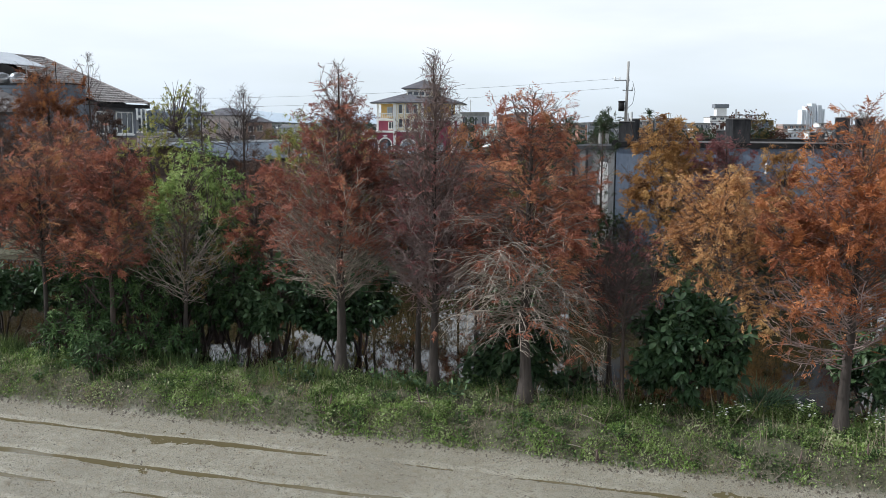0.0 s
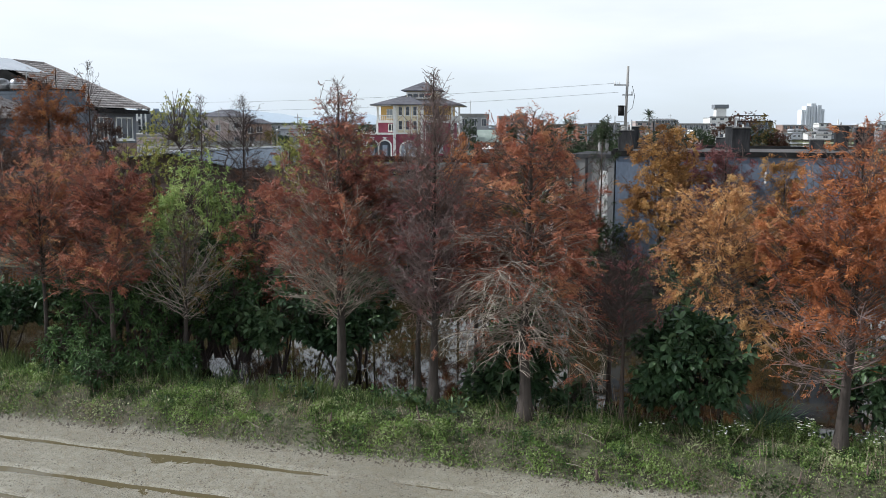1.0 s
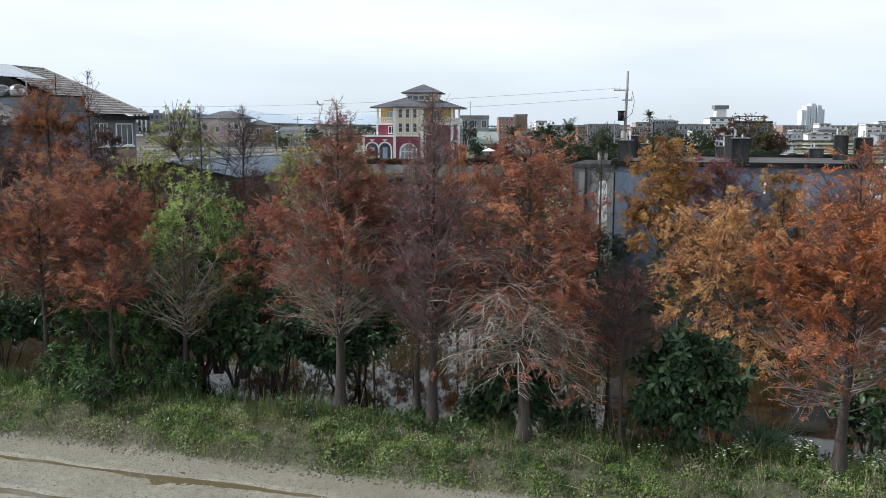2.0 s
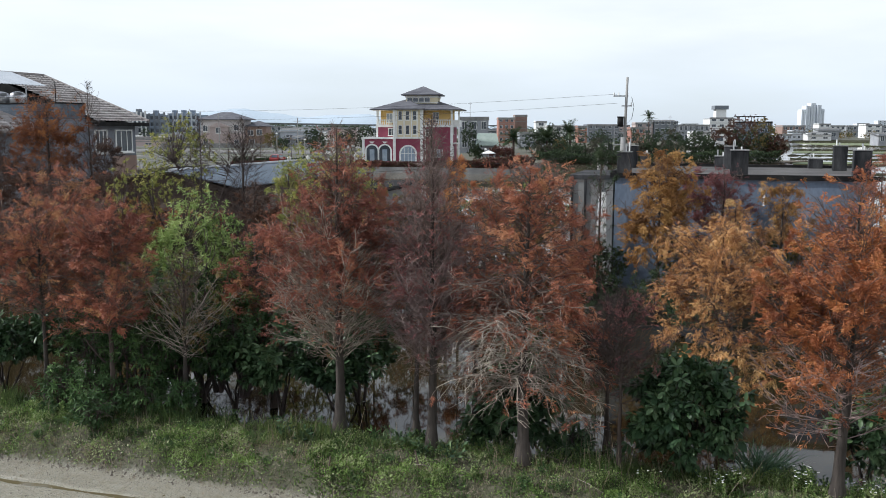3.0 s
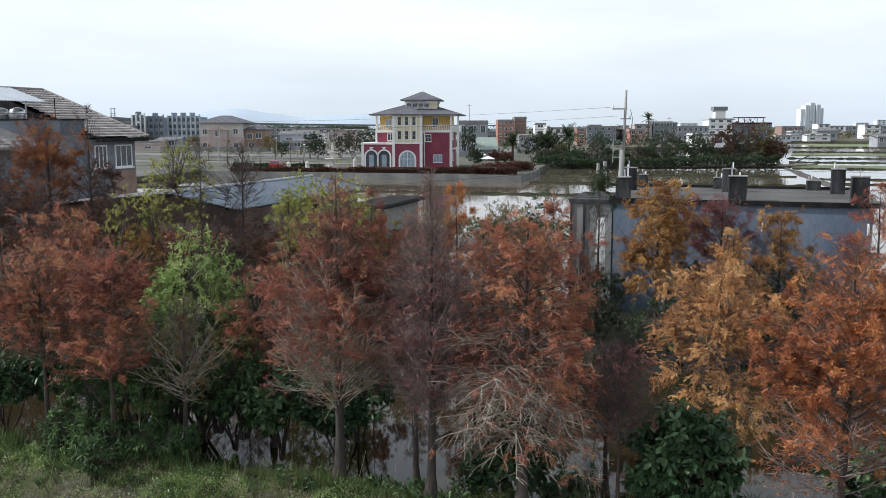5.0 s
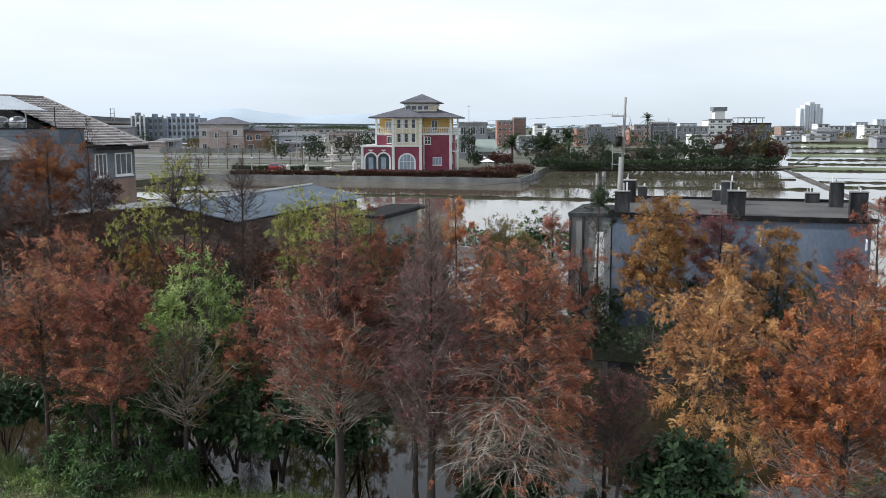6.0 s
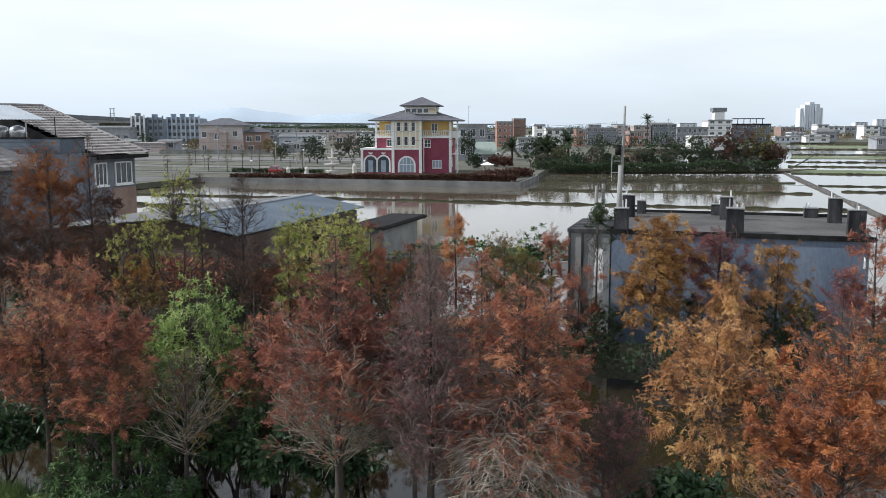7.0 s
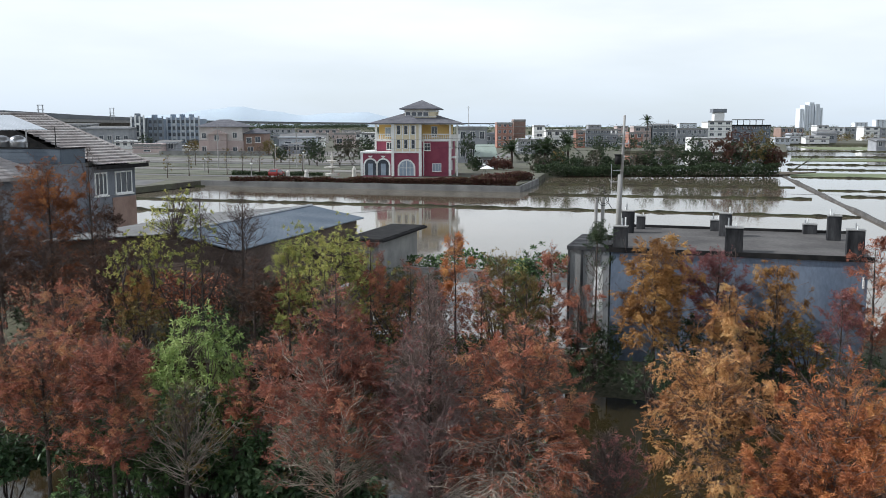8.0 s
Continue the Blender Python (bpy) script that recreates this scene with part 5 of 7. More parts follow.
part("handrail", Geo().tube([(-52, 50.1, 8.5), (-41.75, 50.1, 8.5)], 0.02).tube([(-42.1, 50.1, 8.1), (-42.1, 50.1, 9.5)], 0.03).tube([(-44.2, 50.1, 8.1), (-44.2, 50.1, 8.5)], 0.02).tube([(-47, 50.1, 8.1), (-47, 50.1, 8.5)], 0.02), DARK_EDGE, manor)
for k in range(4):
    part("parapet_panel", Geo().box(-60, -41.7, 49.975, 49.998, 7.09 + 0.24 * k, 7.30 + 0.24 * k), TIN_BLUE, manor, "slate-blue horizontal panel")
part("awning", corrugated(-47.4, 10.3, -44.5, 9.32, 45.6, 52.2, 0.3, 0.03), AWNING, manor, "pale sheet-metal awning over the terrace")
for x in (-44.65, -47.2):
    part("awning_post", Geo().cyl(x, 50.35, 7.04, 9.34 if x > -46 else 10.2, 0.05), GALV, manor)
part("lower_roof", hip_roof(-60, -42.1, 43.6, 49.6, 6.35, 1.7), ROOF_PALE, manor, "pale clay-tile lower roof")
part("lower_wall", Geo().box(-58, -42.9, 44.3, 49.2, -0.2, 6.3), MANOR_WALL, manor)
for v, w in ((55.9, 1.9), (53.4, 1.3)):
    window(manor, v, 4.75, w, 1.6, y=-41.28, mullions=2, face="right")
window(manor, -44.3, 4.5, 1.3, 1.3, y=44.28, mullions=1)
part("brown_tile_band", Geo().box(-41.3, -41.26, 54.6, 57.28, 2.2, 4.5), WARM_WALL, manor)
for k, (u, v) in enumerate(((-47.3, 53.2), (-45.95, 53.2))):
    tank = thing("water_tank", uvpose(u, v - 2.2, 7.04), "shiny stainless steel water tank", "water tank", "steel tanks on the terrace")
    g = Geo()
    ring = [(0.0, 0.4), (0.1, 0.52), (0.25, 0.55), (0.5, 0.52), (0.6, 0.56), (0.9, 0.52), (1.0, 0.56), (1.25, 0.54), (1.4, 0.46), (1.5, 0.25), (1.54, 0.08)]
    vs, fs, n = [], [], 16
    for z, r in ring:
        vs += [(r * math.cos(2 * math.pi * i / n), r * math.sin(2 * math.pi * i / n), z + 0.35) for i in range(n)]
    for a in range(len(ring) - 1):
        fs += [(a * n + i, a * n + (i + 1) % n, (a + 1) * n + (i + 1) % n, (a + 1) * n + i) for i in range(n)]
    fs += [tuple(range(n - 1, -1, -1)), tuple((len(ring) - 1) * n + i for i in range(n))]
    part("tank_body", g.add(vs, fs), STEEL, tank, smooth=True)
    part("tank_stand", Geo().cyl(0, 0, 0, 0.36, 0.42, n=10), GALV, tank)

# utility pole
pole = thing("utility_pole", pose(14.0, 71, -0.4), "tall grey utility pole with transformer and insulators", "utility pole")
part("lower_pole", Geo().tube([(0, 0, 0), (0.06, 0, 6.2)], [0.24, 0.19], 12), CONCRETE, pole, "thick concrete lower pole", True)
part("upper_pole", Geo().tube([(0.16, 0.05, 4.6), (0.3, 0.05, 10.8)], [0.13, 0.09], 10), POLE_WOOD, pole, "", True)
part("crossarm", Geo().box(-0.75, 0.4, -0.02, 0.1, 9.3, 9.4), GALV, pole)
part("crossarm", Geo().box(-0.1, 0.7, -0.02, 0.1, 8.55, 8.64), GALV, pole)
for x, z in ((-0.7, 9.4), (-0.35, 9.4), (0.35, 9.4), (0.65, 8.64)):
    part("insulator", Geo().cyl(x, 0.04, z, z + 0.22, 0.06, 0.04, 8), WHITE, pole)
part("transformer", Geo().cyl(-0.16, 0, 7.0, 7.7, 0.24, n=14).cyl(-0.16, 0, 7.7, 7.78, 0.28, n=14), DARK_EDGE, pole, "dark cylindrical transformer", True)
part("bracket", Geo().box(-0.5, 0.2, -0.04, 0.04, 6.5, 6.56).box(-0.7, 0.2, -0.04, 0.04, 5.6, 5.66).box(-0.65, -0.6, -0.03, 0.03, 5.2, 7.0), GALV, pole)
part("cable_loop", Geo().tube([(0.65, 0, 9.3), (0.85, 0, 8.5), (0.7, 0, 7.6), (0.3, 0, 7.2)], 0.02, 5), BLACK, pole)


def wire(name, a, b, sag, r=0.012):
    pts = [tuple(Vector(a).lerp(Vector(b), i / 14) - Vector((0, 0, sag * 4 * (i / 14) * (1 - i / 14)))) for i in range(15)]
    return tagged(part(name, Geo().tube(pts, r, 4), BLACK), "thin sagging overhead power line", "cable", "overhead power lines")


wire("overhead_cable", (13.6, 71, 9.1), (-75, 118, 10.4), 1.6, 0.009)
wire("overhead_cable", (13.6, 71, 8.4), (-75, 118, 9.8), 1.8, 0.009)
wire("overhead_cable", (14.1, 71, 4.6), (-22, 64, 2.6), 0.3, 0.012)
wire("overhead_cable", (14.6, 71, 4.6), (95, 95, 2.6), 0.5, 0.012)
# ---------------------------------------------------------------- paddies, banks and the villa's terrace
def bund(u0, v0, u1, v1, w, h, material=BUND_DARK, seed=0, name="field_bund", label="low earth bund between flooded paddies", step=0.9, z=PADDY_Z):
    """An uneven earth ridge with sloping sides."""
    rng = np.random.default_rng(seed)
    L = math.hypot(u1 - u0, v1 - v0)
    n = min(max(int(L / step), 2), 260)
    du, dv = (u1 - u0) / L, (v1 - v0) / L
    vs, fs = [], []
    for i in range(n + 1):
        u, v = u0 + (u1 - u0) * i / n, v0 + (v1 - v0) * i / n
        k = rng.uniform(0.3, 0.62)
        hh = h * rng.choice((0.6, 0.8, 0.9, 1.0, 1.3))
        for o, zz in ((-w * k, -0.3), (-w * 0.4 * k, hh), (w * 0.4 * k, hh * 0.95), (w * k, -0.3)):
            vs.append(uv(u - dv * o, v + du * o, z + zz))
    for i in range(n):
        for j in range(3):
            a = 4 * i + j
            fs.append((a, a + 1, a + 5, a + 4))
    return tagged(part(name, Geo().add(vs, fs), material), label, "bund", "bunds between the paddies", "structure")


for k, (u0, v0, u1, v1, w, h) in enumerate(((-95, 111.2, 15.5, 113.1, 0.3, 0.24), (-28, 135.6, 12.5, 139.0, 0.4, 0.25), (-30.5, 159.8, 12, 164.2, 0.35, 0.22), (13.5, 196.5, 75, 196.5, 0.5, 0.28),
                                          (15, 231, 90, 230.5, 0.7, 0.3), (16.2, 259, 110, 267, 0.7, 0.3), (22, 323, 150, 338, 0.9, 0.4), (24, 391, 170, 400, 1.0, 0.4), (17, 145, 75, 146, 0.35, 0.22), (15, 158, 75, 159, 0.3, 0.2),
                                          (-95, 123.5, -85, 137, 0.5, 0.3), (-100, 96, -62, 97, 0.5, 0.3), (33, 499, 260, 470, 1.5, 0.5), (17, 106, 60, 106.5, 0.35, 0.22))):
    bund(u0, v0, u1, v1, w, h, seed=k)
bund(17.0, 98, 12.2, 200, 0.6, 0.4, ROOF_SLAB, 30, "field_path", "narrow pale concrete path between paddies", 6)
bund(12.2, 200, 30, 330, 0.3, 0.22, BUND_DARK, 31, step=6)
tagged(part("green_crop", Geo().poly([uv(13.5, 198, -0.80), uv(120, 198, -0.80), uv(120, 214, -0.80), uv(14.2, 214, -0.80)], 0.2), GREENFIELD), "strip of young green crop", "field", kind="structure")
tagged(part("green_crop", Geo().poly([uv(19, 285, -0.80), uv(170, 300, -0.80), uv(170, 318, -0.80), uv(21, 308, -0.80)], 0.2), GREENFIELD), "strip of young green crop", "field", kind="structure")
tagged(part("green_crop", Geo().poly([uv(40, 420, -0.80), uv(260, 400, -0.80), uv(260, 455, -0.80), uv(33, 470, -0.80)], 0.2), GREENFIELD), "strip of young green crop", "field", kind="structure")

# raised ground round the villa, behind a concrete retaining wall
vil = tagged(part("villa_terrace_ground", Geo().poly([uv(-31.4, 140.3, 0.0), uv(-31.9, 161, 0.0), uv(-34, 181, 0.0), uv(-20, 199, 0.0), uv(-60, 560, 0.0), uv(-420, 560, 0.0), uv(-420, 138.4, 0.0), uv(-118, 138.3, 0.0), uv(-60, 139.9, 0.0)], 1.1), BUND),
             "grassy raised ground round the villas", "ground", kind="structure")
tagged(part("town_ground", Geo().poly([uv(-60, 345, 0.1), uv(22, 345, 0.1), uv(32, 520, 0.1), uv(300, 480, 0.1), uv(900, 470, 0.1), uv(900, 2500, 0.1), uv(-60, 2500, 0.1)], 0.9), BUND), "dull green ground below the town", "ground", kind="structure")
tagged(part("village_ground", Geo().poly([uv(-900, 70, 0.06), uv(-86, 98, 0.06), uv(-86, 137.4, 0.06), uv(-900, 137.4, 0.06)], 0.9), BUND), "green and brown plots beside the road", "ground", kind="structure")
tagged(part("belt_ground", Geo().poly([uv(-37, 183.5, -0.66), uv(11.5, 200.5, -0.66), uv(20, 216, -0.66), uv(-34, 205, -0.66)], 0.7), SOIL), "earth strip under the tree belt", "ground", kind="structure")
g = Geo()
for a, b in (((-118, 137.3), (-60, 139.2)), ((-60, 139.2), (-30.2, 139.6)), ((-30.2, 139.6), (-31.4, 161))):
    du, dv = b[0] - a[0], b[1] - a[1]
    L = math.hypot(du, dv)
    ou, ov = -dv / L * 0.3, du / L * 0.3
    g.poly([uv(a[0], a[1], 0.06), uv(b[0], b[1], 0.06), uv(b[0] + ou, b[1] + ov, 0.06), uv(a[0] + ou, a[1] + ov, 0.06)], 1.3)
tagged(part("retaining_wall", g, WALL_CONCRETE), "long grey concrete retaining wall along the water", "wall", kind="structure")
tagged(part("lane", Geo().poly([uv(-118, 150, 0.05), uv(-66, 150, 0.05), uv(-66, 153.5, 0.05), uv(-118, 153.5, 0.05)], 0.04), ASPHALT), "narrow grey asphalt lane", "road", kind="structure")


for k, (u0, u1, v0, v1, mt) in enumerate(((-250, -88, 100, 108, PLOT_GREEN), (-250, -88, 110, 121, PLOT_BROWN), (-260, -88, 124, 136, ASPHALT), (-300, -70, 156, 168, PLOT_GREEN), (-300, -66, 171, 178, PLOT_BROWN), (-300, -72, 182, 196, PLOT_GREEN), (-320, -80, 200, 206, ASPHALT), (-320, -80, 210, 232, PLOT_BROWN), (-340, -80, 236, 250, PLOT_GREEN), (-340, -60, 256, 300, PLOT_BROWN))):
    tagged(part("field_plot", Geo().poly([uv(u0, v0, 0.085), uv(u1, v0, 0.085), uv(u1 - 4, v1, 0.085), uv(u0, v1, 0.085)], 0.08), mt), "flat plot beside the village lanes", "field", "plots by the lanes", "structure")


# ---------------------------------------------------------------- the crimson and yellow villa
def arch_ring(cx, z0, r, w, y0, y1, leg, n=14):
    """A white arched surround: legs and half ring."""
    g = Geo()
    pts = [(cx - r, z0)] + [(cx - r * math.cos(math.pi * i / n), z0 + leg + r * math.sin(math.pi * i / n)) for i in range(n + 1)] + [(cx + r, z0)]
    out = [(cx - r - w, z0)] + [(cx - (r + w) * math.cos(math.pi * i / n), z0 + leg + (r + w) * math.sin(math.pi * i / n)) for i in range(n + 1)] + [(cx + r + w, z0)]
    for i in range(len(pts) - 1):
        q = [pts[i], pts[i + 1], out[i + 1], out[i]]
        g.add([(x, y0, z) for x, z in q] + [(x, y1, z) for x, z in q], [(0, 1, 2, 3), (7, 6, 5, 4), (0, 4, 5, 1), (2, 6, 7, 3), (1, 5, 6, 2), (3, 7, 4, 0)])
    return g


def arch_fill(cx, z0, r, y, leg, n=14):
    pts = [(cx - r, y, z0)] + [(cx - r * math.cos(math.pi * i / n), y, z0 + leg + r * math.sin(math.pi * i / n)) for i in range(n + 1)] + [(cx + r, y, z0)]
    return Geo().add(pts + [(x, yy + 0.05, z) for x, yy, z in pts], [tuple(range(len(pts) - 1, -1, -1)), tuple(range(len(pts), 2 * len(pts)))] + [(i, i + 1, len(pts) + i + 1, len(pts) + i) for i in range(len(pts) - 1)])


villa = thing("villa", pose(-14.9, 170.0, 0.25, 0, 0, -5), "ornate crimson and yellow three-storey villa with white trim", "house")
part("lower_wall", Geo().box(0, 6.0, 0.0, 7.5, -0.4, 4.1), CRIMSON, villa)
part("wall", Geo().box(2.4, 16.6, 2.0, 13.5, -0.4, 6.3), CRIMSON, villa)
part("upper_wall", Geo().box(2.9, 16.2, 3.4, 13.2, 6.3, 9.6), YELLOW, villa)
part("bay", Geo().box(6.1, 11.1, -0.6, 3.0, 4.35, 9.6), CREAM, villa)
part("bay_base", Geo().box(6.1, 11.1, -0.55, 3.0, -0.4, 4.34), CRIMSON, villa)
part("bay_band", Geo().box(5.95, 11.25, -0.75, 2.2, 4.2, 4.5), WHITE, villa)
part("terrace_band", Geo().box(-0.2, 6.1, -0.2, 7.6, 4.1, 4.45), WHITE, villa)
part("string_course", Geo().box(2.2, 16.8, 1.8, 13.6, 6.3, 6.65), WHITE, villa)
for q in ((-0.12, 0.35, -0.12, 0.3, -0.1, 4.1), (2.25, 2.6, 1.85, 2.2, 4.45, 6.3), (16.25, 16.75, 1.85, 2.3, -0.1, 6.3), (5.8, 6.3, -0.8, -0.2, -0.1, 9.5), (10.9, 11.4, -0.8, -0.2, -0.1, 9.5), (11.4, 11.6, 1.85, 2.1, -0.1, 6.3)):
    part("corner_quoin", Geo().box(*q), WHITE, villa)
for x0, x1, y in ((2.4, 6.0, 2.15), (11.3, 16.6, 2.15)):
    part("balustrade_rail", Geo().box(x0, x1, y - 0.12, y + 0.12, 7.55, 7.72).box(x0, x1, y - 0.12, y + 0.12, 6.65, 6.78), WHITE, villa)
    n = int((x1 - x0) / 0.42)
    bal = None
    for i in range(n + 1):
        x = x0 + 0.1 + (x1 - x0 - 0.2) * i / n
        if bal is None:
            me = Geo().cyl(0, 0, 6.78, 7.0, 0.07, 0.12, 8).cyl(0, 0, 7.0, 7.3, 0.12, 0.06, 8).cyl(0, 0, 7.3, 7.55, 0.06, 0.08, 8)
            bal = mesh_from("baluster", me.v, me.f, WHITE)
        part("baluster", bal, WHITE, villa).matrix_basis = pose(x, y, 0)
for x in (2.5, 16.5):
    part("balcony_pillar", Geo().chamfer(x - 0.2, x + 0.2, 1.95, 2.35, 6.65, 9.5, 0.03), WHITE, villa)
part("main_roof", hip_roof(1.2, 18.5, 0.9, 14.2, 9.65, 2.1), ROOF_TILE, villa, "slate-grey hipped roof")
part("bay_roof", hip_roof(5.4, 11.8, -1.3, 7.0, 9.68, 1.55), ROOF_TILE, villa, "slate-grey hipped roof")
part("eave_trim", Geo().box(1.4, 18.3, 1.1, 14.0, 9.42, 9.47), WHITE, villa)
part("tower", Geo().box(7.7, 13.6, 4.2, 10.0, 9.7, 12.35), CREAM, villa)
part("tower_band", Geo().box(7.55, 13.75, 4.05, 10.1, 11.85, 12.1).box(7.55, 13.75, 4.05, 10.1, 10.8, 10.95), WHITE, villa)
part("tower_roof", hip_roof(6.8, 14.5, 3.3, 10.9, 12.42, 1.65), ROOF_TILE, villa, "slate-grey pyramid roof")
for i in range(4):
    window(villa, 8.35 + 1.12 * i, 10.98, 1.05, 0.85, y=4.02, mullions=0, glass=GLASS, sill=False)
for i in range(3):
    for z in (5.0, 7.6):
        window(villa, 7.15 + 1.35 * i, z, 0.72, 1.65, y=-0.64, mullions=0, bars=1, glass=GLASS)
    part("pilaster", Geo().box(6.42 + 1.35 * i, 6.62 + 1.35 * i, -0.72, -0.6, 4.5, 9.4), WHITE, villa)
part("pilaster", Geo().box(10.2, 10.4, -0.72, -0.6, 4.5, 9.4), WHITE, villa)
window(villa, 5.1, 4.75, 1.2, 1.35, y=1.96, glass=GLASS)
window(villa, 12.2, 4.6, 1.2, 1.4, y=1.96, bars=1, glass=GLASS)
window(villa, 14.0, 0.7, 1.7, 1.5, y=1.96, mullions=2, glass=PALE_GLASS)
window(villa, 13.4, 7.2, 1.2, 1.9, y=3.36, glass=GLASS)
window(villa, 4.6, 7.2, 1.2, 1.7, y=3.36, glass=PALE_GLASS)
for cx, r in ((1.75, 1.05), (4.15, 1.05)):
    part("arch", arch_ring(cx, 0, r, 0.28, -0.12, 0.06, 1.9), WHITE, villa, "white arch surround")
    # a flat dark sheet closes the open arch as the porch's shade
    part("arch_opening", arch_fill(cx, 0, r, -0.02, 1.9), GLASS, villa, "dark sheet standing for the porch's shade")
    part("porch_door", Geo().box(cx - 0.45, cx + 0.45, -0.06, -0.02, 0, 2.2), PALE_GLASS, villa)
    part("keystone", Geo().add([(cx - 0.5, -0.16, 3.65), (cx + 0.5, -0.16, 3.65), (cx + 0.12, -0.16, 3.3), (cx - 0.12, -0.16, 3.3), (cx - 0.5, 0.0, 3.65), (cx + 0.5, 0.0, 3.65), (cx + 0.12, 0.0, 3.3), (cx - 0.12, 0.0, 3.3)],
                               [(0, 3, 2, 1), (4, 5, 6, 7), (0, 1, 5, 4), (1, 2, 6, 5), (2, 3, 7, 6), (3, 0, 4, 7)]), WHITE, villa)
part("arch", arch_ring(8.6, 0, 1.35, 0.3, -0.72, -0.5, 1.4), WHITE, villa, "white arch surround")
part("arch_window", arch_fill(8.6, 0, 1.35, -0.62, 1.4), PALE_GLASS, villa)
part("glazing_bars", Geo().box(7.25, 9.95, -0.66, -0.6, 1.4, 1.5).box(8.55, 8.65, -0.66, -0.6, 0, 2.7).box(7.9, 7.98, -0.66, -0.6, 0, 2.4).box(9.22, 9.3, -0.66, -0.6, 0, 2.4), WHITE, villa)
for z in (1.0, 5.0):
    window(villa, 5.0, z, 1.5, 1.7, y=16.62, face="right", glass=PALE_GLASS)
part("side_balcony", Geo().box(16.6, 17.9, 3.2, 9.0, 6.35, 6.6), WHITE, villa)
part("balcony_parapet", Geo().box(17.75, 17.9, 3.55, 9.0, 6.604, 7.6), WHITE, villa)
part("balcony_parapet", Geo().box(16.604, 17.6, 3.2, 3.4, 6.604, 7.6), WHITE, villa)
part("balcony_post", Geo().box(17.604, 17.9, 3.204, 3.5, 6.604, 9.4), WHITE, villa)
part("balcony_post", Geo().box(17.604, 17.896, 3.204, 3.5, -0.4, 6.346), WHITE, villa)
part("balcony_slab", Geo().box(16.604, 17.6, 3.2, 9.0, 3.1, 3.35), WHITE, villa)

# hedge, fountain, lamp posts, car on the villa's terrace
def hedge(u0, v0, u1, v1, h, w, k, seed, leaf, label, size=1.0, base=0.0):
    rng = np.random.default_rng(seed)
    L = math.hypot(u1 - u0, v1 - v0)
    s = rng.uniform(0, 1, k)
    lump = 0.75 + 0.35 * wavy(rng, 0.9)(np.stack([s * L, s * 0, s * 0], -1))
    o = rng.uniform(-w, w, k)
    zz = rng.uniform(0, 1, k) ** 0.7 * h * lump + base
    u, v = u0 + (u1 - u0) * s - (v1 - v0) / L * o, v0 + (v1 - v0) * s + (u1 - u0) / L * o
    x0, y0, _ = uv(u0, v0)
    hd = thing("hedge", pose(x0, y0, base), label, "hedge", "garden hedges")
    p = np.stack([CU * u - SU * v - x0, SU * u + CU * v - y0, zz - base], -1)
    vv, f = blades(rng, p, unit(rng.normal(size=(k, 3)) + np.array([0, 0, 0.5])), rng.uniform(0.2, 0.45, k) * size, rng.uniform(0.08, 0.16, k) * size)
    part("foliage", mesh_from("foliage", vv, f, leaf, tone=np.repeat(rng.uniform(0, 1, k), 4)), leaf, hd, kind="stuff")
    n = max(int(L * 1.5), 6)
    foot = p[rng.integers(0, k, n)] * np.array([1, 1, 0.0])
    stems = grow(rng, foot, unit(rng.normal(size=(n, 3)) * 0.25 + np.array([0, 0, 1.0])), np.full(n, h * 0.8), np.zeros((n, 3)), 4, 0.06)
    vv, f = pipes(stems, np.full((n, 1), 0.012 + 0.006 * h) * np.linspace(1, 0.4, 4)[None], 4)
    part("stemwork", mesh_from("stemwork", vv, f, TWIG_DARK), TWIG_DARK, hd, kind="stuff")
    return hd


hedge(-81, 138.8, -60, 140.6, 0.7, 0.4, 4500, 1, LEAF_HEDGE, "clipped reddish-brown hedge along the retaining wall")
hedge(-60, 140.6, -31.2, 141.0, 1.0, 0.5, 9000, 2, LEAF_HEDGE, "clipped reddish-brown hedge along the retaining wall")
hedge(-38, 141.5, -32.4, 158, 1.4, 0.9, 4500, 3, LEAF_HEDGE, "taller reddish shrubs at the corner of the wall")
hedge(-36.5, 182.2, 11.0, 198.6, 2.4, 1.6, 14000, 5, LEAF_FAR, "dense dark green undergrowth of the tree belt", base=-0.75)
# added brush, so that the pond mirrors something dark here
hedge(-21.5, 36.4, -11.0, 36.6, 3.0, 0.7, 9000, 11, LEAF_DULL, "tangled dull brown brush added to darken the pond's reflection", 0.42)
hedge(-13.0, 34.8, -6.2, 36.0, 0.9, 0.8, 3000, 7, LEAF_GREEN, "low green brush on the far bank", 0.42)
hedge(-18.6, 53.2, -3.0, 53.4, 2.0, 0.7, 7000, 6, LEAF_GREEN, "dense green shrubs along the edge of the paddies", 0.5)
hedge(-22.0, 37.4, -13.6, 36.6, 2.2, 0.9, 6000, 8, LEAF_OLIVE, "tangled brown brush before the shed", 0.42)
hedge(-40.0, 38.4, -22.0, 37.6, 2.4, 0.9, 8000, 9, LEAF_RUST, "tangled dark brown brush before the shed", 0.42)
hedge(-90, 155, -72, 157, 0.7, 0.4, 2000, 4, LEAF_FAR, "low green hedge beside the lane")
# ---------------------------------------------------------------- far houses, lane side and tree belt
# APART also colours the tower's window strips, pale in place of haze
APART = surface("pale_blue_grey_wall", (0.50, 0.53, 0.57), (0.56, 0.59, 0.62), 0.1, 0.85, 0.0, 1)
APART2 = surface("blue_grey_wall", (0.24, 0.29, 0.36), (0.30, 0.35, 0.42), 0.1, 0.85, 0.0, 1)
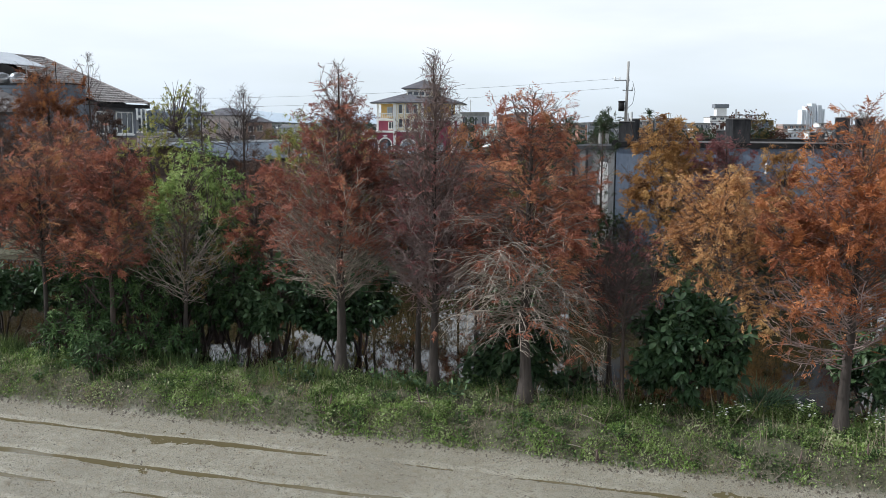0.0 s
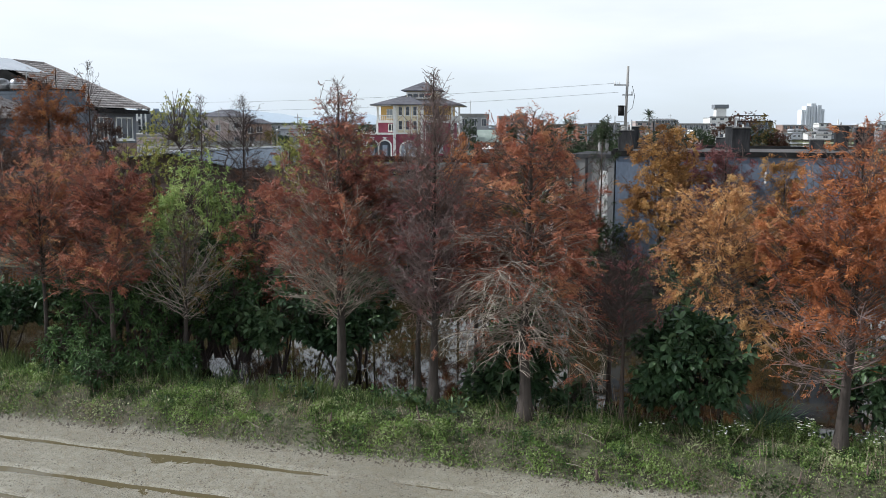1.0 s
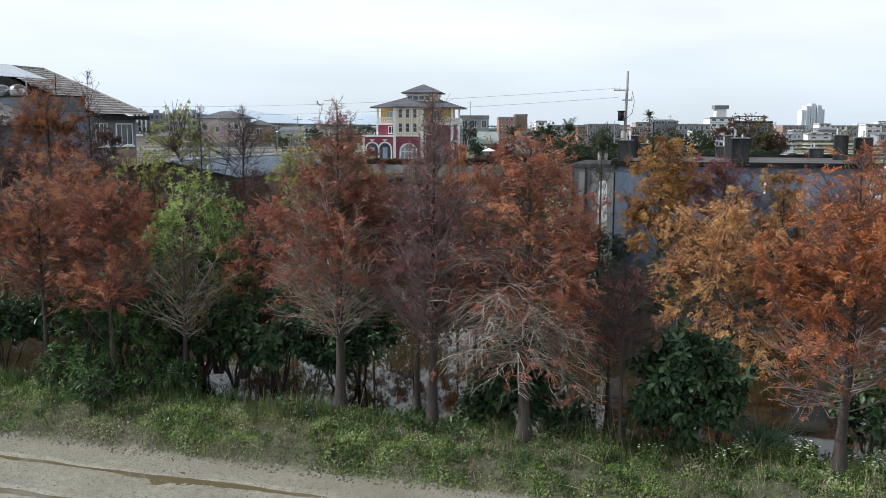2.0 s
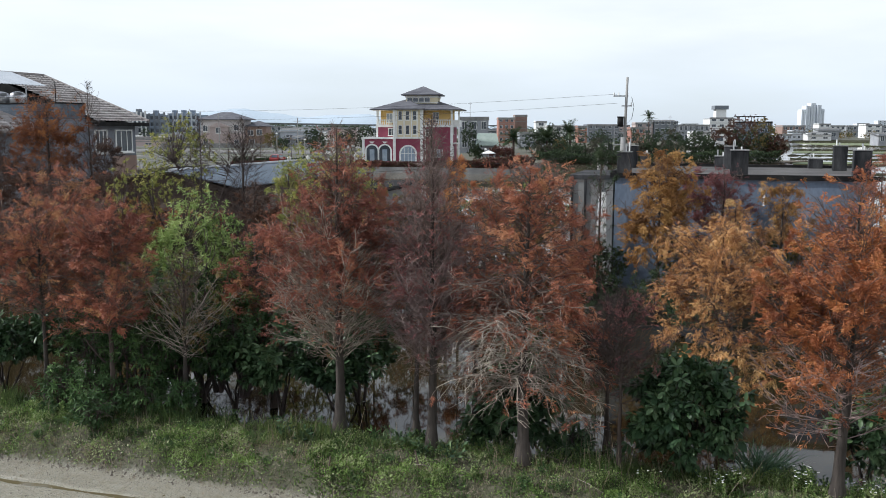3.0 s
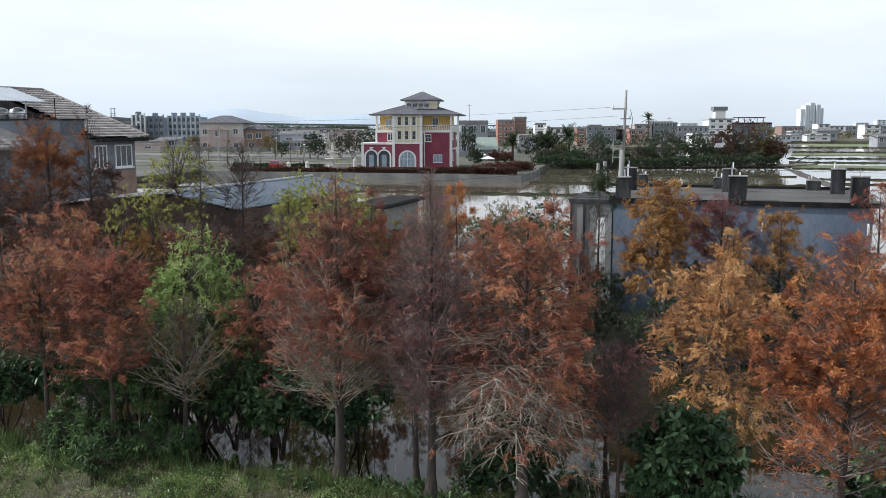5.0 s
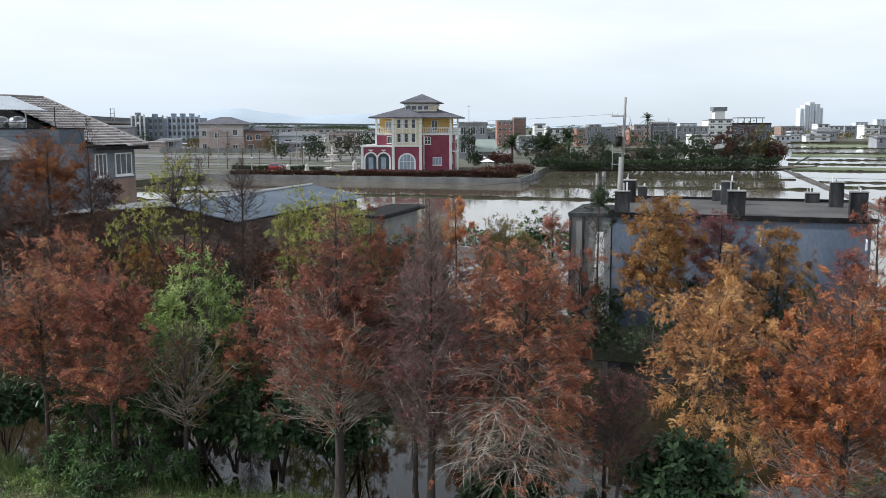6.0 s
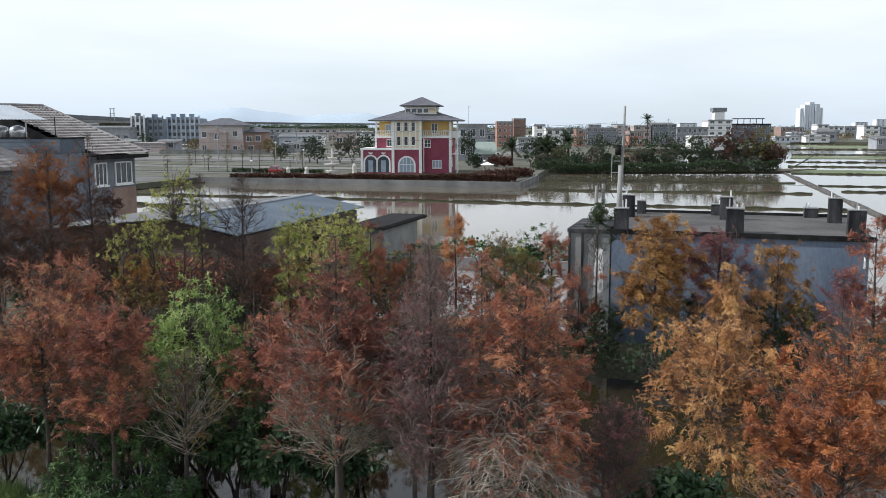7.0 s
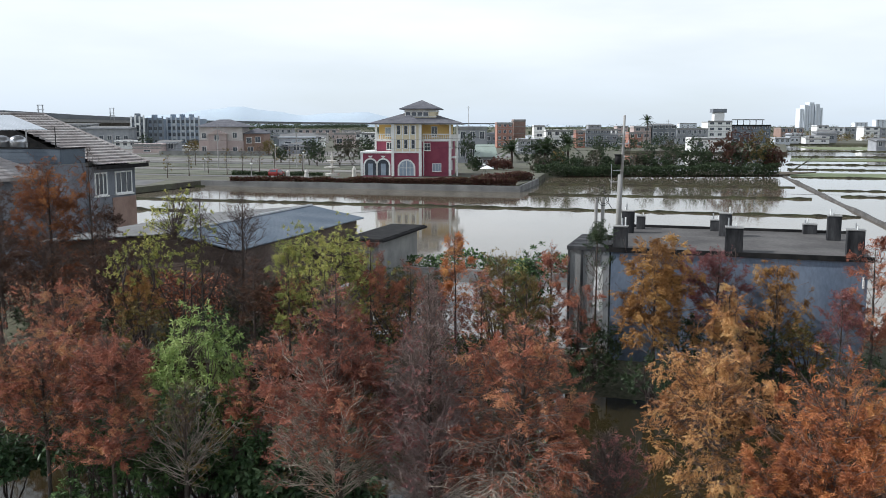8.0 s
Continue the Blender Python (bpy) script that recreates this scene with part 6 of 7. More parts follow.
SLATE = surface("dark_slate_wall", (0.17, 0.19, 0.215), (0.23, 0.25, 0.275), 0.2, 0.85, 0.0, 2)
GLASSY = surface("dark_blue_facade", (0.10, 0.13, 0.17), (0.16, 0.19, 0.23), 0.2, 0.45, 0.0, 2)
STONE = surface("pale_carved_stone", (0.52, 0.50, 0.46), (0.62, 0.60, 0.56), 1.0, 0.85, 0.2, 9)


def far_house(label, x, y, w, d, h, wall, floors, cols, roof):
    hs = thing("town_house", pose(x, y, 0.1), label, "building", "houses of the town")
    h -= 0.1
    part("wall", Geo().box(-w / 2, w / 2, 0, d, -0.3, h - (0 if roof == "parapet" else 0.6)), wall, hs)
    if roof in ("parapet", "tower", "frame"):
        part("parapet", Geo().box(-w / 2 - 0.15, w / 2 + 0.15, -0.15, d + 0.1, h - 0.9, h - 0.55).box(-w / 2 - 0.1, w / 2 + 0.1, -0.1, 0.12, h - 0.55, h), CONCRETE if roof != "frame" else DARK_EDGE, hs)
    if roof == "shed":
        part("roof", Geo().poly([(-w / 2 - 0.6, -0.6, h - 1.2), (w / 2 + 0.6, -0.6, h - 1.2), (w / 2 + 0.6, d + 0.5, h), (-w / 2 - 0.6, d + 0.5, h)], 0.15), TIN_LIGHT, hs)
    if roof == "hip":
        part("roof", hip_roof(-w / 2 - 0.6, w / 2 + 0.6, -0.6, d + 0.6, h - 1.4, 1.4), TIN_LIGHT, hs)
    if roof == "tower":
        part("stair_tower", Geo().box(-w * 0.2, w * 0.22, 2, 7, h, h + 4.2), WHITE, hs)
        part("tank_house", Geo().box(-w * 0.28, w * 0.3, 1.5, 7.5, h + 4.2, h + 6.2), SLATE, hs)
    if roof == "frame":
        for k in range(5):
            part("roof_post", Geo().box(-w * 0.35 + k * w * 0.16, -w * 0.35 + k * w * 0.16 + 0.3, 1, 1.3, h, h + 2.4), DARK_EDGE, hs)
        part("roof_frame", Geo().box(-w * 0.38, w * 0.34, 0.5, 8, h + 2.4, h + 2.8), DARK_EDGE, hs)
    fh = h / max(floors, 1)
    for f in range(floors):
        if floors > 1 and f:
            part("floor_band", Geo().box(-w / 2 - 0.06, w / 2 + 0.06, -0.07, 0.02, fh * f - 0.12, fh * f + 0.12), CONCRETE, hs)
        for c in range(cols):
            ww = min(w / cols * 0.55, 2.4)
            window(hs, -w / 2 + w * (c + 0.5) / cols, fh * f + fh * 0.3, round(ww, 1), round(min(fh * 0.48, 2.0), 1), y=-0.04, frame_m=WHITE, sill=False)
    return hs


# neighbouring pink house with hipped grey roof
nb = thing("pink_house", pose(-70.0, 290, 0.0), "two-storey pinkish house with grey hipped roof", "house")
part("wall", Geo().box(-7, 7, 0, 11, -0.2, 4.6), PINKISH, nb)
part("upper_wall", Geo().box(-6.8, 6.8, 0.15, 11, 4.6, 9.0), PALE_PINK, nb)
part("porch", Geo().box(-3.6, 2.0, -1.6, 0.0, -0.2, 6.6), PINKISH, nb)
part("porch_roof", Geo().add([(-4.2, -2.0, 6.6), (2.6, -2.0, 6.6), (-0.8, -2.0, 8.0), (-4.2, 0.1, 6.6), (2.6, 0.1, 6.6), (-0.8, 0.1, 8.0)], [(0, 1, 2), (5, 4, 3), (1, 4, 5, 2), (2, 5, 3, 0), (0, 3, 4, 1)]), PINKISH, nb)
part("side_wall", Geo().box(7, 13.5, 1.5, 11, -0.2, 6.8), WARM_WALL, nb)
part("roof", hip_roof(-8, 8.4, -1, 12, 9.0, 2.3), ROOF_TILE, nb)
part("side_roof", hip_roof(6.8, 14.2, 0.8, 11.6, 6.9, 1.6), ROOF_TILE, nb)
for x, z in ((-5.4, 5.2), (-1.0, 4.6), (4.4, 5.4), (-5.4, 1.0), (4.4, 0.8)):
    window(nb, x, z, 1.5, 1.8, y=-0.03 if abs(x + 1.0) > 0.1 else -1.63)
for x, z in ((8.6, 3.8), (11.4, 4.0), (9.0, 0.8)):
    window(nb, x, z, 1.8, 1.8, y=1.46)
part("garden_wall", Geo().box(-18, 16, -6, -5.7, -0.2, 1.5), CONCRETE, nb)

# slab tower far off; haze is put into its pale walls and window strips
tower = thing("high_rise", pose(607, 1500, 0.1), "high-rise apartment tower painted pale bluish for haze", "building")
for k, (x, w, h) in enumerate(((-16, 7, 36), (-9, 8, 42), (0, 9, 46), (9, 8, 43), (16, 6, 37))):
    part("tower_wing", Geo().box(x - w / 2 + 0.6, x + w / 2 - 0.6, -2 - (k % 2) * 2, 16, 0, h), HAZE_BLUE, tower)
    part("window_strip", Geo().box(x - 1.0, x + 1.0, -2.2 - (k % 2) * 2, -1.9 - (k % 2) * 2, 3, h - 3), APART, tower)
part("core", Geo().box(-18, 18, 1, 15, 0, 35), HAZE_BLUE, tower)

# elevated highway across the distance
def viaduct():
    """The highway runs away from the village, then bends to the right far off."""
    v = thing("viaduct", pose(0, 0, 0), "long dark elevated highway with sound barriers", "viaduct")
    line = [Vector(p) for p in ((-222, 440, 0), (-267, 643, 0), (-350, 1100, 0), (-405, 1560, 0), (-390, 2300, 0), (-268, 3200, 0), (250, 4250, 0))]

    def strip(z0, z1, w):
        vs, fs = [], []
        for i, p in enumerate(line):
            d = (line[min(i + 1, len(line) - 1)] - line[max(i - 1, 0)]).normalized()
            o = Vector((d.y, -d.x, 0)) * w
            vs += [(p - o) + Vector((0, 0, z1)), (p + o) + Vector((0, 0, z1)), (p + o) + Vector((0, 0, z0)), (p - o) + Vector((0, 0, z0))]
        for i in range(len(line) - 1):
            fs += [(4 * i + k, 4 * i + (k + 1) % 4, 4 * i + 4 + (k + 1) % 4, 4 * i + 4 + k) for k in range(4)]
        fs += [(3, 2, 1, 0), tuple(len(vs) - 4 + k for k in range(4))]
        return Geo().add(vs, fs)
    part("deck", strip(11.2, 13.4, 11), CONCRETE, v)
    part("barrier", strip(13.4, 16.4, 11.3), VIADUCT, v)
    me = Geo().box(-1.2, 1.2, -5, 5, 0, 11.2)
    pm = mesh_from("pier", me.v, me.f, CONCRETE)
    for a, b in zip(line[:3], line[1:4]):
        d = (b - a).normalized()
        for k in range(int((b - a).length / 50)):
            part("pier", pm, CONCRETE, v).matrix_basis = Matrix.Translation(a + d * (20 + 50 * k)) @ Matrix.Rotation(math.atan2(d.y, d.x), 4, "Z")
    for p, h in (((-263, 601), 22.5), ((-277, 770), 23.5)):
        for o in (-1.5, 1.5):
            part("mast_leg", Geo().box(p[0] + o - 0.25, p[0] + o + 0.25, p[1] - 0.3, p[1] + 0.3, 13, h), GALV, v)
        for z in (17, 19, h - 0.5):
            part("mast_platform", Geo().box(p[0] - 2.2, p[0] + 2.2, p[1] - 0.6, p[1] + 0.6, z, z + 0.4), GALV, v)
    return v


viaduct()

# hills on the skyline, their haze painted in as pale blue
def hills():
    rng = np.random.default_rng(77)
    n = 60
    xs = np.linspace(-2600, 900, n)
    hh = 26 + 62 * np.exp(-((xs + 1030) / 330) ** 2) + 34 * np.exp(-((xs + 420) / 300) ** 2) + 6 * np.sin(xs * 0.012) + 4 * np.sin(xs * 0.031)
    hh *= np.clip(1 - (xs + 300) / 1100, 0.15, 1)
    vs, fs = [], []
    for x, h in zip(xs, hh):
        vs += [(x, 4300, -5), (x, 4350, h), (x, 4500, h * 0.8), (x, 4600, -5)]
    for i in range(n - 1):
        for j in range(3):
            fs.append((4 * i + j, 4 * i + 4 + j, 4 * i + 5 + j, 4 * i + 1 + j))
    tagged(part("backdrop_hills", Geo().add(vs, fs), HILLS, smooth=True), "hills painted faint blue to look hazy", "hills", kind="structure")


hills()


def far_tree(x, y, h, r, leaf, seed, k=700, label="dark green broad tree by the paddies", group="tree belt by the paddies", size=0.42, low=0.1, name="garden_tree", z=0.0):
    return broadleaf(label, x, y, z, h, r, leaf, seed, leaves=k, size=size, width=0.45, name=name, category="tree", group=group, low=low, stems=5, open_=0.8, droop=0.3, spread=1.0, simple=True)


rng = random.Random(9)
for i in range(26):
    x = 21 + i * 1.95 + rng.uniform(-1.2, 1.2)
    y = 187 + 0.06 * (x - 20) + rng.uniform(0, 7)
    far_tree(x, y, rng.choice((3.4, 4.6, 5.4, 6.2)) + rng.uniform(-0.8, 0.8) + 0.04 * i, rng.uniform(1.6, 3.0), LEAF_FAR if i % 5 else LEAF_DULL, 300 + i, 1500, z=-0.6, size=0.34)
for i, (x, y, h, r) in enumerate(((62, 189, 11.2, 3.6), (66.5, 190, 9.6, 3.0), (59.0, 192, 8.2, 2.6), (69, 188, 6.5, 2.0))):
    far_tree(x, y, h, r, LEAF_PLUM_DARK if i != 1 else LEAF_OLIVE, 340 + i, 3000, "dark reddish-brown tree at the end of the belt", z=-0.6, size=0.32)
for i, (px_, D, h, r, lf) in enumerate(((550, 215, 7.0, 2.2, LEAF_FAR), (564, 212, 5.6, 2.2, LEAF_FAR), (604, 215, 6.4, 2.8, LEAF_DULL), (626, 218, 7.0, 2.6, LEAF_DULL), (648, 210, 6.8, 2.0, LEAF_FAR), (830, 205, 8.6, 1.6, LEAF_FAR), (876, 196, 2.4, 1.8, LEAF_HEDGE),
                                        (893, 194, 2.2, 1.8, LEAF_HEDGE), (840, 190, 3.0, 1.6, LEAF_FAR), (942, 205, 6.2, 1.9, LEAF_FAR), (958, 204, 6.6, 2.2, LEAF_FAR), (975, 206, 7.0, 1.8, LEAF_FAR), (988, 200, 4.0, 1.9, LEAF_OLIVE), (500, 230, 3.6, 2.0, LEAF_FAR),
                                        (262, 330, 6.0, 3.0, LEAF_FAR), (345, 300, 5.0, 2.4, LEAF_OLIVE), (478, 285, 5.0, 2.4, LEAF_OLIVE), (300, 320, 3.0, 2.4, LEAF_OLIVE), (1000, 300, 7.0, 3.0, LEAF_FAR), (1060, 300, 6.0, 3.0, LEAF_FAR), (1110, 300, 6.5, 3.2, LEAF_FAR), (1170, 300, 7.0, 3.2, LEAF_FAR), (1230, 305, 6.0, 3.2, LEAF_FAR))):
    far_tree((px_ - 782) / 1600 * D, D, h, r, lf, 360 + i, 1700, "garden tree near the villas", "garden trees", size=0.34)

for i, (px_, D, h) in enumerate(((300, 165, 4.2), (338, 172, 5.0), (372, 180, 4.4), (405, 176, 5.2), (432, 190, 4.6), (462, 186, 5.4), (489, 200, 4.8), (516, 196, 5.0), (538, 188, 4.2), (350, 215, 5.5), (448, 230, 5.8))):
    cypress("small bare garden tree with thin grey branches", (px_ - 782) / 1600 * D, D, 0.0, h, 1.3, 1.0, LEAF_OLIVE, 700 + i, girth=0.09, limbs=22, sprays=260, size=0.3, twig=TWIG_DARK, tips=TWIG_DARK, bark=BARK_DARK, twigs=0.25, fine=0.02,
            group="bare garden trees", name="garden_tree", dense=((0, 1), (1, 1)))


def far_line(x0, y0, x1, y1, n, h, leaf, seed, label):
    """A distant belt of many small trees in one mesh."""
    rng = np.random.default_rng(seed)
    k = n * 60
    t = rng.integers(0, n, k)
    cx, cy = x0 + (x1 - x0) * (np.arange(n) + rng.uniform(-0.4, 0.4, n)) / n, y0 + (y1 - y0) * np.arange(n) / n + rng.uniform(-8, 8, n)
    hh = h * rng.uniform(0.4, 1.2, n)
    d = unit(rng.normal(size=(k, 3))) * rng.uniform(0.4, 1, (k, 1))
    p = np.stack([cx[t] + d[:, 0] * hh[t] * 0.7, cy[t] + d[:, 1] * hh[t] * 0.7, hh[t] * (0.52 + 0.48 * d[:, 2])], -1)
    v, f = blades(rng, p, unit(rng.normal(size=(k, 3))), rng.uniform(0.6, 1.4, k) * h * 0.14, rng.uniform(0.6, 1.2, k) * h * 0.06)
    ob = new("far_woods", mesh_from("far_woods", v, f, leaf, tone=np.repeat(rng.uniform(0, 1, k), 4)))
    return tagged(ob, label, "woods", kind="stuff")


far_line(-230, 470, 420, 640, 110, 5.5, LEAF_FAR, 1, "scattered dark green trees among the far houses")
far_line(110, 520, 330, 540, 60, 5.0, LEAF_OLIVE, 2, "row of dull green trees before the far houses")
far_line(-300, 800, 800, 1100, 120, 8.0, LEAF_FAR, 3, "belt of trees on the skyline")
far_line(-900, 800, 1000, 2300, 380, 9.0, LEAF_FAR, 5, "dark trees under and behind the viaduct")
far_line(-330, 640, -480, 1700, 150, 11.0, LEAF_FAR, 7, "dull woods behind the elevated highway")
far_line(-385, 1450, -255, 3150, 280, 13.0, LEAF_FAR, 8, "dark trees below the far stretch of the highway")
far_line(-440, 470, -100, 740, 70, 9.0, LEAF_FAR, 6, "dark trees before the viaduct")
far_line(-60, 330, 130, 345, 46, 5.0, LEAF_FAR, 4, "hedgerow trees behind the villa")


def palm(x, y, h, seed):
    rng = random.Random(seed)
    t = thing("palm_tree", pose(x, y, 0), "date palm with a round head of feathery fronds", "palm tree", "garden palms")
    part("trunk", Geo().tube([(0, 0, 0), (0.1, 0, h * 0.5), (0.05, 0.1, h)], [0.32, 0.26, 0.24], 8), BARK_DARK, t)
    for k in range(34):
        az, el = k * 2.4, radians(rng.uniform(-25, 75))
        L = rng.uniform(3.2, 4.2)
        pts = []
        for i in range(6):
            s = i / 5
            pts.append(Vector((math.cos(az) * math.cos(el) * L * s, math.sin(az) * math.cos(el) * L * s, h + math.sin(el) * L * s - 0.9 * s * s)))
        vs, fs = [], []
        side = Vector((-math.sin(az), math.cos(az), 0))
        for i in range(5):
            for e in (-1, 1):
                for q in range(3):
                    p = pts[i].lerp(pts[i + 1], q / 3)
                    tip = p + side * e * 0.7 + (pts[i + 1] - pts[i]) * 0.9 - Vector((0, 0, 0.15))
                    b = len(vs)
                    vs += [p, p + (pts[i + 1] - pts[i]) * 0.26, tip]
                    fs.append((b, b + 1, b + 2))
        me = mesh_from("frond", vs, fs, LEAF_FAR, tone=[rng.random()] * len(vs))
        part("frond", me, LEAF_FAR, t)


palm((906 - 782) / 1600 * 200, 200, 4.2, 1)
palm((965 - 782) / 1600 * 203, 203, 4.2, 4)
palm((1005 - 782) / 1600 * 206, 206, 5.4, 2)
palm((1143 - 782) / 1600 * 420, 420, 11.5, 3)

# fountain, statues, car, lamps on the lane before the villa
fx, fy = (590 - 782) / 1600 * 172, 172
ft = thing("fountain", pose(fx, fy, 0), "three-tiered pale stone garden fountain", "fountain")
part("basin", Geo().cyl(0, 0, 0, 0.5, 1.2, 1.3, 18), STONE, ft)
part("stem", Geo().cyl(0, 0, 0.5, 3.2, 0.32, 0.16, 12), STONE, ft)
for z, r in ((1.6, 1.55), (2.8, 0.95)):
    part("bowl", Geo().cyl(0, 0, z - 0.3, z, 0.3, r, 18).cyl(0, 0, z, z + 0.14, r, r, 18), STONE, ft)
part("finial", Geo().cyl(0, 0, 3.2, 3.7, 0.16, 0.26, 10).cyl(0, 0, 3.7, 4.6, 0.26, 0.08, 10), STONE, ft)
for i, (px_, h) in enumerate(((545, 1.3), (629, 1.9), (512, 1.2))):
    st = tagged(part("garden_statue", Geo().cyl(0, 0, 0, 0.5, 0.45, 0.4, 10).cyl(0, 0, 0.5, h * 0.7, 0.34, 0.4, 10).cyl(0, 0, h * 0.7, h, 0.4, 0.12, 10), STONE), "pale stone garden statue on a plinth", "statue", "garden statues")
    st.matrix_world = pose((px_ - 782) / 1600 * 170, 170, 0)

car = thing("car", pose((492 - 782) / 1600 * 168, 168, 0.06, 0, 0, 78), "red hatchback car parked on the lane", "car")
g = Geo()
prof = [(-1.95, 0.35), (-1.98, 0.75), (-1.75, 0.95), (-1.5, 1.42), (-0.9, 1.52), (0.35, 1.5), (1.0, 1.0), (1.8, 0.86), (1.98, 0.6), (1.95, 0.33)]
for w in (1,):
    vs = [(x, -0.85 if z < 1.1 else -0.68, z) for x, z in prof] + [(x, 0.85 if z < 1.1 else 0.68, z) for x, z in prof]
    n = len(prof)
    g.add(vs, [tuple(range(n)), tuple(range(2 * n - 1, n - 1, -1))] + [(i, n + i, n + (i + 1) % n, (i + 1) % n) for i in range(n)])
part("body", g, CAR_RED, car)
part("side_window", Geo().add([(-1.4, -0.86, 1.0), (0.8, -0.86, 1.0), (0.3, -0.72, 1.42), (-1.2, -0.72, 1.42)], [(0, 1, 2, 3)]), GLASS, car)
part("side_window", Geo().add([(-1.4, 0.86, 1.0), (0.8, 0.86, 1.0), (0.3, 0.72, 1.42), (-1.2, 0.72, 1.42)], [(3, 2, 1, 0)]), GLASS, car)
part("rear_window", Geo().add([(-1.79, -0.65, 0.98), (-1.79, 0.65, 0.98), (-1.53, 0.55, 1.4), (-1.53, -0.55, 1.4)], [(0, 3, 2, 1)]), GLASS, car)
for x in (-1.25, 1.25):
    for y in (-0.82, 0.82):
        wh = part("wheel", Geo().tube([(x, y - 0.1, 0.32), (x, y + 0.1, 0.32)], 0.32, 14), BLACK, car)
        part("rim", Geo().tube([(x, y - 0.105, 0.32), (x, y + 0.105, 0.32)], 0.19, 10), GALV, wh)
for i, (px_, D, h) in enumerate(((390, 200, 9.5), (528, 205, 8.6), (491, 205, 5.0), (1429, 400, 10.5), (448, 172, 2.2), (365, 190, 2.4), (540, 180, 4.0), (858, 160, 2.6), (1180, 420, 12), (830, 420, 18), (205, 330, 8), (147, 330, 10))):
    lp = thing("lamp_post", pose((px_ - 782) / 1600 * D, D, 0), "slim grey lamp or utility post", "post", "posts along the lanes")
    part("shaft", Geo().cyl(0, 0, 0, h, 0.13, 0.09, 8), POLE_WOOD, lp)
    if h > 7:
        part("crossarm", Geo().box(-0.9, 0.9, -0.05, 0.05, h - 0.8, h - 0.65), GALV, lp)
    else:
        part("lamp_head", Geo().cyl(0, 0, h, h + 0.12, 0.1, 0.28, 8).cyl(0, 0, h + 0.12, h + 0.3, 0.28, 0.05, 8), WHITE, lp)
par = thing("parasol", pose((863 - 782) / 1600 * 160, 160, 0), "white garden parasol behind the hedge", "parasol")
part("pole", Geo().cyl(0, 0, 0, 2.3, 0.04), GALV, par)
part("canopy", Geo().cyl(0, 0, 2.0, 2.55, 1.3, 0.05, 10), WHITE, par)
hut = thing("garden_hut", pose((861 - 782) / 1600 * 205, 205, 0), "small hut with grey-green sheet roof", "hut")
part("wall", Geo().box(-2.2, 2.2, 0, 4, 0, 2.6), GREY_WALL, hut)
part("roof", Geo().poly([(-2.7, -0.8, 2.5), (2.7, -0.8, 2.5), (2.2, 3.6, 5.2), (-2.2, 3.6, 5.2)], 0.12), TIN_GREEN, hut)
for x in (-1.2, 0.9):
    window(hut, x, 0.9, 1.0, 1.0, y=-0.03, sill=False)
# ---------------------------------------------------------------- houses of the town beyond the paddies
def apartment(label, x, y, w, d, h, wall, floors, bays, pier):
    """A block of flats: piers between the bays, balcony slabs, dark recesses and huts on the roof."""
    hs = thing("apartment_block", pose(x, y, 0.1), label, "building", "blocks of flats")
    part("wall", Geo().box(-w / 2, w / 2, 0, d, -0.3, h - 0.6), wall, hs)
    part("parapet", Geo().box(-w / 2 - 0.1, w / 2 + 0.1, -0.1, 0.15, h - 0.6, h), wall, hs)
    fh, bw = (h - 0.6) / floors, w / bays
    for c in range(bays + 1):
        px = -w / 2 + bw * c
        part("pier", Geo().box(px - 0.28, px + 0.28, -0.8, 0.0, -0.2, h + (0.7 if c % 2 else 0.1)), pier, hs)
    for f in range(floors):
        for c in range(bays):
            cx = -w / 2 + bw * (c + 0.5)
            part("balcony", Geo().box(cx - bw * 0.36, cx + bw * 0.36, -0.6, 0.0, fh * f - 0.1, fh * f + (0.9 if (c + f) % 3 else 0.15)), pier if (c % 2) else wall, hs)
            window(hs, cx, fh * f + 0.95, round(bw * 0.62, 1), round(fh * 0.52, 1), y=-0.04, frame_m=SLATE, sill=False)
    for k in range(max(bays // 2, 1)):
        cx = -w / 2 + bw * (2 * k + 1)
        part("roof_hut", Geo().box(cx - 0.9, cx + 0.9, 1.5, 4.5, h - 0.6, h + 1.5), wall, hs)
    return hs


# wall colours lean pale here to stand for distance haze
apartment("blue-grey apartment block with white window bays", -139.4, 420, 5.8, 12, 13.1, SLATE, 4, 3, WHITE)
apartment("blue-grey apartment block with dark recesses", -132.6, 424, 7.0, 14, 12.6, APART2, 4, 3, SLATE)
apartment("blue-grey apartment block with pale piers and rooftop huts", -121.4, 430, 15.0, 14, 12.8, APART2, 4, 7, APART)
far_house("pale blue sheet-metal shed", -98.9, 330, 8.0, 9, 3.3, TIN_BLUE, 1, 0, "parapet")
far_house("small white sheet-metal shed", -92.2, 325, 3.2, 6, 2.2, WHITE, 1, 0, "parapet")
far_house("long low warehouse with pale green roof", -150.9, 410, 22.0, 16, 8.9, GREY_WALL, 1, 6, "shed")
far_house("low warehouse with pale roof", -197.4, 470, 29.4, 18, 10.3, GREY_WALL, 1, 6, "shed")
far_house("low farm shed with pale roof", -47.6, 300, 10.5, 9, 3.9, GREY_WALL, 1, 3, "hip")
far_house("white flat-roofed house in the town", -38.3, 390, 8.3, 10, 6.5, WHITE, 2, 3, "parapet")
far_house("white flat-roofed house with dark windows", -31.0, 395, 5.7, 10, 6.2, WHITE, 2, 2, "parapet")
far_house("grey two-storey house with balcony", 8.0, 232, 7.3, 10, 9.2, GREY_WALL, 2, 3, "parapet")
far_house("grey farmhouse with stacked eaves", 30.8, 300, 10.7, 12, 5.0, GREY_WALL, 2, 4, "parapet")
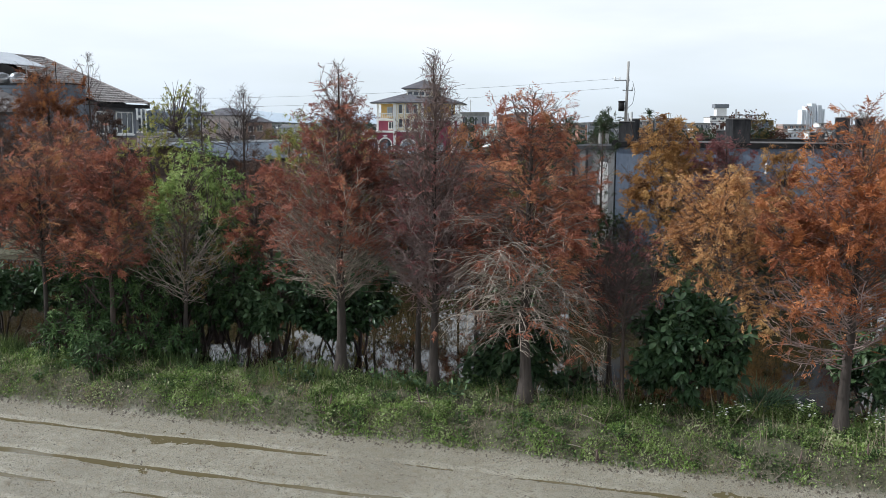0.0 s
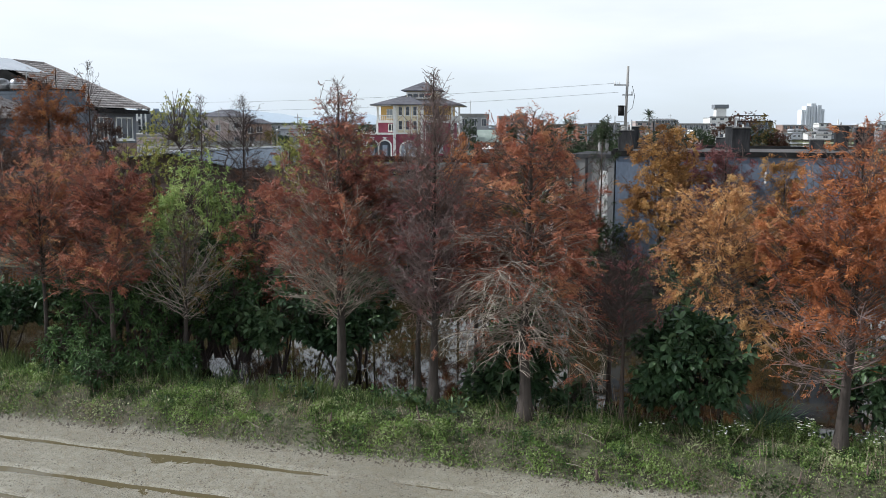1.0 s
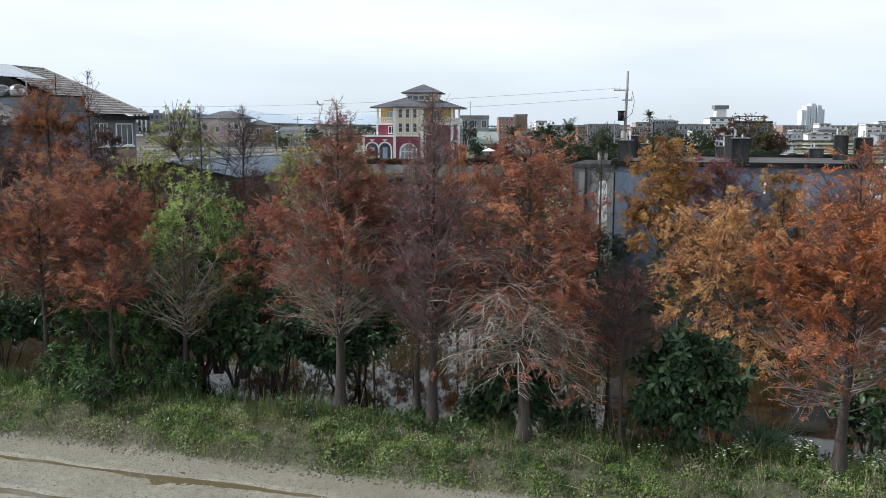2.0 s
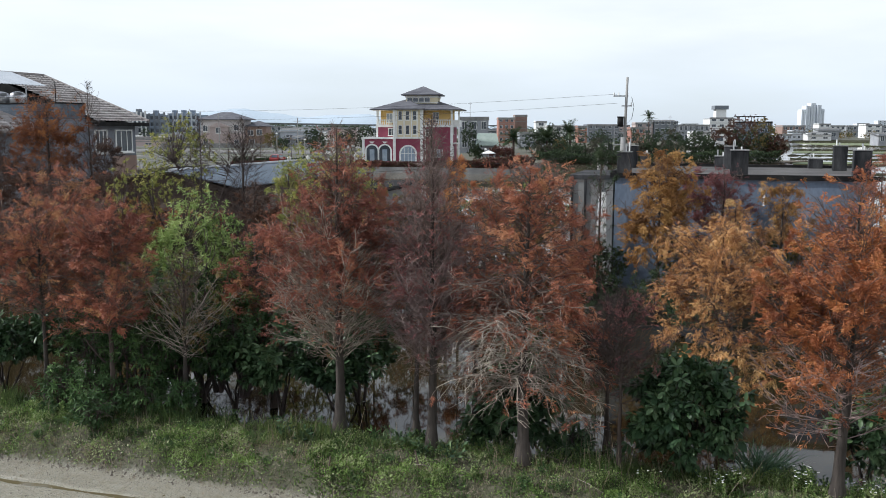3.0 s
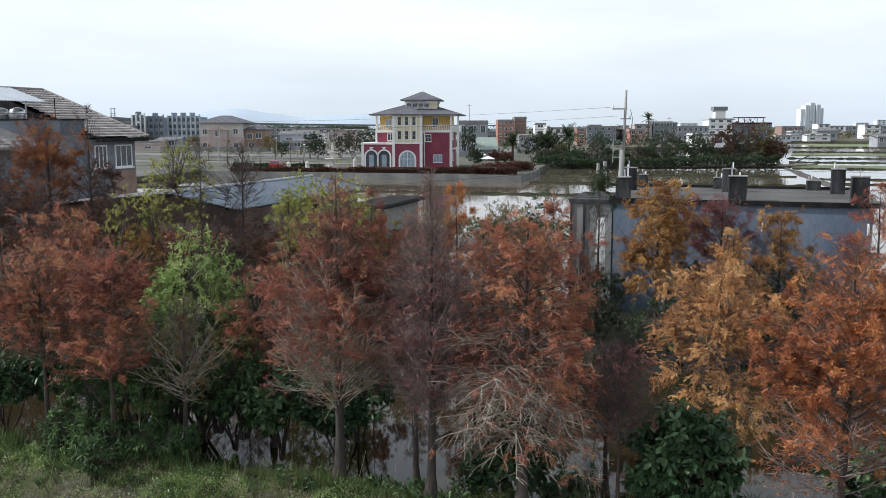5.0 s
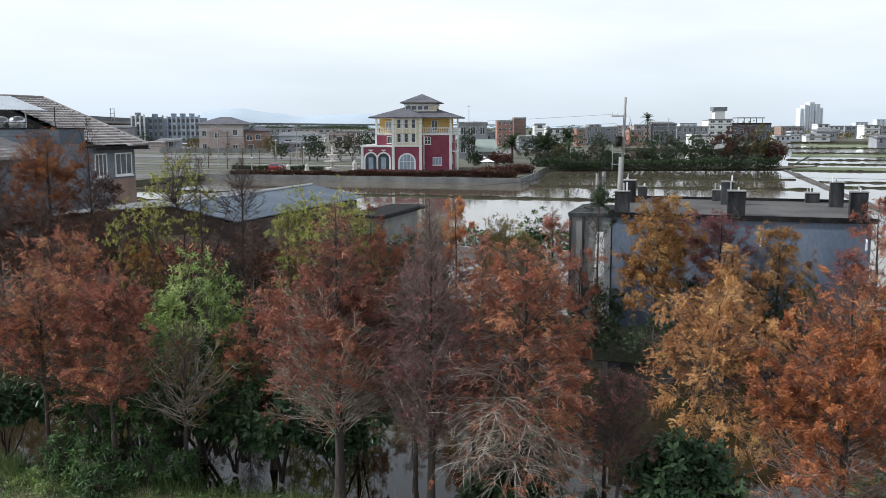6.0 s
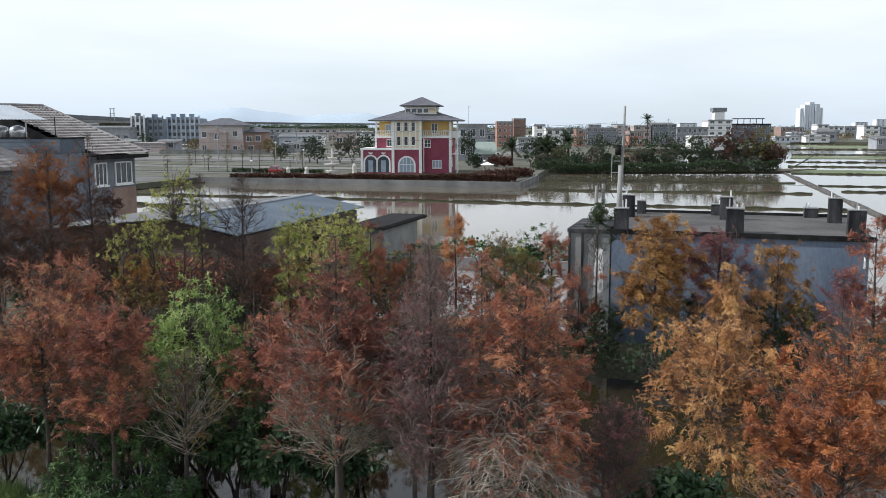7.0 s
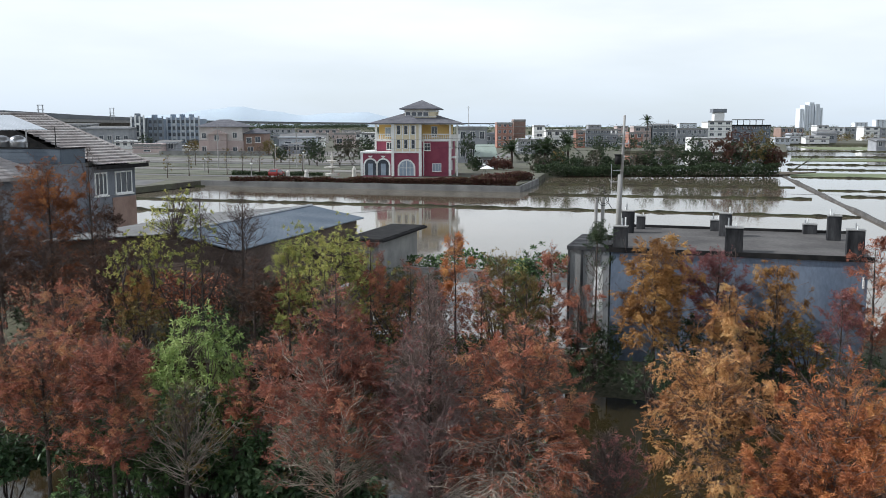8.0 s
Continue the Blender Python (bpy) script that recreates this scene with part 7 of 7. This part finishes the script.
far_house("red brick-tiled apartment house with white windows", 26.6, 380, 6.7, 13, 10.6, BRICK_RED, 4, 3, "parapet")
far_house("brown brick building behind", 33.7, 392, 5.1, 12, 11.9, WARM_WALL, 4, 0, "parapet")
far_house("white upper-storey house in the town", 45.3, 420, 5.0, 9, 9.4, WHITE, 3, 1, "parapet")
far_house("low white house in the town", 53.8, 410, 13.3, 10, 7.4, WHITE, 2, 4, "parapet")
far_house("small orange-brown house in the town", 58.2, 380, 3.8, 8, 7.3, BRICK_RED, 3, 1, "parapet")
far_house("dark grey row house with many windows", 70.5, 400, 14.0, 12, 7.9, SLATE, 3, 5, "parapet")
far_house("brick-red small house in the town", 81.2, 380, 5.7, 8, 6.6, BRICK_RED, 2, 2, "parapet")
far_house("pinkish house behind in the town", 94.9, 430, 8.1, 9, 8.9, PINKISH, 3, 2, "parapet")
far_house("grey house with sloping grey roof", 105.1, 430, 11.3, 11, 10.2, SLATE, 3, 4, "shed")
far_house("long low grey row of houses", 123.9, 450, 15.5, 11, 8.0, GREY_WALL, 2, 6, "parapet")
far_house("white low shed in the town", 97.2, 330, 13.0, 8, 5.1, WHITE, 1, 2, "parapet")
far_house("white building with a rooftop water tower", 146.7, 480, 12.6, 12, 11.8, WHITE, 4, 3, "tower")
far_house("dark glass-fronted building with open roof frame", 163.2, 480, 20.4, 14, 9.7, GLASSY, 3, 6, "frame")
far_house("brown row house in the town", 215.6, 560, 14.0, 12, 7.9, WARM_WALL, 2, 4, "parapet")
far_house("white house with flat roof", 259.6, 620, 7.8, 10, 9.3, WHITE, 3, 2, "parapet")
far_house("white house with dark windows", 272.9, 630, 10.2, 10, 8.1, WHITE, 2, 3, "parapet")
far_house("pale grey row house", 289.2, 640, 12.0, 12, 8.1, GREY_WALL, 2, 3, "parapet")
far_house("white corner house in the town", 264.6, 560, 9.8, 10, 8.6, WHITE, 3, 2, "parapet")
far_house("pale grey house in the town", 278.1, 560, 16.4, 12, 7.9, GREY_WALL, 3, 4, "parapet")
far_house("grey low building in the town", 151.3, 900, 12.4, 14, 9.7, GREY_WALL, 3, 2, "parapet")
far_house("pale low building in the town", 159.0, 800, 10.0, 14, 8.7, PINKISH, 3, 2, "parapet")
far_house("far building painted bluish grey for haze", 351.8, 1300, 24.4, 14, 12.1, HAZE_BLUE, 5, 3, "parapet")
far_house("far building painted bluish grey for haze", 644.9, 1400, 19.2, 14, 13.2, HAZE_BLUE, 5, 3, "parapet")
far_house("far building painted bluish grey for haze", 726.1, 1500, 21.6, 14, 18.1, HAZE_BLUE, 6, 3, "parapet")
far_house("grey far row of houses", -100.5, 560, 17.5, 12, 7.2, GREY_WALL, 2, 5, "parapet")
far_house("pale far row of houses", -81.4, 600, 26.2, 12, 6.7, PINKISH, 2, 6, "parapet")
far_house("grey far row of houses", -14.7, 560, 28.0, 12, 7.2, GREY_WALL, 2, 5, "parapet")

rng = random.Random(17)
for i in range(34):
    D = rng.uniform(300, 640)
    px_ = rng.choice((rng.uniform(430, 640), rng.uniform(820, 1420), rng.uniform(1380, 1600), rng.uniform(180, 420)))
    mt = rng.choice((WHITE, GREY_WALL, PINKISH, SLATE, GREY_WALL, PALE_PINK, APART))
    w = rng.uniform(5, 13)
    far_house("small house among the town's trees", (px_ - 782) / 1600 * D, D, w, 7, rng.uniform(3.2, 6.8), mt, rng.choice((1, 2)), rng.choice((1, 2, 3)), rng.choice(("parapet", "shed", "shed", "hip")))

# ---------------------------------------------------------------- grass, weeds and litter on the bank
def on_ground(u, v):
    return np.stack([CU * u - SU * v, SU * u + CU * v, height_at(u, v)], -1)


def tufts(name, label, category, material, seed, k, u0, u1, v0, v1, length, width, spread, patch, cut, tone_shift=0.0, kind="stuff", lean=0.0, level=0.0, lift=0.0):
    """Many blades rooted in the ground, thick in patches and thin between them."""
    rng = np.random.default_rng(seed)
    u, v = rng.uniform(u0, u1, k * 3), rng.uniform(v0, v1, k * 3)
    q = np.stack([u, v, u * 0], -1)
    dens = wavy(rng, patch)(q)
    edge = 15.2 + 0.06 * edge_wave(u, v * 0)
    keep = (rng.uniform(0, 1, k * 3) < np.clip(dens * 2.0 - cut - 0.25, 0.08, 1)) & (v > edge + 0.1 * rng.normal(size=k * 3))
    u, v = u[keep][:k], v[keep][:k]
    n = len(u)
    p = on_ground(u, v) - np.array([0, 0, 0.01])
    way = unit(np.array([0, 0, 1.0 - level]) + rng.normal(size=(n, 3)) * spread + np.array([lean, -lean, 0]))
    p[:, 2] += lift * rng.uniform(0, 1, n) * wavy(rng, patch * 2.5)(np.stack([u, v, u * 0], -1))
    big = 0.6 + 0.8 * wavy(rng, patch * 1.7)(np.stack([u, v, u * 0], -1))
    vv, f = blades(rng, p, way, rng.uniform(0.5, 1.3, n) * length * big, rng.uniform(0.7, 1.3, n) * width, level=level)
    q = np.stack([u, v, u * 0], -1)
    tone = np.clip(0.5 * wavy(rng, patch * 1.2)(q) + 0.35 * wavy(rng, patch * 4)(q) + 0.3 * rng.uniform(0, 1, n) - 0.05 + tone_shift, 0, 1)
    ob = new(name, mesh_from(name, vv, f, material, tone=np.repeat(tone, 4)))
    return tagged(ob, label, category, kind=kind)


tufts("grass", "short green and straw-coloured grass on the bank", "grass", GRASS, 1, 46000, -17.6, 6.2, 15.1, 18.1, 0.10, 0.005, 0.8, 2.8, 0.2)
tufts("ground_cover", "small-leaved creeping weeds on the bank", "weeds", GROUNDLEAF, 2, 74000, -17.6, 6.2, 15.15, 18.2, 0.055, 0.016, 0.6, 3.6, 0.25, 0.0, level=0.75, lift=0.12)
tufts("tall_grass", "taller dark green grass along the water's edge", "grass", GRASS, 3, 11000, -17.6, 6.2, 16.7, 18.3, 0.34, 0.007, 0.4, 0.9, 0.35, -0.25)
tufts("dry_litter", "grey-white dry stems and litter on the bank", "litter", STRAW, 4, 20000, -17.6, 6.2, 15.1, 17.6, 0.12, 0.0045, 1.4, 2.6, 0.7)
tufts("mud_fringe", "short dead stems at the foot of the bank", "litter", STRAW, 5, 5000, -17.6, 6.2, 15.1, 15.6, 0.10, 0.004, 1.0, 2.0, 0.2, -0.3)


def clods(name, label, k, seed, u0, u1, v0, v1, r0, r1, material):
    """Small lumps of mud and gravel lying on the field: joined, each an uneven four-sided lump sunk in the mud."""
    rng = np.random.default_rng(seed)
    u, v = rng.uniform(u0, u1, k), rng.uniform(v0, v1, k)
    p = on_ground(u, v)
    r = r0 * (r1 / r0) ** (rng.uniform(0, 1, k) ** 2.2)
    d = np.array([(1, 0, -0.3), (0, 1, -0.3), (-1, 0, -0.3), (0, -1, -0.3), (0, 0, 0.8)], float)
    vv = p[:, None] + r[:, None, None] * d[None] * rng.uniform(0.6, 1.3, (k, 5, 1))
    base = np.array([(0, 1, 4), (1, 2, 4), (2, 3, 4), (3, 0, 4)])
    f = (np.arange(k)[:, None, None] * 5 + base[None]).reshape(-1, 3)
    return tagged(new(name, mesh_from(name, vv.reshape(-1, 3), f, material)), label, "clods", kind="stuff")


clods("mud_clods", "small grey mud clods and gravel on the field", 16000, 6, -17, 6, 10.8, 15.3, 0.008, 0.03, CLOD)
clods("wet_clods", "small dark wet clods strewn over the mud field", 7000, 16, -17, 6, 10.8, 15.3, 0.008, 0.028, CLOD_DARK)
clods("bank_clods", "dark clods at the crumbling foot of the bank", 3200, 7, -17.5, 6, 14.95, 15.5, 0.008, 0.055, CLOD_DARK)


def stubble(seed, k):
    """Tufts of rice stubble left in rows in the mud."""
    rng = np.random.default_rng(seed)
    n = 9
    u, v = rng.uniform(-17, 6, k), rng.uniform(11, 15.1, k)
    u, v = np.repeat(u, n) + rng.normal(size=k * n) * 0.02, np.repeat(v, n) + rng.normal(size=k * n) * 0.02
    p = on_ground(u, v)
    way = unit(np.array([0, 0, 1.0]) + rng.normal(size=p.shape) * 0.5)
    vv, f = blades(rng, p, way, rng.uniform(0.02, 0.06, k * n), rng.uniform(0.002, 0.005, k * n))
    ob = new("rice_stubble", mesh_from("rice_stubble", vv, f, STRAW, tone=np.repeat(rng.uniform(0, 0.8, k * n), 4)))
    tagged(ob, "tiny tufts of straw stubble in the mud", "stubble", kind="stuff")


stubble(8, 700)


def herb(label, x, y, h, r, leaf, seed, leaves, size, flowers=0, name="weed", width=0.35):
    """A leafy herb of several stems, with white flower heads if given."""
    rng = np.random.default_rng(seed)
    u, v = CU * x + SU * y, -SU * x + CU * y
    z = float(height_at(np.array([u]), np.array([v]))[0])
    t = thing(name, pose(x, y, z - 0.02), label, "weed", "leafy weeds on the bank")
    st = 14
    az, el = rng.uniform(0, 6.28, st), np.radians(rng.uniform(45, 85, st))
    way = np.stack([np.cos(az) * np.cos(el), np.sin(az) * np.cos(el), np.sin(el)], -1)
    base = np.stack([rng.normal(size=st) * r * 0.4, rng.normal(size=st) * r * 0.3, np.zeros(st)], -1)
    P = grow(rng, base, way, h * rng.uniform(0.6, 1.1, st), np.zeros((st, 3)), 5, 0.05)
    vv, f = pipes(P, np.linspace(1, 0.4, 5)[None] * np.full((st, 1), 0.004), 3)
    part("stemwork", mesh_from("stemwork", vv, f, STEM), STEM, t, kind="stuff")
    q = rng.integers(0, st, leaves)
    pq, tq = pick(P, q, rng.uniform(0.15, 1, leaves))
    wq = unit(tq * 0.3 + rng.normal(size=(leaves, 3)) * 0.8 + np.array([0, 0, 0.1]))
    vv, f = blades(rng, pq, wq, rng.uniform(0.6, 1.3, leaves) * size, rng.uniform(0.8, 1.2, leaves) * size * width / 2, 0.3)
    part("foliage", mesh_from("foliage", vv, f, leaf, tone=np.repeat(rng.uniform(0, 1, leaves), 4)), leaf, t, kind="stuff")
    if flowers:
        q = rng.integers(0, st, flowers)
        pq, _ = pick(P, q, rng.uniform(0.85, 1, flowers))
        pq = pq + rng.normal(size=pq.shape) * np.array([0.06, 0.06, 0.03]) + np.array([0, 0, 0.05])
        for i in range(flowers):
            g = Geo()
            cx, cy, cz = pq[i]
            for a in range(5):
                t0, t1 = a * 1.2566, a * 1.2566 + 0.9
                g.add([(cx, cy, cz), (cx + 0.02 * math.cos(t0), cy + 0.02 * math.sin(t0), cz + 0.006), (cx + 0.027 * math.cos((t0 + t1) / 2), cy + 0.027 * math.sin((t0 + t1) / 2), cz + 0.004), (cx + 0.02 * math.cos(t1), cy + 0.02 * math.sin(t1), cz + 0.006)], [(0, 1, 2, 3)])
            part("flower", g, PETAL, t)
    return t


for i, (x, y, h, r, k, fl) in enumerate(((5.05, 15.75, 0.42, 0.3, 420, 16), (5.45, 15.9, 0.4, 0.3, 350, 8), (6.55, 15.75, 0.5, 0.35, 480, 22), (7.55, 15.25, 0.5, 0.35, 480, 18), (7.9, 14.9, 0.5, 0.4, 420, 10), (3.9, 15.9, 0.4, 0.25, 260, 4))):
    herb("leafy weed with small white flowers", x, y, h, r, GROUNDLEAF, 400 + i, k, 0.07, fl, "flowering_weed")
rng = random.Random(21)
for i in range(150):
    u, v = rng.uniform(-17, 5), rng.uniform(15.6, 18.0)
    x, y, _ = uv(u, v)
    herb("low leafy green weed", x, y, rng.uniform(0.18, 0.4), rng.uniform(0.12, 0.3), GROUNDLEAF if i % 3 else LEAF_GREEN, 430 + i, 230, rng.uniform(0.035, 0.06))
for i in range(46):
    u = rng.uniform(-15, 4.5)
    x, y, _ = uv(u, rng.uniform(17.3, 18.0))
    herb("dark leafy weed at the water's edge", x, y, rng.uniform(0.25, 0.5), 0.22, LEAF_GREEN, 600 + i, 120, rng.uniform(0.08, 0.13))
for i, (x, y) in enumerate(((-0.75, 17.9), (-0.35, 17.5), (0.25, 17.2), (-1.1, 18.2), (-2.9, 18.3), (-3.3, 18.6))):
    herb("broad-leaved green weed at a tree's foot", x, y, rng.uniform(0.3, 0.55), 0.2, LEAF_LOQUAT, 480 + i, 60, 0.15)


tufts("dry_stalks", "tall thin dry stalks standing on the bank", "stalks", STRAW, 9, 900, -17.6, 6.2, 15.5, 18.0, 0.55, 0.004, 0.25, 0.9, 0.5)
tufts("bright_weeds", "patches of fresh yellow-green weeds", "weeds", GROUNDLEAF, 10, 26000, -17.6, 6.2, 15.2, 17.9, 0.06, 0.017, 0.6, 1.6, 0.95, 0.22, level=0.75, lift=0.16)


def reeds(x, y, z, h, k, seed, label):
    rng = np.random.default_rng(seed)
    t = thing("reed_clump", pose(x, y, z), label, "reeds", "reed clumps")
    az = rng.uniform(0, 6.28, k)
    el = np.radians(rng.uniform(50, 86, k))
    way = np.stack([np.cos(az) * np.cos(el), np.sin(az) * np.cos(el), np.sin(el)], -1)
    base = np.stack([rng.normal(size=k) * 0.12, rng.normal(size=k) * 0.1, np.zeros(k)], -1)
    L = h * rng.uniform(0.6, 1.15, k)
    bend = np.stack([np.cos(az) * 0.25, np.sin(az) * 0.25, -np.full(k, 0.25)], -1)
    P = grow(rng, base, way, L, bend, 6, 0.02)
    side = unit(np.cross(way, rng.normal(size=(k, 3))))
    w = np.array([0.6, 1, 1, 0.8, 0.5, 0.02])[None, :, None] * 0.011
    v = np.stack([P - side[:, None] * w, P + side[:, None] * w], 2).reshape(-1, 3)
    idx = np.arange(k * 12).reshape(k, 6, 2)
    f = np.stack([idx[:, :-1, 0], idx[:, :-1, 1], idx[:, 1:, 1], idx[:, 1:, 0]], -1).reshape(-1, 4)
    part("leafage", mesh_from("leafage", v, f, REED, tone=np.repeat(rng.uniform(0, 1, k), 12)), REED, t, kind="stuff")


reeds(6.05, 16.7, -0.15, 1.0, 150, 1, "clump of tall blue-green reeds")
reeds(6.45, 16.9, -0.25, 0.9, 90, 2, "clump of tall blue-green reeds")
reeds(8.3, 31.0, -0.3, 1.8, 160, 3, "dark green reeds on the far bank")
reeds(9.2, 30.8, -0.3, 1.8, 160, 4, "dark green reeds on the far bank")
for i, (x, y, h, tx) in enumerate(((-2.2, 17.15, 0.27, 0.03), (-0.42, 17.05, 0.32, -0.08), (2.68, 15.1, 0.24, 0.02), (2.74, 15.14, 0.18, -0.06), (7.0, 14.3, 0.25, 0.02), (5.9, 14.35, 0.22, 0.05))):
    z = float(height_at(np.array([CU * x + SU * y]), np.array([-SU * x + CU * y]))[0])
    s = tagged(part("stump", Geo().tube([(0, 0, -0.05), (tx * 0.5, 0, h * 0.5), (tx, 0.02, h)], [0.022, 0.018, 0.012], 7), TWIG_BROWN), "short broken grey stump on the bank", "stump", "stumps on the bank")
    s.matrix_world = pose(x, y, z)
rng = random.Random(33)
for i in range(40):
    u, v = rng.uniform(-12, 4), rng.choice((rng.uniform(15.15, 15.5), rng.uniform(15.2, 17.8)))
    x, y, _ = uv(u, v)
    z = float(height_at(np.array([u]), np.array([v]))[0])
    L, a = rng.uniform(0.25, 0.8), rng.uniform(0, 3.1)
    s = tagged(part("dead_twig", Geo().tube([(0, 0, 0.02), (L * 0.5, 0.03, 0.06 + rng.uniform(0, 0.06)), (L, -0.02, 0.02 + rng.uniform(0, 0.12))], [0.008, 0.006, 0.003], 5), TWIG_PALE), "pale dead twig lying on the bank", "twig", "dead twigs on the bank")
    s.matrix_world = pose(x, y, z, 0, 0, math.degrees(a))
